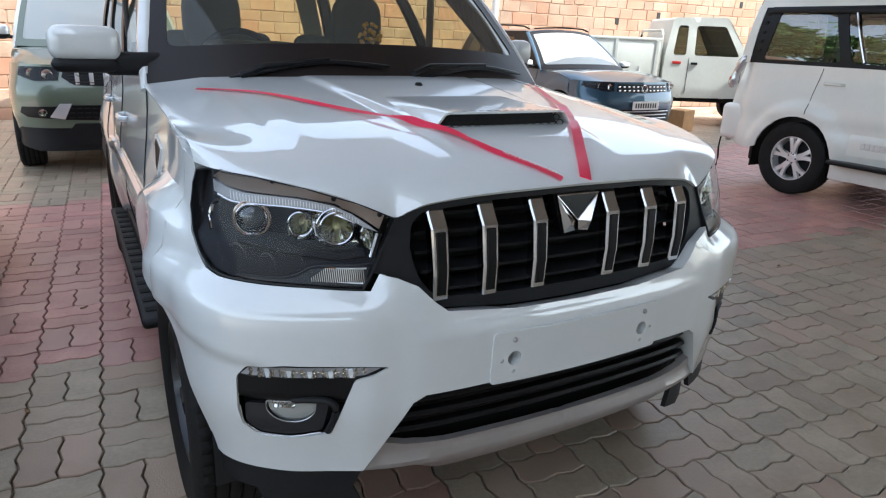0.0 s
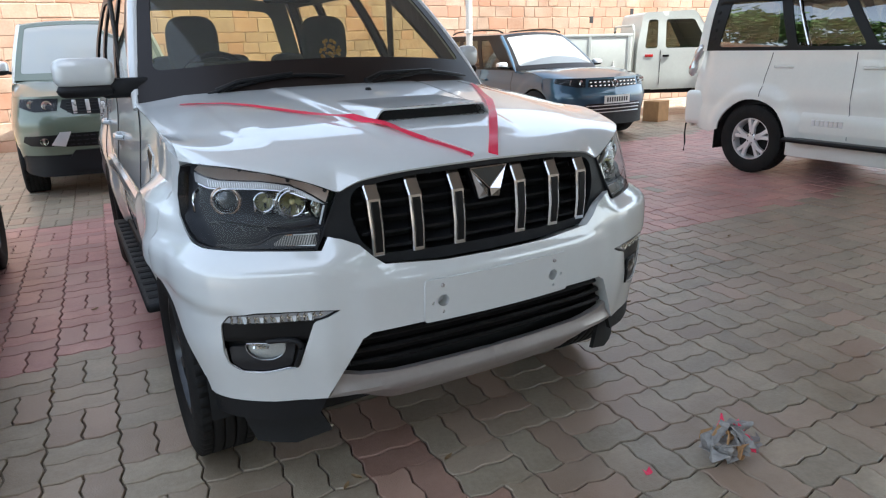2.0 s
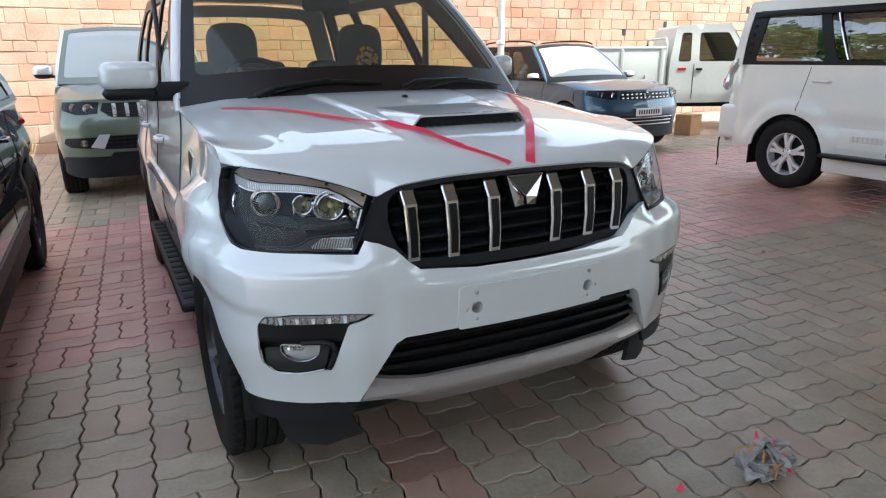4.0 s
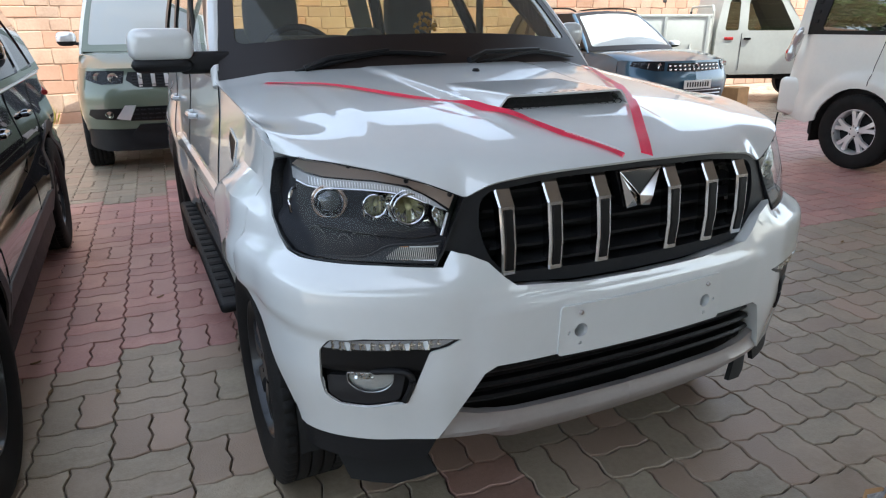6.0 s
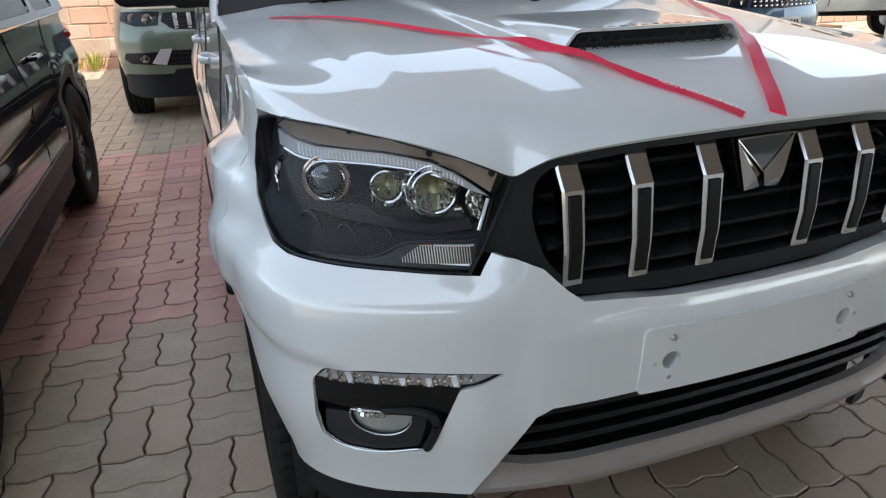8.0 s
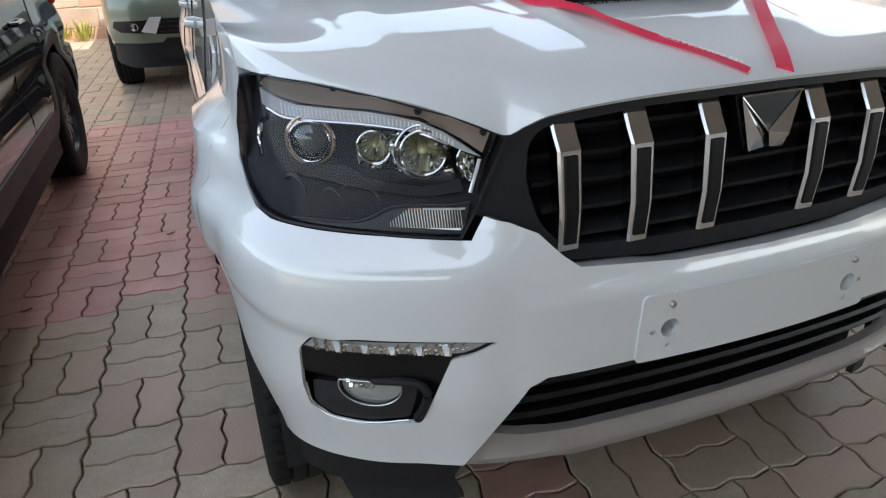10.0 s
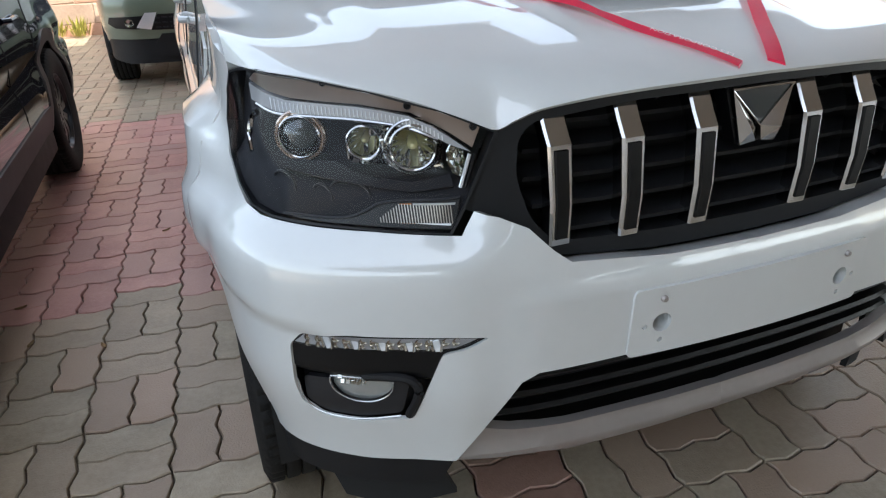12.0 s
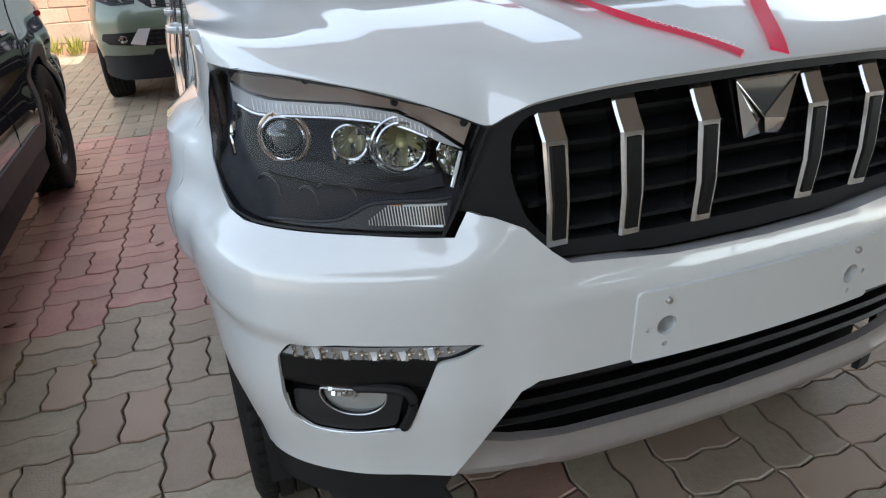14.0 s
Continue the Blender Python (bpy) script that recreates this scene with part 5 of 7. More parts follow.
bm = bmesh.new()
sheet(bm, lid, span(-1, 1, 36), [0, 0.015, 0.04] + span(0.08, 1, 14), 0.006)
part("scoop_lid", bm, WHITE, scoop)
bm = bmesh.new()
sheet(bm, lambda u, v: Vector((u * 0.21, 0.420 + 0.012 * u * u + 0.012 * v, bonnet_z(u * 0.21, 0.415) - 0.004 + 0.045 * v * (1 - smoothstep(0.85, 1.0, abs(u))))), span(-1, 1, 20), span(0, 1, 2))
part("scoop_backing", bm, FLATBLACK, scoop)
bm = bmesh.new()
for row in range(3):
    for k in range(15):
        cx = -0.196 + 0.028 * (k + 0.5 * (row % 2))
        if abs(cx) > 0.20 - 0.012 * row:
            continue
        cz = 0.006 + 0.0145 * row
        ring = []
        for j in range(6):
            a = radians(60 * j)
            for f in (1.0, 0.74):
                x, dz = cx + 0.0165 * f * math.cos(a), cz + 0.0092 * f * math.sin(a)
                ring.append(bm.verts.new((x, 0.413 + 0.15 * dz, bonnet_z(cx, 0.415) + dz)))
        for j in range(6):
            bm.faces.new((ring[2 * j], ring[(2 * j + 2) % 12], ring[(2 * j + 3) % 12], ring[2 * j + 1]))
part("scoop_mesh", bm, PLASTIC, scoop, "black honeycomb insert", 0)
bm = bmesh.new()
lathe(bm, [(0.014, -0.01), (0.014, 0.004), (0.009, 0.010), (0.0001, 0.011)], 12, "z", centre=(-0.012, 0.95, bonnet_z(0, 0.95)))
part("washer_nozzle", bm, GRILLEBLACK, hero)

# flanks, cabin and wheels
HS["bonnet_edge"] = [(p.y, p.z - 0.006) for p in (bonnet(1.0, v) for v in (0.14, 0.3, 0.5, 0.7, 0.9))]
body_sides(hero, HS, WHITE, [(0.583, 0.775), (0.583, 1.138)], seams=[(1.36, 0.46, 1.40, 1.22), (2.44, 0.46, 2.46, 1.22), (3.02, 0.80, 3.36, 1.22)])
side_of, screen_of = greenhouse(hero, HS, WHITE, CLEARGLASS, WINDSCREEN, GRILLEBLACK)
bm = bmesh.new()
sheet(bm, lambda u, v: Vector((u * (0.80 - 0.06 * v ** 2), 4.42 + 0.06 * (1 - u * u) * (1 - 0.4 * v), 0.45 + 0.80 * v)), span(-1, 1, 16), span(0, 1, 8), 0.02)
part("tailgate", bm, WHITE, hero)
bm = bmesh.new()
box(bm, -0.86, 0.86, 4.30, 4.52, 0.42, 0.66, 0.05, 4)
part("rear_bumper", bm, WHITE, hero)
bm = bmesh.new()
sheet(bm, lambda u, v: Vector((u * 0.80, 1.17 + 0.24 * u * u + 0.08 * v, 1.268 - 0.035 * u * u - 0.01 * v)), span(-1, 1, 16), span(0, 1, 2), 0.02)
part("cowl", bm, PLASTIC, hero)
door_mirror(hero, HS, 0.80, 1.50, 1.335, WHITE, 0.225, 0.140, 0.112, sides=(-1,))
door_mirror(hero, HS, 0.80, 1.68, 1.345, WHITE, 0.115, 0.140, 0.07, sides=(1,))      # folded in
door_handles(hero, HS, (2.25, 3.15), 1.02, WHITE)
for sx in (1, -1):
    wheel(hero, sx * 0.812, 0.76, width=0.215, alloy=DARKALLOY, side=sx, spokes=7, double=True)
    wheel(hero, sx * 0.805, 3.44, alloy=DARKALLOY, side=sx, spokes=7, double=True)
    bm = bmesh.new()
    x0, x1 = sorted((sx * 0.84, sx * 0.955))
    box(bm, x0, x1, 1.24, 2.98, 0.375, 0.415, 0.016, 3)
    step = part("running_board", bm, PLASTIC, hero, "black running board")
    for k in range(16):
        bm = bmesh.new()
        box(bm, x0 + 0.02, x1 - 0.02, 1.32 + 0.1 * k, 1.36 + 0.1 * k, 0.4145, 0.4185, 0.0015, 1)
        part("tread_pad", bm, RUBBER, step)
    bm = bmesh.new()
    xs = flank_x(HS, 2.0, 0.66)
    tube(bm, [(sx * (flank_x(HS, y, 0.80) + 0.002), y, 0.80) for y in span(1.30, 2.94, 12)], 0.022, 8, flat=2.0)
    part("door_moulding", bm, WHITE, hero)
    # fender vent
    vent = new("fender_vent")
    vent.parent = hero
    VENT = [(0.99, 1.075), (1.13, 1.10), (1.16, 1.07), (1.08, 0.99), (1.03, 0.985)]
    bm = bmesh.new()
    skin(bm, VENT, lambda y, z: Vector((sx * (flank_x(HS, y, z) + 0.004), y, z)), 0.03, [shrink(VENT, 0.014)], 0.006)
    part("vent_frame", bm, WHITE, vent)
    bm = bmesh.new()
    skin(bm, shrink(VENT, 0.010), lambda y, z: Vector((sx * (flank_x(HS, y, z) + 0.003), y, z)), 0.05, flange=0)
    part("vent_mesh", bm, GRILLEBLACK, vent)

# wipers
for u0, v0, u1, u2, lift in ((-0.66, 0.010, -0.80, -0.02, 0.050), (0.08, 0.010, 0.02, 0.86, 0.045)):
    node = new("wiper")
    node.parent = hero
    bm = bmesh.new()
    um = (u1 + u2) / 2 + 0.12
    tube(bm, [screen_of(u0, v0, 0.02), screen_of(u0 + 0.10, v0 + 0.035, 0.03), screen_of(um, lift + 0.025, 0.024)], [0.014, 0.010, 0.007], 8)
    part("wiper_arm", bm, GRILLEBLACK, node)
    bm = bmesh.new()
    tube(bm, [screen_of(u, lift - 0.05 + 0.07 * smoothstep(u1, um, u) - 0.02 * smoothstep(um, u2, u), 0.014) for u in span(u1 + 0.10, u2, 10)], [0.004] + [0.009] * 9 + [0.004], 8)
    part("wiper_blade", bm, GRILLEBLACK, node)

# cabin
bm = bmesh.new()
sheet(bm, lambda u, v: Vector((u * 0.74, 1.45 + 0.14 * u * u + 0.42 * v, 1.29 - 0.02 * u * u + 0.035 * math.sin(math.pi * v) - 0.10 * v ** 4)), span(-1, 1, 20), span(0, 1, 10), 0.03)
part("dashboard", bm, TRIMDARK, hero)
bm = bmesh.new()
box(bm, -0.58, -0.20, 1.62, 1.92, 1.27, 1.385, 0.05, 4)
part("instrument_hood", bm, TRIMDARK, hero)
bm = bmesh.new()
box(bm, 0.05, 0.46, 1.60, 1.80, 1.29, 1.345, 0.03, 4)
part("dash_pad", bm, TRIMDARK, hero)
bm = bmesh.new()
box(bm, -0.76, 0.76, 1.6, 4.2, 0.50, 0.62, 0.02)
part("cabin_floor", bm, TRIMDARK, hero)
bm = bmesh.new()
ring = [Vector((-0.39 + 0.19 * math.cos(a), 1.98 + 0.06 * math.sin(a), 1.24 + 0.18 * math.sin(a))) for a in span(0, 2 * math.pi, 36)]
tube(bm, ring, 0.016, 8, up=(0, 1, 0.3))
tube(bm, [(-0.57, 1.98, 1.24), (-0.39, 1.96, 1.22), (-0.21, 1.98, 1.24)], 0.022, 8)
part("steering_wheel", bm, GRILLEBLACK, hero)
for x, y, w in ((-0.40, 2.45, 0.25), (0.40, 2.45, 0.25), (-0.42, 3.30, 0.27), (0.0, 3.30, 0.14), (0.42, 3.30, 0.27)):
    seat = new("seat")
    seat.parent = hero
    tall = 1.30 if y < 3 else 1.20
    bm = bmesh.new()
    box(bm, x - w, x + w, y - 0.07, y + 0.09, 0.72, tall, 0.06, 4, m=Matrix.Translation((0, y, 0.7)) @ Matrix.Rotation(radians(-12), 4, "X") @ Matrix.Translation((0, -y, -0.7)))
    part("backrest", bm, SEATCLOTH, seat)
    bm = bmesh.new()
    box(bm, x - w, x + w, y - 0.50, y + 0.02, 0.60, 0.78, 0.05, 4)
    part("seat_cushion", bm, SEATCLOTH, seat)
    bm = bmesh.new()
    big = 1.0 if y < 3 else 0.62
    bmesh.ops.create_uvsphere(bm, u_segments=24, v_segments=16, radius=1.0)
    for v in bm.verts:
        a, b, c = (math.copysign(abs(q) ** 0.6, q) for q in v.co)
        v.co = (x + 0.145 * a * (0.75 + 0.25 * big), y + 0.11 + 0.06 * b, tall + 0.01 + 0.16 * big + 0.16 * big * c)
    part("headrest", bm, SEATCLOTH, seat)
bm = bmesh.new()
box(bm, -0.13, 0.13, 1.95, 1.99, 1.665, 1.735, 0.02, 3)
part("rear_view_mirror", bm, GRILLEBLACK, hero)
garland = new("garland")
garland.parent = hero
rnd = random.Random(5)
for k in range(34):
    a, r = rnd.uniform(0, 6.28), rnd.uniform(0.015, 0.055)
    bm = bmesh.new()
    bmesh.ops.create_icosphere(bm, subdivisions=1, radius=rnd.uniform(0.007, 0.012), matrix=Matrix.Translation((0.06 + r * math.cos(a), 1.56 + rnd.uniform(-0.012, 0.012), 1.425 + 0.9 * r * math.sin(a))))
    part("bead", bm, GOLD, garland)
for sx in (1, -1):
    bm = bmesh.new()
    box(bm, *sorted((sx * 0.80, sx * 0.82)), 2.40, 2.47, 1.2, 1.8, 0.01)
    part("inner_pillar", bm, TRIMDARK, hero)

# ribbons over the bonnet
for name, pts, wide in (("ribbon", [(-0.722, 1.17), (-0.535, 0.90), (-0.37, 0.61), (-0.285, 0.485), (-0.235, 0.40), (-0.185, 0.30), (-0.125, 0.20), (-0.05, 0.086)], 0.024), ("ribbon", [(0.66, 1.22), (0.50, 0.90), (0.40, 0.69), (0.325, 0.545), (0.195, 0.335), (0.105, 0.20), (0.025, 0.083)], 0.030)):
    rib = thing(name, "narrow red satin ribbon lying over the white bonnet", "ribbon", group="bonnet ribbons")
    line = spline([(x, y, 0) for x, y in pts], 14)
    # pulled taut: it bridges the hollows of the bonnet
    run, level = [0.0], [bonnet_z(max(-0.84, min(0.84, p.x)), p.y) for p in line]
    for a, b in zip(line, line[1:]):
        run.append(run[-1] + (b - a).length)
    hull = []
    for q in zip(run, level):
        while len(hull) > 1 and (hull[-1][1] - hull[-2][1]) * (q[0] - hull[-2][0]) <= (q[1] - hull[-2][1]) * (hull[-1][0] - hull[-2][0]):
            hull.pop()
        hull.append(q)
    bridge = [min(0.020, float(np.interp(r, [h[0] for h in hull], [h[1] for h in hull])) - z) for r, z in zip(run, level)]
    bm = bmesh.new()
    rows = []
    for i, p in enumerate(line):
        d = (line[min(i + 1, len(line) - 1)] - line[max(i - 1, 0)]).normalized()
        t = i / (len(line) - 1)
        n = Vector((-d.y, d.x, 0))
        twist = math.sin(t * 9.0) * 0.45 * math.sin(math.pi * t)
        w = wide * (0.62 + 0.38 * math.cos(twist * 2.0)) * (0.55 + 0.45 * smoothstep(0.0, 0.5, t))
        row = []
        for q in (-1, -0.5, 0, 0.5, 1):
            x, y = p.x + n.x * q * w / 2, p.y + n.y * q * w / 2
            near = bonnet_z(max(-0.84, min(0.84, x)), y)
            row.append(bm.verts.new((x, y, near + bridge[i] + 0.004 + 0.004 * (1 + math.sin(t * 21)) * math.sin(math.pi * t) + abs(twist) * 0.010 * (q + 1))))
        rows.append(row)
    end = [bm.verts.new((v.co.x, v.co.y - 0.004, v.co.z - 0.012)) for v in rows[-1]]
    rows.append(end)
    for a, b in zip(rows, rows[1:]):
        for k in range(4):
            bm.faces.new((a[k], a[k + 1], b[k + 1], b[k]))
    bmesh.ops.solidify(bm, geom=list(bm.faces), thickness=0.0006)
    part("ribbon_band", bm, RIBBON, rib)
    if pts[0][0] < 0:
        # print on the ribbon's front end
        curve = bpy.data.curves.new("print", "FONT")
        curve.body, curve.size, curve.align_x = "LES CORPORATION", 0.0165, "LEFT"
        tmp = new("print", curve)
        me = bpy.data.meshes.new_from_object(tmp)
        bpy.data.objects.remove(tmp)
        total = sum((b - a).length for a, b in zip(line, line[1:]))
        for v in me.vertices:
            t = 1 - (0.012 + v.co.x) / total
            p, q = along(line, t), along(line, t - 0.01)
            dd = (q - p).normalized()
            n = Vector((-dd.y, dd.x, 0))
            w = p + n * (v.co.y - 0.0055)
            v.co = Vector((w.x, w.y, bonnet_z(w.x, w.y) + 0.0125))
        me.materials.append(PRINT)
        ob = new("print", me)
        ob.parent = rib

# ---- the other vehicles ----


def nose_curves(w, flat=0.04, corner=0.45):
    """Plan curves of a plain nose of half width w."""
    low = [(0, 0), (w * 0.35, flat * 0.25), (w * 0.65, flat), (w * 0.85, flat + corner * 0.22), (w * 0.96, flat + corner * 0.5), (w, flat + corner)]
    high = [(0, 0.06), (w * 0.35, 0.06 + flat * 0.3), (w * 0.65, 0.06 + flat * 1.2), (w * 0.83, 0.06 + flat + corner * 0.30), (w * 0.92, 0.06 + flat + corner * 0.6), (w * 0.955, 0.06 + flat + corner * 1.0)]
    return low, high


def plain_suv(root, spec, paint, side_glass, front_glass, pillar=None, lip=0.42, alloy=None, spokes=5, double=True, holes=(), machined=None, handle=None):
    """A whole vehicle in the common manner; its own front details are added by the caller. Returns the nose."""
    low, high = nose_curves(spec["width"] + spec["flare"] * 0.8, spec.get("flat", 0.05), spec["axles"][0] - spec["arch"] + 0.12)
    n = Front(low, high, spec["nose_z"] - 0.30, spec["nose_z"] + 0.02)
    f, ar = spec["axles"][0], spec["arch"]
    ye = n.at(1.0, 0.7).y
    a_end = math.degrees(math.acos(max(-1, min(1, (ye - f) / ar))))
    spec["arch_end"] = a_end
    zs = 0.37 + ar * math.sin(radians(a_end))
    spec["bonnet_s"] = 0.93
    spec["bonnet_edge"] = [(n.at(0.93, spec["nose_z"]).y + 0.1, spec["nose_z"] + 0.012), ((f + spec["cowl"][1]) / 2, spec["nose_z"] + (spec["belt"] - spec["nose_z"]) * 0.75)]
    body_sides(root, spec, paint, [(ye, zs), (n.at(1.0, spec["nose_z"]).y, spec["nose_z"] - 0.01)], spec.get("seams", ()))
    edge = [(f + ar * math.cos(radians(a)), 0.37 + ar * math.sin(radians(a))) for a in span(a_end, 172, 6)]
    poly = [(0, spec["nose_z"]), (0.5, spec["nose_z"]), (0.93, spec["nose_z"]), (1.0, spec["nose_z"] - 0.02), (1.0, zs), *[(n.s_y(y, z), z) for y, z in edge], (0.75, lip), (0, lip)]
    OUT_Y[0] = 2.0
    bm = bmesh.new()
    skin(bm, poly, n.at, 0.04, holes, 0.02)
    mirror_x(bm)
    part("front_bumper", bm, paint, root)
    bm = bmesh.new()
    skin(bm, [(0, lip - 0.004), (0.75, lip - 0.004), (n.s_y(f - ar * 0.985, 0.42), lip - 0.004), (0.90, 0.30), (0.6, 0.24), (0, 0.24)], lambda s, z: n.at(s, z, 0.006), 0.06, flange=0.03)
    mirror_x(bm)
    part("bumper_lip", bm, PLASTIC, root)
    bonnet_plain(root, spec, n, paint)
    side, screen = greenhouse(root, spec, paint, side_glass, front_glass, pillar)
    end, w = spec["length"], spec["width"] - 0.16
    bm = bmesh.new()
    sheet(bm, lambda u, v: Vector((u * (w + 0.02 - spec["tumble"] * v), end - 0.01 - 0.10 * v ** 3 + 0.05 * (1 - u * u), 0.42 + (spec["belt"] - 0.42) * v)), span(-1, 1, 14), span(0, 1, 8), 0.02)
    part("tailgate", bm, paint, root)
    bm = bmesh.new()
    box(bm, -spec["width"] + 0.05, spec["width"] - 0.05, end - 0.30, end + 0.035, 0.46, spec.get("rear_top", 0.70), 0.06, 5)
    part("rear_bumper", bm, spec.get("rear_mat", paint), root)
    for sx in (1, -1):
        for wy in spec["axles"]:
            wheel(root, sx * (spec["width"] - 0.105), wy, alloy=alloy, side=sx, spokes=spokes, double=double, machined=machined, broad=spec.get("broad", 1.0))
    door_handles(root, spec, spec.get("handles", (2.2, 3.05)), spec["belt"] - 0.16, handle or paint)
    bm = bmesh.new()
    box(bm, -spec["width"] + 0.12, spec["width"] - 0.12, spec["cowl"][1] + 0.1, end - 0.3, 0.5, spec["belt"] - 0.02, 0.05, 2)
    part("cabin_lining", bm, TRIMDARK, root)
    for x in (-0.38, 0.38):
        bm = bmesh.new()
        box(bm, x - 0.22, x + 0.22, spec["cowl"][1] + 0.95, spec["cowl"][1] + 1.10, 0.8, spec["belt"] + 0.18, 0.06, 3)
        box(bm, x - 0.12, x + 0.12, spec["cowl"][1] + 1.0, spec["cowl"][1] + 1.10, spec["belt"] + 0.20, spec["belt"] + 0.40, 0.045, 3)
        part("seat", bm, SEATCLOTH, root)
    return n, side, screen


def sleek_mirror(root, x, y, z, paint, w, h, arm, taper=0.22):
    """Two rounded door mirrors whose caps taper outwards, on a dark foot."""
    for sx in (1, -1):
        node = new("door_mirror")
        node.parent = root
        for name, mat, low, high, grow in (("mirror_cap", paint, -0.35, 1.0, 1.0), ("mirror_base", PLASTIC, -1.0, -0.30, 0.985)):
            bm = bmesh.new()
            bmesh.ops.create_uvsphere(bm, u_segments=28, v_segments=20, radius=1.0)
            for v in bm.verts:
                a, b, c = (math.copysign(abs(q) ** 0.62, q) for q in v.co)
                c = max(low, min(high, c))
                b = min(b, 0.62)
                v.co = (sx * (x + arm + w / 2 + a * grow * w / 2), y + 0.075 * b * grow, z + h / 2 * c * (1 - taper * (0.5 + 0.5 * a)))
            part(name, bm, mat, node)
        bm = bmesh.new()
        tube(bm, [(sx * (x - 0.05), y + 0.03, z - h * 0.42), (sx * (x + arm * 0.6), y + 0.015, z - h * 0.36), (sx * (x + arm + 0.06), y + 0.01, z - h * 0.30)], [0.034, 0.026, 0.028], 10, flat=0.7)
        part("mirror_arm", bm, PLASTIC, node)


# glossy black SUV beside it
black = thing("black_suv", "glossy black SUV parked parallel beside the white one", "car", pose(-2.63, 0.14, 0, 0, 0, -0.6))
BS = dict(width=0.945, tumble=0.07, flare=0.012, belt=1.13, cowl_z=1.13, roof=1.74, roof_half=0.64, axles=(0.90, 3.65), arch=0.42, length=4.68, sill=0.40, cowl=(1.25, 1.50),
          roof_front=2.10, roof_rear=4.30, nose_z=0.98, panes=[(1.85, 2.62, 0.25, 0.02), (2.72, 3.52, 0.02, 0.02), (3.62, 4.25, 0.02, 0.25)], groove=2.2,
          seams=[(1.48, 0.42, 1.52, 1.12), (2.66, 0.42, 2.68, 1.12), (3.30, 0.80, 3.60, 1.12)])
bn, *_ = plain_suv(black, BS, BLACKPAINT, DARKGLASS, DARKGLASS, BLACKPAINT, alloy=DARKALLOY, spokes=9, double=True)
sleek_mirror(black, 0.80, 1.42, 1.345, BLACKPAINT, 0.215, 0.150, 0.08)
for sx in (1, -1):
    for wy in BS["axles"]:
        bm = bmesh.new()
        sheet(bm, lambda a, r: Vector((sx * (flank_x(BS, wy + r * math.cos(a), 0.37 + r * math.sin(a)) + 0.006), wy + r * math.cos(a), 0.37 + r * math.sin(a))), span(radians(2), radians(178), 24), [0.415, 0.44, 0.485], 0.008)
        part("arch_cladding", bm, CLAD, black, "dark grey wheel arch cladding")
    bm = bmesh.new()
    sheet(bm, lambda y, z: Vector((sx * (flank_x(BS, y, z) + 0.008), y, z)), span(1.36, 3.20, 14), span(0.37, 0.50, 3), 0.008)
    part("sill_cladding", bm, CLAD, black)
    bm = bmesh.new()
    tube(bm, [(sx * (flank_x(BS, y, 1.12) + 0.002), y, 1.122) for y in span(1.55, 4.35, 20)], 0.009, 6)
    part("window_trim", bm, CHROME, black)
    bm = bmesh.new()
    tube(bm, [(sx * (flank_x(BS, y, z) + 0.004), y, z) for y, z in ((4.30, 0.98), (4.45, 1.02), (4.60, 1.0))], [0.02, 0.035, 0.03], 8)
    part("tail_lamp", bm, TAILRED, black)

nose_skin(black, bn, [(0.62, 0.80), (0.90, 0.84), (0.93, 0.92), (0.66, 0.90)], LAMPSILVER, "head_lamp", inset=-0.004)

# compact olive SUV by the wall, facing the white one
olive = thing("olive_suv", "olive-silver compact SUV with a slotted grille facing the yard", "car", pose(-0.70, 6.02, 0))
OS = dict(width=0.875, tumble=0.05, flare=0.02, belt=1.16, cowl_z=1.16, roof=1.82, roof_half=0.68, axles=(0.76, 3.44), arch=0.40, length=4.0, sill=0.42, cowl=(1.18, 1.32), roof_front=1.78, roof_rear=3.85,
          nose_z=1.04, panes=[(1.52, 2.20, 0.20, 0.02), (2.30, 3.0, 0.02, 0.02), (3.1, 3.75, 0.02, 0.06)], flat=0.05, seams=[(1.30, 0.46, 1.34, 1.14), (2.25, 0.46, 2.27, 1.14)])
OS["length"], OS["axles"] = 4.05, (0.76, 3.30)
on, *_ = plain_suv(olive, OS, OLIVE, TINTED, PALEGLASS, alloy=ALLOY, lip=0.46)
# roof and pillars: the sky's reflection is put into their colour as cream
for ob in olive.children:
    kind = ob.name.split(".")[0]
    if kind in ("roof_panel", "a_pillar", "windscreen_border"):
        ob.data.materials[0] = OLIVE if kind == "windscreen_border" else CREAM
        ob["label"] = "painted windscreen surround" if kind == "windscreen_border" else "roof and pillars painted cream for the sky's reflection"
sleek_mirror(olive, 0.80, 1.42, 1.30, ALLOY, 0.20, 0.155, 0.05, taper=0.0)
OUT_Y[0] = 2.0
nose_skin(olive, on, on.xz((0.0, 1.005), (0.40, 1.005), (0.43, 0.93), (0.33, 0.86), (0.0, 0.85)), GRILLEBLACK, "grille_panel", inset=-0.006, both=False, label="black slotted grille")
for k in range(6):
    x = -0.30 + 0.12 * k
    bm = bmesh.new()
    p = on.at(on.s_x(abs(x), 0.93), 0.93)
    box(bm, x - 0.019, x + 0.019, p.y - 0.026, p.y + 0.02, 0.862, 0.998, 0.006, 2)
    part("grille_bar", bm, ALLOY, olive, "silver grille bar")
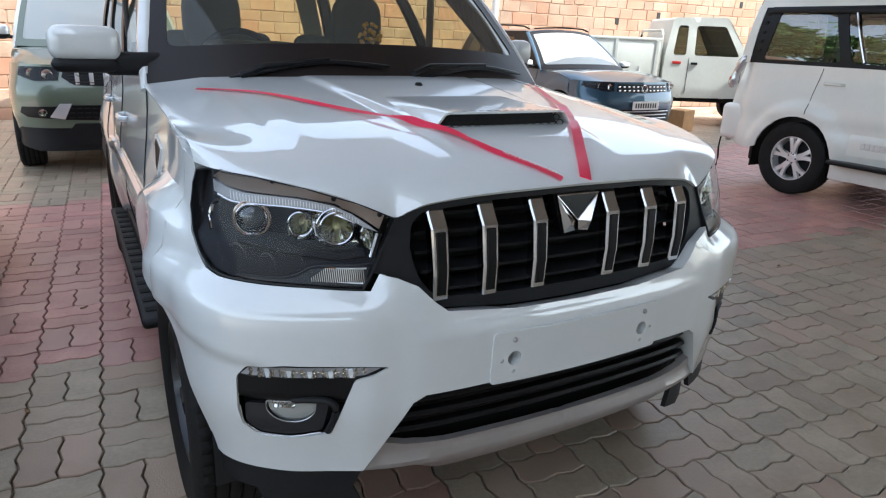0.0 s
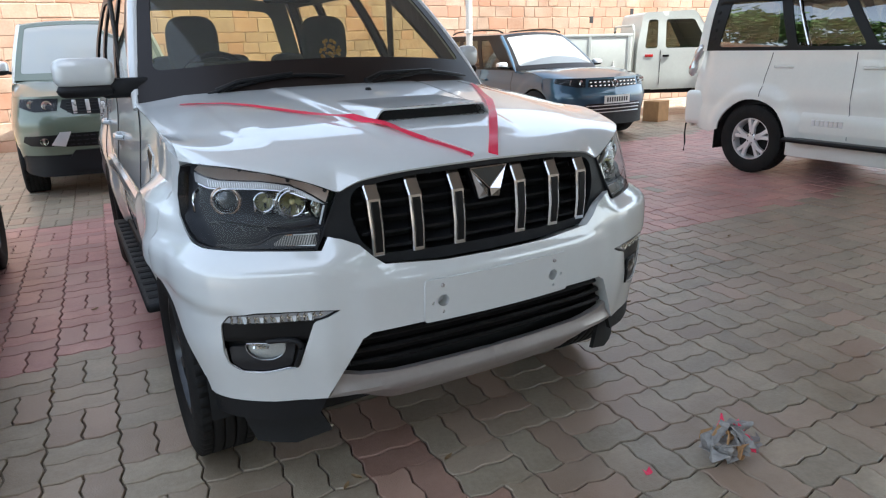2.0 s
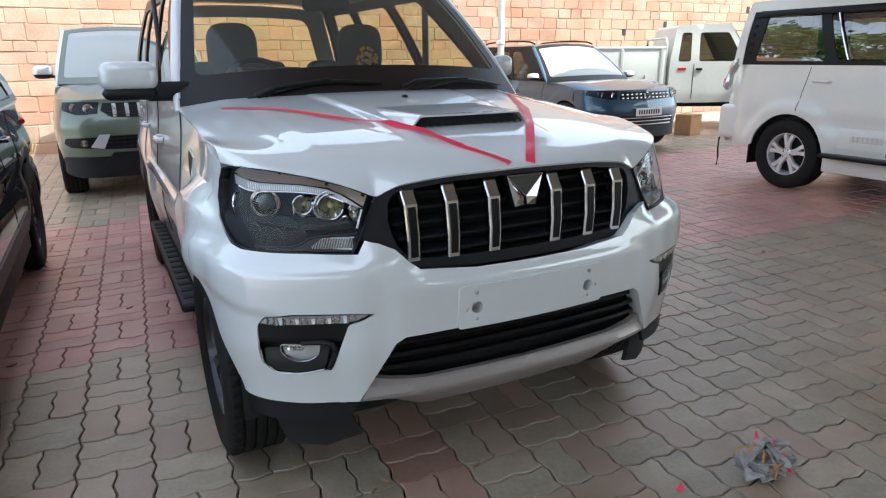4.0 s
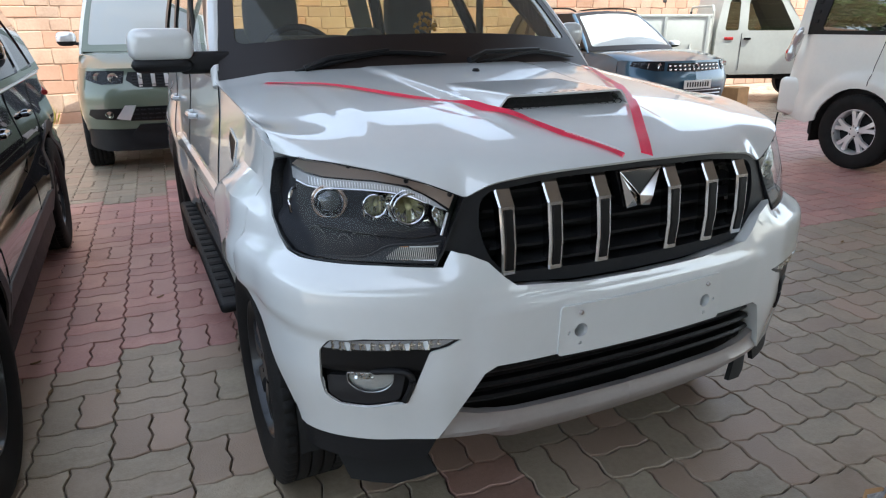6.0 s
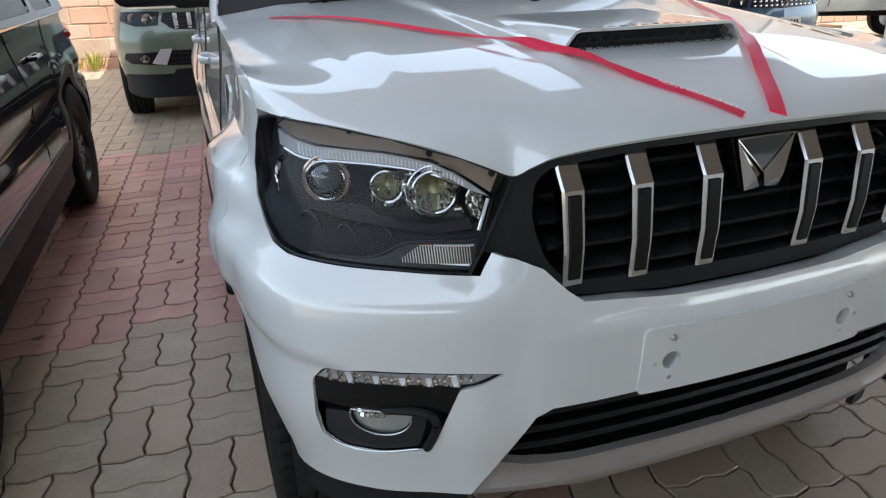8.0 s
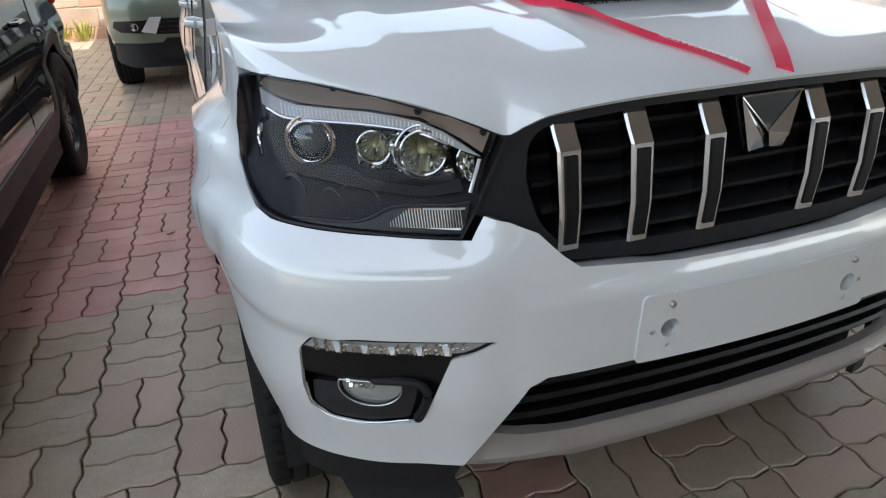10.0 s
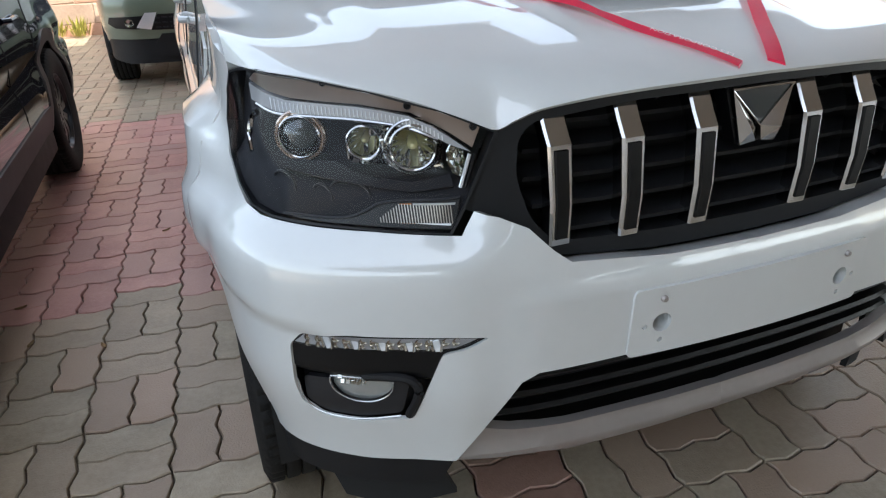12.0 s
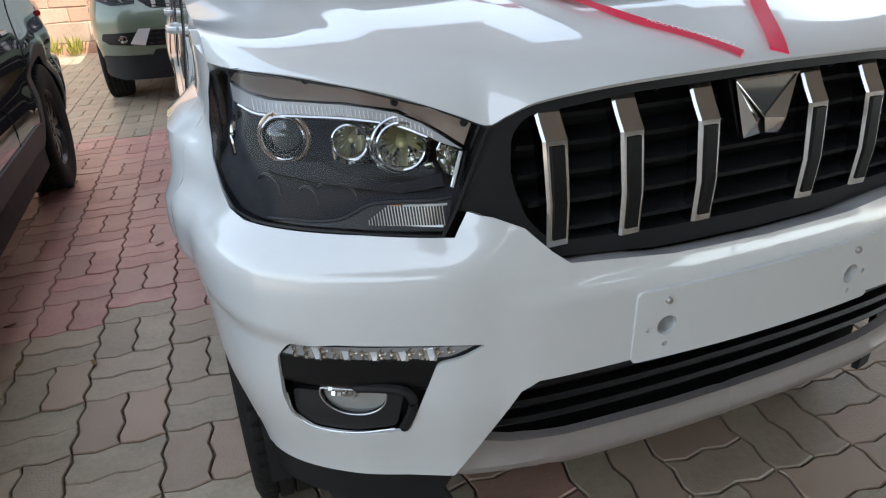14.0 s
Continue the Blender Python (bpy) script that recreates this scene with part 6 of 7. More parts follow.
for z in (0.885, 0.912, 0.940, 0.968):
    bm = bmesh.new()
    for sx in (1, -1):
        tube(bm, [Vector((sx * p.x, p.y, p.z)) for p in [on.at(on.s_x(x, z), z, -0.009) for x in span(0.001, 0.37, 6)]], 0.006, 6)
    part("grille_slat", bm, SURROUND, olive)
nose_skin(olive, on, on.xz((0.43, 1.015), (0.60, 1.02), (0.76, 1.015), (0.78, 0.94), (0.65, 0.89), (0.46, 0.90)), LAMPDARK, "lamp_housing", inset=-0.004, flange=0.0)
nose_skin(olive, on, on.xz((0.43, 1.015), (0.60, 1.02), (0.76, 1.015), (0.78, 0.94), (0.65, 0.89), (0.46, 0.90)), LENS, "head_lamp", inset=-0.016, flange=0.012)
for sx in (1, -1):
    for x, z, r in ((0.54, 0.955, 0.045), (0.67, 0.965, 0.040)):
        p = on.at(on.s_x(x, z), z, -0.010)
        bm = bmesh.new()
        lathe(bm, [(r, -0.006), (r * 0.9, -0.002), (r * 0.5, 0.006), (0.0001, 0.006)], 20, "y", centre=(sx * p.x, p.y, p.z))
        part("reflector_bowl", bm, REFLECTOR, olive)
    bm = bmesh.new()
    q = on.at(on.s_x(0.62, 0.605), 0.605, 0)
    lathe(bm, [(0.036, -0.022), (0.030, -0.014), (0.015, -0.012), (0.0001, -0.012)], 20, "y", centre=(sx * q.x, q.y, q.z))
    part("fog_lamp", bm, REFLECTOR, olive)
nose_skin(olive, on, on.xz((0.48, 0.665), (0.78, 0.655), (0.80, 0.60), (0.74, 0.56), (0.54, 0.55)), GRILLEBLACK, "fog_housing", inset=-0.005)
nose_skin(olive, on, on.xz((0.37, 0.69), (0.47, 0.69), (0.56, 0.565), (0.44, 0.545)), ALLOY, "bumper_blade", inset=-0.014, label="silver angled bumper blade")
nose_skin(olive, on, on.xz((0.0, 0.675), (0.37, 0.675), (0.44, 0.54), (0.0, 0.53)), GRILLEBLACK, "lower_inlet", inset=-0.006, both=False)
for r in range(3):
    for k in range(6):
        x, z = 0.05 + 0.065 * k, 0.56 + 0.042 * r
        for sx in (1, -1):
            bm = bmesh.new()
            p = on.at(on.s_x(x, z), z, -0.012)
            box(bm, sx * p.x - 0.024, sx * p.x + 0.024, p.y, p.y + 0.01, z - 0.006, z + 0.006, 0.002, 1)
            part("inlet_bar", bm, SURROUND, olive)
nose_skin(olive, on, on.xz((0.0, 0.50), (0.36, 0.50), (0.44, 0.40), (0.40, 0.30), (0.0, 0.30)), PLASTIC, "bash_plate", inset=-0.02, both=False, label="black lower bumper insert")

# blue-grey crossover
blue = thing("blue_crossover", "dark blue-grey crossover with a chrome-dotted grille", "car", pose(6.02, 5.72, 0, 0, 0, 0))
US = dict(width=0.90, tumble=0.07, flare=0.012, belt=1.02, cowl_z=1.05, roof=1.60, roof_half=0.62, axles=(0.80, 3.40), arch=0.40, length=4.0, sill=0.38, cowl=(1.10, 1.35), roof_front=1.95, roof_rear=3.75,
          nose_z=0.93, panes=[(1.65, 2.30, 0.30, 0.02), (2.40, 3.10, 0.02, 0.02), (3.2, 3.7, 0.02, 0.15)], flat=0.07, seams=[(1.40, 0.42, 1.44, 1.0), (2.35, 0.42, 2.37, 1.0)])
un, *_ = plain_suv(blue, US, BLUEGREY, TINTED, PALEGLASS, GRILLEBLACK, alloy=ALLOY, lip=0.44)
sleek_mirror(blue, 0.835, 1.52, 1.10, ALLOY, 0.17, 0.115, 0.07)
OUT_Y[0] = 2.0
nose_skin(blue, un, un.xz((0.0, 0.90), (0.45, 0.90), (0.48, 0.80), (0.0, 0.78)), GRILLEBLACK, "grille_panel", inset=-0.006, both=False)
for r in range(2):
    for k in range(12):
        x, z = -0.43 + 0.078 * k, 0.815 + 0.05 * r
        p = un.at(un.s_x(abs(x), z), z, -0.014)
        bm = bmesh.new()
        box(bm, x - 0.020, x + 0.020, p.y, p.y + 0.012, z - 0.012, z + 0.012, 0.005, 2)
        part("grille_stud", bm, CHROME, blue)
bm = bmesh.new()
lathe(bm, [(0.050, -0.012), (0.056, -0.004), (0.050, 0.004), (0.040, -0.002)], 24, "y", centre=(0, un.at(0, 0.84).y - 0.012, 0.84), closed=True)
part("badge", bm, CHROME, blue, "plain chrome ring")
nose_skin(blue, un, un.xz((0.50, 0.92), (0.66, 0.93), (0.82, 0.92), (0.84, 0.86), (0.64, 0.80), (0.52, 0.80)), LAMPDARK, "lamp_housing", inset=-0.004, flange=0)
nose_skin(blue, un, un.xz((0.50, 0.92), (0.66, 0.93), (0.82, 0.92), (0.84, 0.86), (0.64, 0.80), (0.52, 0.80)), LENS, "head_lamp", inset=-0.016, flange=0.01)
for sx in (1, -1):
    for x in (0.58, 0.70):
        p = un.at(un.s_x(x, 0.865), 0.865, -0.010)
        bm = bmesh.new()
        lathe(bm, [(0.038, -0.006), (0.030, 0.0), (0.0001, 0.004)], 16, "y", centre=(sx * p.x, p.y, p.z))
        part("reflector_bowl", bm, REFLECTOR, blue)
nose_skin(blue, un, un.xz((0.0, 0.56), (0.50, 0.56), (0.62, 0.47), (0.60, 0.40), (0.0, 0.38)), GRILLEBLACK, "lower_inlet", inset=-0.006, both=False)
for z in (0.43, 0.48, 0.53):
    bm = bmesh.new()
    for sx in (1, -1):
        tube(bm, [Vector((sx * p.x, p.y, p.z)) for p in [un.at(un.s_x(x, z), z, -0.012) for x in span(0.001, 0.52, 6)]], 0.008, 6)
    part("inlet_slat", bm, ALLOY, blue)
plate_bars(blue, pose(0, un.at(0, 0.62).y - 0.03, 0.615), 0.50, 0.115, 9)
bm = bmesh.new()
for sx in (1, -1):
    bm = bmesh.new()
    tube(bm, [(sx * 0.60, y, 1.60 + 0.055 * math.sin(math.pi * min(1, max(0, (y - 2.05) / 1.6))) ** 0.3) for y in span(2.05, 3.65, 12)], 0.014, 6)
    part("roof_rail", bm, GRILLEBLACK, blue)

# second white SUV, seen from behind and the side
second = thing("white_suv", "older white SUV with silver five-spoke wheels, tail towards the yard", "car", pose(6.27, -0.46, 0))
WS = dict(sill_mat=CREAM, rear_top=0.85, pane_top=0.80, broad=1.45, width=0.88, tumble=0.05, flare=0.035, belt=1.30, cowl_z=1.30, roof=1.985, roof_half=0.70, axles=(0.78, 3.46), arch=0.43, length=4.40, sill=0.44, cowl=(1.16, 1.40), roof_front=2.0, roof_rear=4.22, nose_z=1.08,
          panes=[(1.62, 2.26, 0.22, 0.02), (2.36, 3.06, 0.02, 0.02), (3.16, 4.02, 0.02, 0.10)], seams=[(1.36, 0.46, 1.40, 1.28), (2.42, 0.46, 2.46, 1.28), (3.385, 0.83, 3.375, 1.02), (3.375, 1.02, 3.325, 1.28)], handles=(2.28, 3.18))
wn, wside, _ = plain_suv(second, WS, CREAM, MIRRORED, MIRRORED, GRILLEBLACK, alloy=ALLOY, lip=0.45)
for sx in (1, -1):
    lampnode = new("tail_lamp")
    lampnode.parent = second
    # one tall clear unit with a waist, a chrome edge and a small red reflector
    for name, mat, grow, rows in (("lamp_bulge", LAMPSILVER, 1.0, ((1.370, 0.012, 4.225), (1.345, 0.036, 4.240), (1.290, 0.050, 4.275), (1.235, 0.046, 4.300), (1.195, 0.034, 4.315), (1.160, 0.042, 4.330), (1.105, 0.054, 4.345), (1.050, 0.046, 4.350), (1.015, 0.016, 4.345))),
                                  ("chrome_edge", CHROME, 0.55, ((1.365, 0.018, 4.265), (1.290, 0.034, 4.315), (1.195, 0.026, 4.350), (1.105, 0.036, 4.385), (1.020, 0.018, 4.375)))):
        bm = bmesh.new()
        tube(bm, spline([(sx * 0.815, y, z) for z, r, y in rows], 4), [float(np.interp(k / 4, range(len(rows)), [r for _, r, _ in rows])) * grow for k in range(4 * (len(rows) - 1) + 1)], 16, up=(0, 1, 0))
        part(name, bm, mat, lampnode, "clear silvery tail lamp" if name == "lamp_bulge" else "")
    bm = bmesh.new()
    bmesh.ops.create_uvsphere(bm, u_segments=14, v_segments=8, radius=1.0, matrix=Matrix.Translation((sx * 0.850, 4.352, 1.115)) @ Matrix.Diagonal((0.020, 0.024, 0.030, 1)))
    part("red_reflector", bm, TAILRED, lampnode)
    bm = bmesh.new()
    sheet(bm, lambda y, z: Vector((sx * (flank_x(WS, y, z) + 0.010 - 0.008 * smoothstep(0.66, 0.70, z)), y, z)), span(1.36, 2.90, 14), [0.50, 0.515, 0.60, 0.66, 0.68, 0.70], 0.008)
    mould = part("door_moulding", bm, CREAM, second)
    for k in range(7):
        bm = bmesh.new()
        y = 2.76 - 0.046 * k
        box(bm, *sorted((sx * (flank_x(WS, y, 0.60) + 0.008), sx * (flank_x(WS, y, 0.60) + 0.018))), y - 0.019, y + 0.019, 0.575, 0.635, 0.004, 1)
        part("badge_bar", bm, ALLOY, mould, "plain silver bar")
    bm = bmesh.new()
    box(bm, *sorted((sx * 0.85, sx * 1.00)), 1.22, 3.02, 0.40, 0.44, 0.016, 3)
    part("running_board", bm, GRILLEBLACK, second)
    bm = bmesh.new()
    box(bm, *sorted((sx * 0.72, sx * 0.90)), 3.90, 3.915, 0.22, 0.52, 0.004, 1)
    part("mud_flap", bm, RUBBER, second)
    bm = bmesh.new()
    tube(bm, [Vector((sx * (wside(2.93, v)[1] + 0.008), wside(2.93, v)[0], wside(2.93, v)[2])) for v in span(0.08, 0.86, 6)], 0.012, 6)
    part("pillar_trim", bm, CHROME, second)
    bm = bmesh.new()
    sheet(bm, lambda u, v: Vector((sx * (wside(u, v)[1] + 0.008), wside(u, v)[0], wside(u, v)[2])), [4.17, 4.19, 4.26, 4.285], span(0.0, 0.9, 8), 0.010)
    part("rear_pillar", bm, CREAM, second)
    bm = bmesh.new()
    sheet(bm, lambda u, v: Vector((sx * (wside(u, v)[1] + 0.016 + 0.012 * math.sin(math.pi * (v - 0.76) / 0.11)), wside(u, v)[0], wside(u, v)[2])), span(1.75, 4.06, 20), span(0.765, 0.865, 4), 0.004)
    part("wind_deflector", bm, GRILLEBLACK, second)
    bm = bmesh.new()
    sheet(bm, lambda u, v: Vector((sx * (wside(u, v)[1] + 0.010), wside(u, v)[0], wside(u, v)[2])), span(1.42, 4.26, 24), [0.86, 0.875, 1.0, 1.03], 0.012)
    part("roof_edge", bm, CREAM, second)
    bm = bmesh.new()
    tube(bm, [(sx * 0.62, 2.15, 1.95), (sx * 0.62, 2.22, 2.02), (sx * 0.62, 2.9, 2.03), (sx * 0.62, 3.66, 2.02), (sx * 0.62, 3.80, 2.01)], 0.017, 6)
    part("roof_rail", bm, GRILLEBLACK, second)
    for k in range(5):
        v = 0.2 + 0.14 * k
        y, x, z = wside(4.10, v)
        bm = bmesh.new()
        box(bm, *sorted((sx * (x - 0.01), sx * (x + 0.008))), y - 0.025, y + 0.025, z - 0.018, z + 0.018, 0.004, 1)
        part("vent_slot", bm, FLATBLACK, second)
bm = bmesh.new()
tube(bm, [(-0.80, 4.40, 0.46), (-0.80, 4.41, 0.34), (-0.795, 4.40, 0.22), (-0.80, 4.405, 0.12)], 0.010, 6)
part("strap", bm, RUBBER, second, "black strap hanging from the bumper")

# white pickup by the wall
truck = thing("pickup_truck", "white pickup truck with a steel cargo bed by the wall", "truck", pose(9.36 - 0.400, 7.85 + 0.693, 0, 0, 0, -30))
bm = bmesh.new()
cab = rounded([(0.0, 0.52), (0.02, 1.30), (0.12, 1.93), (1.10, 1.96), (1.55, 1.28), (2.65, 1.16), (2.72, 0.55)], 0.08, 4)
win = rounded([(0.55, 1.28), (0.55, 1.80), (1.08, 1.80), (1.38, 1.28)], 0.05, 3)
win2 = rounded([(0.16, 1.28), (0.22, 1.80), (0.40, 1.80), (0.40, 1.28)], 0.05, 3)
OUT_Y[0] = 0.0
for sy in (-1, 1):
    bm = bmesh.new()
    skin(bm, cab, lambda x, z: Vector((x, sy * (0.80 - 0.06 * smoothstep(1.2, 1.9, z) - 0.02 * smoothstep(0.7, 0.5, z)), z)), 0.08, [win, win2], 0.02)
    part("cab_side", bm, TRUCKWHITE, truck)
    for w in (win, win2):
        bm = bmesh.new()
        skin(bm, w, lambda x, z: Vector((x, sy * (0.79 - 0.06 * smoothstep(1.2, 1.9, z)), z)), 0.1, flange=0)
        part("side_window", bm, TINTED, truck).visible_shadow = False
    for x in (0.46, 1.44):
        bm = bmesh.new()
        tube(bm, [(x, sy * (0.802 - 0.06 * smoothstep(1.2, 1.9, z) - 0.02 * smoothstep(0.7, 0.5, z)), z) for z in span(0.60, 1.24, 8)], 0.005, 6)
        part("door_gap", bm, FLATBLACK, truck)
    bm = bmesh.new()
    box(bm, 0.50, 0.62, *sorted((sy * 0.80, sy * 0.825)), 1.12, 1.16, 0.008, 2)
    part("door_handle", bm, GRILLEBLACK, truck)
    bm = bmesh.new()
    box(bm, 0.16, 0.32, *sorted((sy * 0.80, sy * 0.812)), 1.12, 1.17, 0.006, 2)
    part("marker_lamp", bm, TAILRED, truck)
bm = bmesh.new()
for a, b in zip(cab, cab[1:] + cab[:1]):
    if min(a[1], b[1]) < 0.58:
        continue
    q = [bm.verts.new((p[0], s * (0.80 - 0.06 * smoothstep(1.2, 1.9, p[1])), p[1])) for p, s in ((a, -1), (a, 1), (b, 1), (b, -1))]
    bm.faces.new(q)
bmesh.ops.remove_doubles(bm, verts=bm.verts, dist=0.001)
part("cab_shell", bm, TRUCKWHITE, truck)
bm = bmesh.new()
box(bm, -2.50, 2.55, -0.42, 0.42, 0.42, 0.56, 0.03)
part("chassis", bm, FLATBLACK, truck)
for y0, y1 in ((-0.86, -0.82), (0.82, 0.86)):
    bm = bmesh.new()
    box(bm, -2.50, -0.10, y0, y1, 0.66, 1.53, 0.012, 2)
    box(bm, -2.50, -0.10, y0 - 0.012, y1 + 0.012, 1.51, 1.56, 0.008, 2)
    for x in (-2.46, -1.70, -0.90, -0.16):
        box(bm, x - 0.03, x + 0.03, y0 - 0.014, y1 + 0.014, 0.66, 1.52, 0.006, 1)
    bed = part("bed_side", bm, TRUCKWHITE, truck)
    for x in (-0.45, -2.2):
        bm = bmesh.new()
        box(bm, x - 0.03, x + 0.03, y0 - 0.03, y0, 0.94, 0.97, 0.004, 1)
        box(bm, x - 0.008, x + 0.008, y0 - 0.03, y0, 0.90, 1.06, 0.003, 1)
        part("latch", bm, STEEL, bed)
for x in (-2.48, -0.12):
    bm = bmesh.new()
    box(bm, x - 0.02, x + 0.02, -0.82, 0.82, 0.80, 1.53, 0.01)
    part("bed_end", bm, TRUCKWHITE, truck)
bm = bmesh.new()
box(bm, -2.48, -0.12, -0.83, 0.83, 0.74, 0.79, 0.01)
part("bed_floor", bm, SURROUND, truck)
bm = bmesh.new()
for y in (-0.72, 0.72):
    tube(bm, [(-0.05, y, 0.8), (-0.05, y, 1.62), (-0.05, y * 0.9, 1.70)], 0.022, 8)
tube(bm, [(-0.05, -0.65, 1.70), (-0.05, 0.65, 1.70)], 0.022, 8)
part("head_board", bm, TRUCKWHITE, truck)
for x in (-1.75, 2.05):
    for sy in (-1, 1):
        node = new("wheel")
        node.parent = truck
        node.location = (x, sy * 0.70, 0.345)
        bm = bmesh.new()
        lathe(bm, [(0.20, -0.09), (0.30, -0.10), (0.34, -0.085), (0.345, 0), (0.34, 0.085), (0.30, 0.10), (0.20, 0.09)], 32, "y", closed=True)
        part("tyre", bm, RUBBER, node)
        bm = bmesh.new()
        lathe(bm, [(0.20, -0.08), (0.17, -0.03), (0.06, -0.05), (0.0001, -0.06)], 24, "y") if sy < 0 else lathe(bm, [(0.20, 0.08), (0.17, 0.03), (0.06, 0.05), (0.0001, 0.06)], 24, "y")
        part("rim", bm, ALLOY, node)
OUT_Y[0] = 2.2

# ---- the yard ----
ground = thing("ground", "dark sandy ground under and round the paving", "ground", kind="structure")
bm = bmesh.new()
sheet(bm, lambda x, y: Vector((x, y, -0.022)), [-400, -60, -20, 0, 20, 60, 400], [-400, -60, -20, 0, 20, 60, 400])
part("ground_sheet", bm, SAND, ground, smooth=0)

# unseen shed roof over the parked cars, on a post, laid out for its shade
roof = thing("shed_roof", "unseen milky corrugated sheet roof on steel purlins over the cars, extended for shade", "roof", kind="structure")
bm = bmesh.new()
sheet(bm, lambda x, y: Vector((x, y, 5.20 + 0.02 * math.sin(x * 2 * math.pi / 0.25))), span(-1.3, 3.0, 69), [-17.0, 0.0, 7.1], 0.004)
part("roof_sheet", bm, ROOFMAT, roof)
bm = bmesh.new()
sheet(bm, lambda x, y: Vector((x, y, 5.20 + 0.02 * math.sin(x * 2 * math.pi / 0.25))), span(3.0, 15, 192), [-17.0, 0.0, 5.2], 0.004)
part("roof_sheet", bm, ROOFMAT, roof)
# western sheet, added out of view to darken the lamp covers' reflections
bm = bmesh.new()
sheet(bm, lambda x, y: Vector((x, y, 5.20 + 0.02 * math.sin(x * 2 * math.pi / 0.25))), span(-9.3, -1.3, 128), [-17.0, -10.0, -4.5], 0.004)
part("roof_sheet", bm, ROOFMAT, roof)
for y, x1 in ((-16.9, 15), (-12.8, 15), (-9.0, 15), (-5.9, 15), (-2.4, 15), (1.1, 15), (5.1, 15), (7.0, 3)):
    bm = bmesh.new()
    box(bm, -9.3 if y < -5 else -1.3, x1, y - 0.04, y + 0.04, 5.05, 5.17, 0.006, 1)
    part("purlin", bm, STEEL, roof)
for x, y in ((-9.2, -16.9), (-9.2, -5.9), (14.8, -16.9), (14.8, 5.1), (5.03, 8.2)):
    post = thing("post", "white painted round steel post standing on the paving", "post", pose(x, y, 0), group="yard posts")
    bm = bmesh.new()
    lathe(bm, [(0.055, 0.0), (0.055, 5.07)], 20, "z")
    part("shaft", bm, STEEL, post)
    bm = bmesh.new()
    lathe(bm, [(0.056, 1.60), (0.066, 1.61), (0.066, 1.66), (0.056, 1.67)], 20, "z", closed=True)
    box(bm, -0.09, -0.05, -0.02, 0.02, 1.61, 1.66, 0.005, 1)
    part("clamp", bm, STEEL, post)
    bm = bmesh.new()
    box(bm, -0.11, 0.11, -0.11, 0.11, 0.0, 0.012, 0.002, 1)
    part("base_plate", bm, STEEL, post)

# cardboard box beside the crossover
carton = thing("cardboard_box", "brown cardboard box standing on the paving", "box", pose(8.40, 7.12, 0, 0, 0, 12))
bm = bmesh.new()
box(bm, -0.18, 0.18, -0.16, 0.16, 0.0, 0.36, 0.006, 1)
part("carton", bm, CARDBOARD, carton)
for sx in (-1, 1):
    bm = bmesh.new()
    box(bm, -0.175, 0.175, *sorted((0.002, sx * 0.16)), 0.361, 0.366, 0.001, 1)
    part("flap", bm, CARDBOARD, carton)

# crumpled newspaper, a scrap of ribbon and dry leaves on the paving
rnd = random.Random(11)
trash = thing("crumpled_newspaper", "crumpled ball of printed newspaper on the paving", "litter", pose(0.745, -0.36, 0))
for k in range(7):
    bm = bmesh.new()
    a0 = rnd.uniform(0, 6.28)
    sheet(bm, lambda u, v: Vector((0.055 * u + 0.02 * math.sin(5 * v + k), 0.05 * v + 0.02 * math.cos(4 * u + 2 * k), 0.055 + 0.035 * math.sin(3 * u * (1 + 0.2 * k) + k) * math.cos(2.5 * v + k))), span(-1, 1, 7), span(-1, 1, 7), 0.0015)
    for v in bm.verts:
        v.co += Vector((rnd.uniform(-1, 1), rnd.uniform(-1, 1), rnd.uniform(-1, 1))) * 0.006
    bmesh.ops.transform(bm, matrix=Matrix.Translation((rnd.uniform(-0.05, 0.05), rnd.uniform(-0.03, 0.03), 0.05)) @ Euler((rnd.uniform(-1.2, 1.2), rnd.uniform(-1.2, 1.2), a0)).to_matrix().to_4x4() @ Matrix.Translation((0, 0, -0.055)), verts=bm.verts)
    low = min(v.co.z for v in bm.verts)
    for v in bm.verts:
        v.co.z += max(0.002 - low, 0) if k else 0.002 - low
    part("sheet", bm, RIBBON if k == 5 else (CARDBOARD if k == 3 else PAPER), trash, smooth=0)
scrap = thing("ribbon_scrap", "small torn scrap of red ribbon on the paving", "litter", pose(0.426, -0.281, 0.0))
bm = bmesh.new()
sheet(bm, lambda u, v: Vector((0.016 * u, 0.010 * v + 0.004 * u * u, 0.004 + 0.006 * abs(u) * (1 + v))), span(-1, 1, 6), span(-1, 1, 3), 0.0008)
part("scrap", bm, RIBBON, scrap)
for x, y, a in ((-1.70, 1.93, 0.3), (-1.62, 1.62, 1.2), (-1.37, 1.50, 2.0), (-0.50, 0.20, 0.8), (-0.45, 0.23, 2.2), (-0.12, 0.16, 0.4), (2.2, 1.2, 1.0), (3.1, 1.45, 0.2), (1.5, 0.9, 2.7), (-1.15, 2.5, 0.5), (2.6, 2.4, 1.9)):
    leaf = thing("dry_leaf", "small curled dry leaf on the paving", "leaf", pose(x, y, 0.001, 0, 0, math.degrees(a)), group="dry leaves")
    bm = bmesh.new()
    sheet(bm, lambda u, v: Vector((0.022 * u, 0.008 * v * (1 - u * u) , 0.003 + 0.006 * v * v + 0.004 * u * u)), span(-0.98, 0.98, 7), span(-1, 1, 4), 0.0006)
    part("blade", bm, DRYLEAF, leaf)

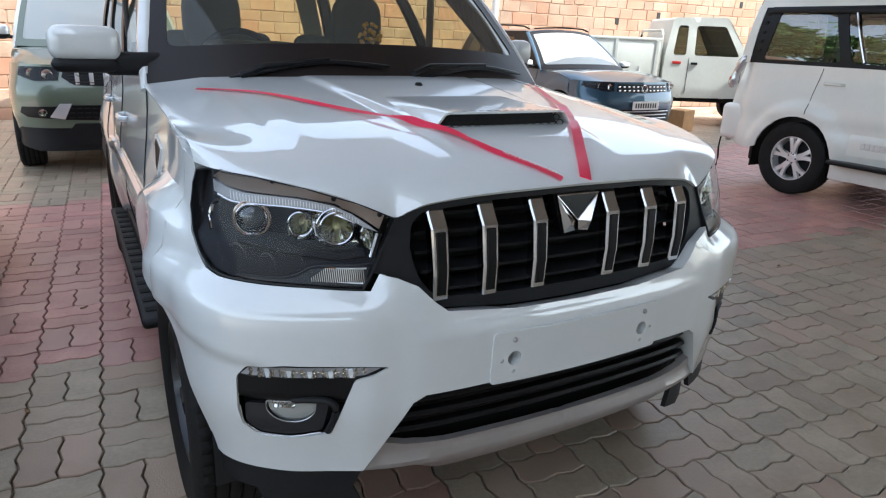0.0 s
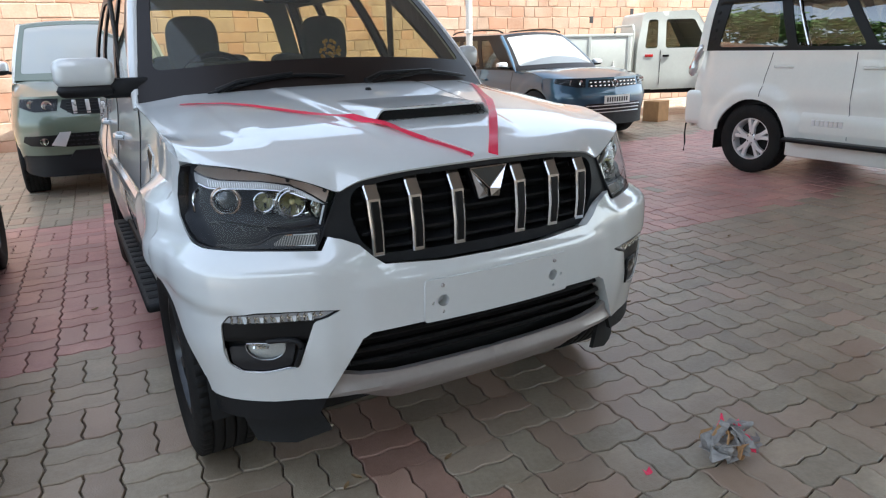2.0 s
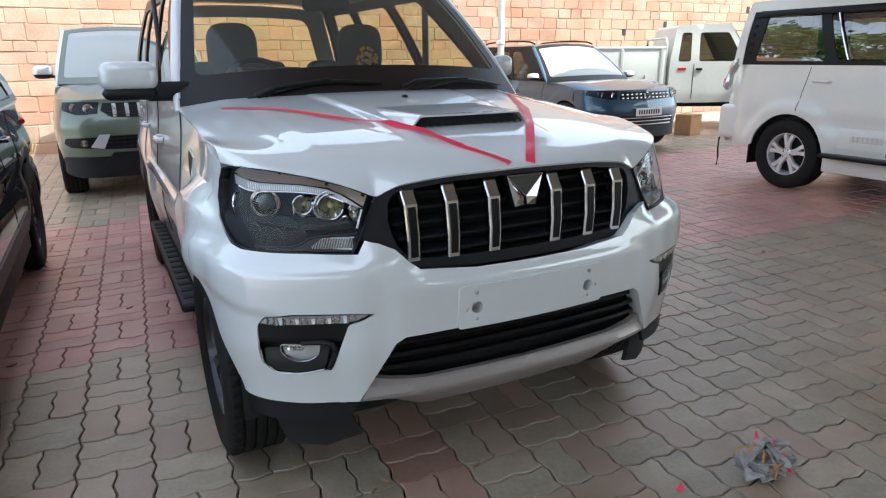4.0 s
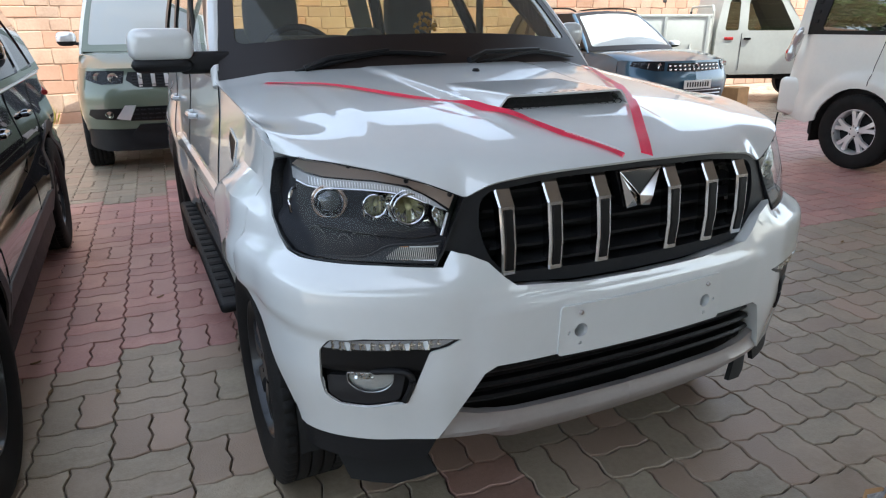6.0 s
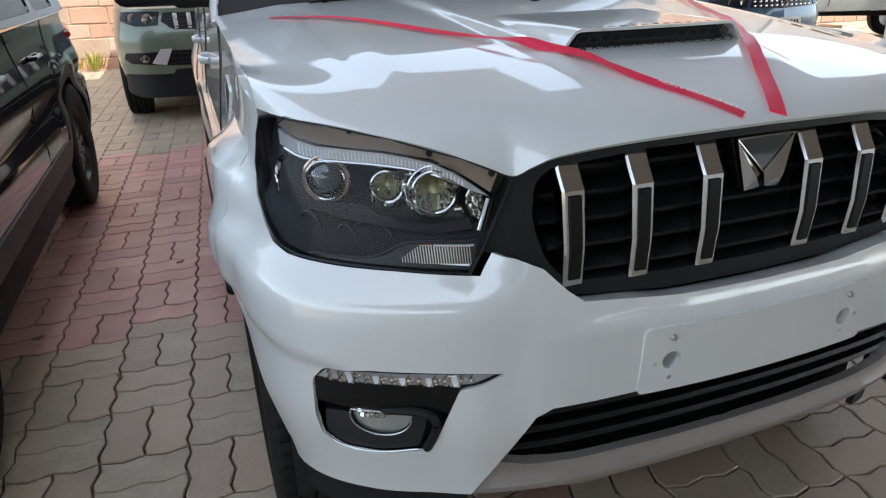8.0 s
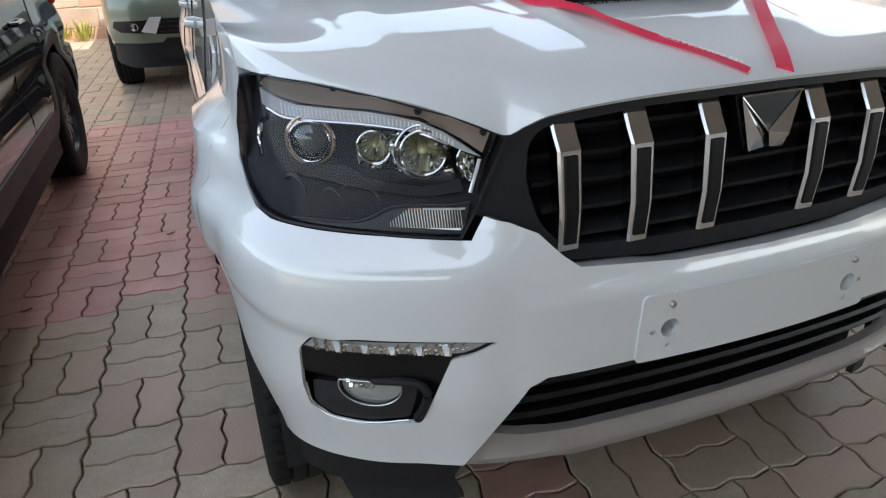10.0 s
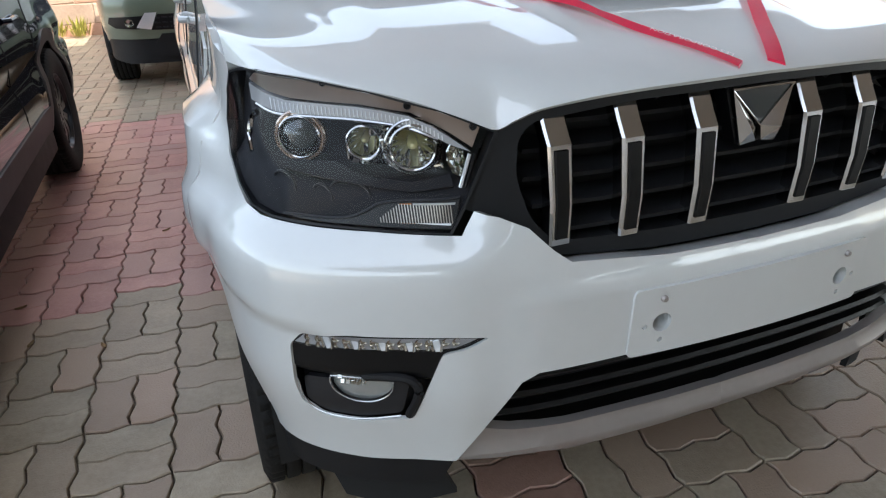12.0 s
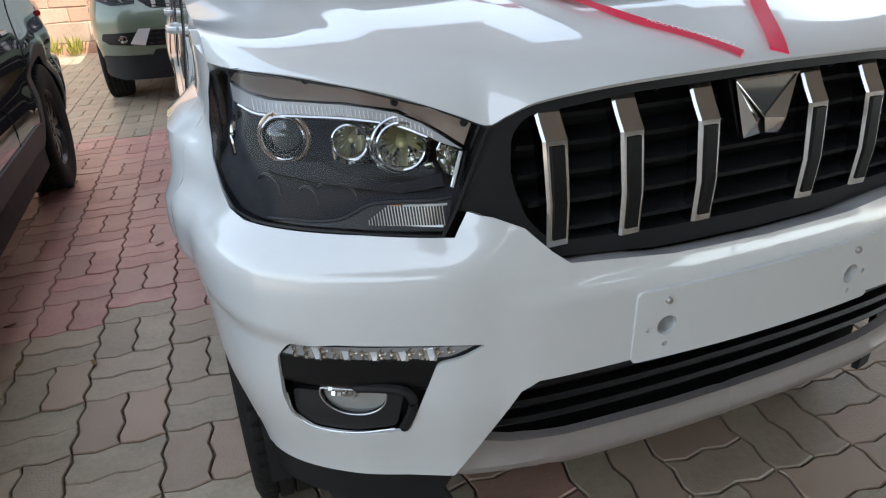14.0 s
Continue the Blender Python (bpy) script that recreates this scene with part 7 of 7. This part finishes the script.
# trees out of view, seen in glass and lamps; a plain wall added behind the camera to close off southern light
rnd = random.Random(3)
for x, y, h in ((-6.5, -22.8, 6.5), (-2.9, -23.2, 6.8), (0.6, -22.9, 7.2), (4.3, -23.3, 6.6), (8.0, -22.8, 6.4), (12.0, -23.3, 6.8), (18.5, -9.0, 6.5), (-12.5, 14.0, 8.0), (-9.0, 14.5, 8.5), (-5.8, 13.8, 7.6)):
    tree = thing("tree", "leafy green tree with a spreading crown", "tree", pose(x, y, 0, 0, 0, rnd.uniform(0, 360)), group="trees behind the yard")
    bm = bmesh.new()
    tube(bm, [(0, 0, -0.1), (0.05, 0, 1.0), (0.0, 0.08, 2.2), (0.1, 0.1, h * 0.6)], [0.20, 0.15, 0.12, 0.06], 10)
    limbs = []
    for k in range(7):
        a = k * 0.9 + rnd.uniform(-0.3, 0.3)
        e = Vector((math.cos(a) * rnd.uniform(1.2, 2.0), math.sin(a) * rnd.uniform(1.2, 2.0), h * rnd.uniform(0.55, 0.9)))
        b = Vector((0, 0.08, rnd.uniform(1.9, 2.8)))
        tube(bm, [b, b.lerp(e, 0.5) + Vector((0, 0, 0.2)), e], [0.07, 0.045, 0.02], 7)
        limbs.append(e)
    part("trunk", bm, BARK, tree)
    verts, faces = [], []
    for k in range(3800):
        c = rnd.choice(limbs) + Vector((rnd.gauss(0, 0.55), rnd.gauss(0, 0.55), rnd.gauss(0.1, 0.45)))
        m = Euler((rnd.uniform(-1, 1), rnd.uniform(-1, 1), rnd.uniform(0, 6.28))).to_matrix()
        i = len(verts)
        s = rnd.uniform(0.16, 0.30)
        verts += [tuple(c + m @ Vector(q)) for q in ((-s, 0, 0), (0, -s * 0.45, 0.02), (s, 0, 0), (0, s * 0.45, 0.02))]
        faces.append((i, i + 1, i + 2, i + 3))
    me = bpy.data.meshes.new("crown")
    me.from_pydata(verts, [], faces)
    me.materials.append(LEAFMAT)
    crown = new("crown", me)
    crown.parent = tree
far_wall = thing("wall_south", "plain pale plastered wall, unseen, added to close off southern light", "wall", kind="structure")
bm = bmesh.new()
box(bm, -30, 30, -20.3, -20.0, -0.1, 3.0)
part("wall_body", bm, PLASTER, far_wall, smooth=0)

# sandstone wall: coursed blocks with lime joints
WALL_Y, WALL_H, TOP_H = 10.60, 2.95, 5.2
wall = thing("wall_north", "coursed red-brown sandstone block wall with lime joints", "wall", kind="structure")
bm = bmesh.new()
box(bm, -14, 26, WALL_Y + 0.004, WALL_Y + 0.45, -0.1, WALL_H)
part("wall_core", bm, MORTAR, wall, smooth=0)
rnd = random.Random(21)
singles, rest_v, rest_f = 0, [], []
z, course = -0.02, 0
while z < WALL_H - 0.1:
    hgt = rnd.uniform(0.17, 0.28)
    x = -13.9 + rnd.uniform(0, 0.4)
    while x < 25.5:
        w = rnd.uniform(0.26, 0.54)
        g = 0.004
        d = rnd.uniform(0.0, 0.008)
        b = rnd.uniform(0.006, 0.012)
        j = [rnd.uniform(-0.010, 0.010) for _ in range(8)]
        f = [(x + g + j[0], z + g + j[1]), (x + w - g + j[2], z + g + j[3]), (x + w - g + j[4], z + hgt - g + j[5]), (x + g + j[6], z + hgt - g + j[7])]
        c = (sum(p[0] for p in f) / 4, sum(p[1] for p in f) / 4)
        vs = []
        for q, yy in ((1.0, WALL_Y + 0.03), (1.0, WALL_Y + 0.004 - d * 0.5)):
            vs += [(p[0], yy, p[1]) for p in f]
        vs += [(p[0] + math.copysign(b, c[0] - p[0]), WALL_Y - 0.006 - d * 0.7 + rnd.uniform(-0.004, 0.004), p[1] + math.copysign(b, c[1] - p[1])) for p in f]
        fs = [(8, 9, 10, 11)]
        for r in (0, 4):
            fs += [(r + k, r + (k + 1) % 4, r + 4 + (k + 1) % 4, r + 4 + k) for k in range(4)]
        near = singles < 300 and z < 2.9 and (-5.0 < x < 0.6 or 3.2 < x < 9.0)
        if near:
            me = bpy.data.meshes.new("stone")
            me.from_pydata(vs, [], fs)
            me.materials.append(STONE)
            ob = new("stone", me)
            ob.parent = wall
            singles += 1
        else:
            k0 = len(rest_v)
            rest_v += vs
            rest_f += [tuple(k0 + i for i in q) for q in fs]
        x += w
    z += hgt
me = bpy.data.meshes.new("stones")
me.from_pydata(rest_v, [], rest_f)
me.materials.append(STONE)
ob = tagged(new("stones", me), kind="stuff")
ob.parent = wall

for x, z in ((9.87, 1.91), (11.13, 2.09), (13.95, 2.48)):
    bm = bmesh.new()
    box(bm, x - 0.06, x + 0.06, WALL_Y - 0.020, WALL_Y + 0.03, z - 0.075, z + 0.075, 0.012, 1)
    part("weep_hole", bm, TRIMDARK, wall, "dark weep hole in the masonry")
# brick wall set back on top of the sandstone, with plastered piers
upper = thing("wall_upper", "weathered brown brick wall standing back on the sandstone", "wall", kind="structure")
bm = bmesh.new()
box(bm, -2.5, 26, WALL_Y + 0.30, WALL_Y + 0.45, WALL_H, TOP_H)
part("wall_core", bm, PLASTER, upper, smooth=0)
vs, fs = [], []
row = 0
z = WALL_H + 0.01
while z < TOP_H - 0.08:
    x = -2.4 + 0.12 * (row % 2)
    while x < 25.7:
        i = len(vs)
        y = WALL_Y + 0.286 + rnd.uniform(0, 0.006)
        vs += [(x + a * 0.228, yy, z + c * 0.072) for yy in (WALL_Y + 0.31, y) for a, c in ((0, 0), (1, 0), (1, 1), (0, 1))]
        fs += [(i + 4, i + 5, i + 6, i + 7)] + [(i + k, i + (k + 1) % 4, i + 4 + (k + 1) % 4, i + 4 + k) for k in range(4)]
        x += 0.24
    z += 0.084
    row += 1
me = bpy.data.meshes.new("bricks")
me.from_pydata(vs, [], fs)
me.materials.append(BRICK)
ob = tagged(new("bricks", me), kind="stuff")
ob.parent = upper
for x in (0.0, 6.0, 12.0, 17.3, 19.8):
    bm = bmesh.new()
    box(bm, x - 0.16, x + 0.16, WALL_Y + 0.20, WALL_Y + 0.30, WALL_H, TOP_H, 0.01, 1)
    part("pier", bm, PLASTER, upper)
# weeds at the wall's foot
rnd = random.Random(17)
for wx in (-2.55, -2.25):
    weed = thing("weed", "small yellow-green weed growing at the foot of the wall", "plant", pose(wx, 10.38, 0), group="weeds by the wall")
    vs, fs = [], []
    for k in range(70):
        a, tall = rnd.uniform(0, 6.28), rnd.uniform(0.10, 0.34)
        c = Vector((math.cos(a) * rnd.uniform(0, 0.12), math.sin(a) * rnd.uniform(0, 0.10), 0))
        tip = c + Vector((math.cos(a) * 0.08, math.sin(a) * 0.07, tall))
        side = Vector((-math.sin(a), math.cos(a), 0)) * 0.012
        i = len(vs)
        mid = c.lerp(tip, 0.55) + Vector((0, 0, 0.03))
        vs += [tuple(c), tuple(mid - side), tuple(tip), tuple(mid + side)]
        fs.append((i, i + 1, i + 2, i + 3))
    me = bpy.data.meshes.new("foliage")
    me.from_pydata(vs, [], fs)
    me.materials.append(WEED)
    ob = new("foliage", me)
    ob.parent = weed

# interlocking pavers in basket weave: module by module, with wavy edges
M, GAP = 0.257, 0.0030
paving = thing("pavement", "interlocking wavy-edged concrete pavers in grey with red fields", "pavement", kind="structure")
TURN = Matrix.Translation((-1.154, 0.752, 0)) @ Matrix.Rotation(radians(-2.8), 4, "Z")


def wave(t):
    t = (t * 2 / M) % 1.0
    w = 4 * abs(t - 0.5) - 1
    return 0.0075 * max(-1.0, min(1.0, w * 1.7))


def paver_mesh(u0, u1, v0, v1):
    """Outline with wavy edges, a worn bevel and sides; in module coordinates."""
    pts = [(u0 + (u1 - u0) * k / n, v0) for n in (8 if u1 - u0 > 0.2 else 4,) for k in range(n)]
    pts += [(u1, v0 + (v1 - v0) * k / n) for n in (8 if v1 - v0 > 0.2 else 4,) for k in range(n)]
    pts += [(u1 - (u1 - u0) * k / n, v1) for n in (8 if u1 - u0 > 0.2 else 4,) for k in range(n)]
    pts += [(u0, v1 - (v1 - v0) * k / n) for n in (8 if v1 - v0 > 0.2 else 4,) for k in range(n)]
    cu, cv = (u0 + u1) / 2, (v0 + v1) / 2
    hu, hv = (u1 - u0) / 2, (v1 - v0) / 2
    out = []
    for inset, z in ((GAP, -0.02), (GAP, -0.004), (GAP + 0.003, 0.0)):
        for u, v in pts:
            fu, fv = (u - cu) * (1 - inset / hu), (v - cv) * (1 - inset / hv)
            out.append((cu + fu + wave(v + 0.03), cv + fv + wave(u), z))
    n = len(pts)
    faces = [tuple(range(2 * n, 3 * n))]
    for r in (0, 1):
        faces += [(r * n + k, r * n + (k + 1) % n, (r + 1) * n + (k + 1) % n, (r + 1) * n + k) for k in range(n)]
    return out, faces


KINDS = {"a": paver_mesh(0, M / 2, 0, M), "b": paver_mesh(M / 2, M, 0, M), "c": paver_mesh(0, M, 0, M / 2), "d": paver_mesh(0, M, M / 2, M)}
shared = {}
for key, (vs, fs) in KINDS.items():
    for mat in (PAVEGREY, PAVERED, PAVEFADED):
        me = bpy.data.meshes.new("paver")
        me.from_pydata(vs, [], fs)
        me.materials.append(mat)
        shared[key, mat.name] = me
rnd = random.Random(8)
loose = {PAVEGREY.name: ([], []), PAVERED.name: ([], []), PAVEFADED.name: ([], [])}
count = 0
for i in range(-32, 64):
    for j in range(-30, 40):
        for key in ("ab" if (i + j) % 2 == 0 else "cd"):
            mid = {"a": (0.25, 0.5), "b": (0.75, 0.5), "c": (0.5, 0.25), "d": (0.5, 0.75)}[key]
            c = TURN @ Vector(((i + mid[0]) * M, (j + mid[1]) * M, 0))
            if c.y > 10.55 or c.y < -6.5 or c.x > 15 or c.x < -9:
                continue
            red = 1.86 < c.y < 5.6 and not (c.x < -0.9 and c.y > 5.0)
            faded = -0.36 < c.x < -0.10 and -3.0 < c.y < 0.62
            if rnd.random() < 0.006:
                red = not red
            mat = PAVERED if red else (PAVEFADED if faded else PAVEGREY)
            tip = Matrix.Translation((i * M, j * M, rnd.uniform(-0.0015, 0.0015))) @ Euler((rnd.uniform(-0.006, 0.006), rnd.uniform(-0.006, 0.006), 0)).to_matrix().to_4x4()
            if count < 300 and -1.95 < c.x < 1.75 and -0.75 < c.y < 1.95:
                ob = new("paver", shared[key, mat.name])
                ob.matrix_local = TURN @ tip
                ob.parent = paving
                count += 1
            else:
                vs, fs = KINDS[key]
                lv, lf = loose[mat.name]
                k0, m = len(lv), TURN @ tip
                if c.y > 6.5 or c.x > 6 or c.x < -4 or c.y < -1.2:
                    n = len(vs) // 3
                    pick = list(range(n, 3 * n))
                    lv += [tuple(m @ Vector(vs[p])) for p in pick]
                    lf += [tuple(k0 + p - n for p in q) for q in fs if min(q) >= n]
                else:
                    lv += [tuple(m @ Vector(p)) for p in vs]
                    lf += [tuple(k0 + p for p in q) for q in fs]
for mat in (PAVEGREY, PAVERED, PAVEFADED):
    me = bpy.data.meshes.new("pavers")
    me.from_pydata(loose[mat.name][0], [], loose[mat.name][1])
    me.materials.append(mat)
    ob = tagged(new("pavers", me), kind="stuff")
    ob.parent = paving
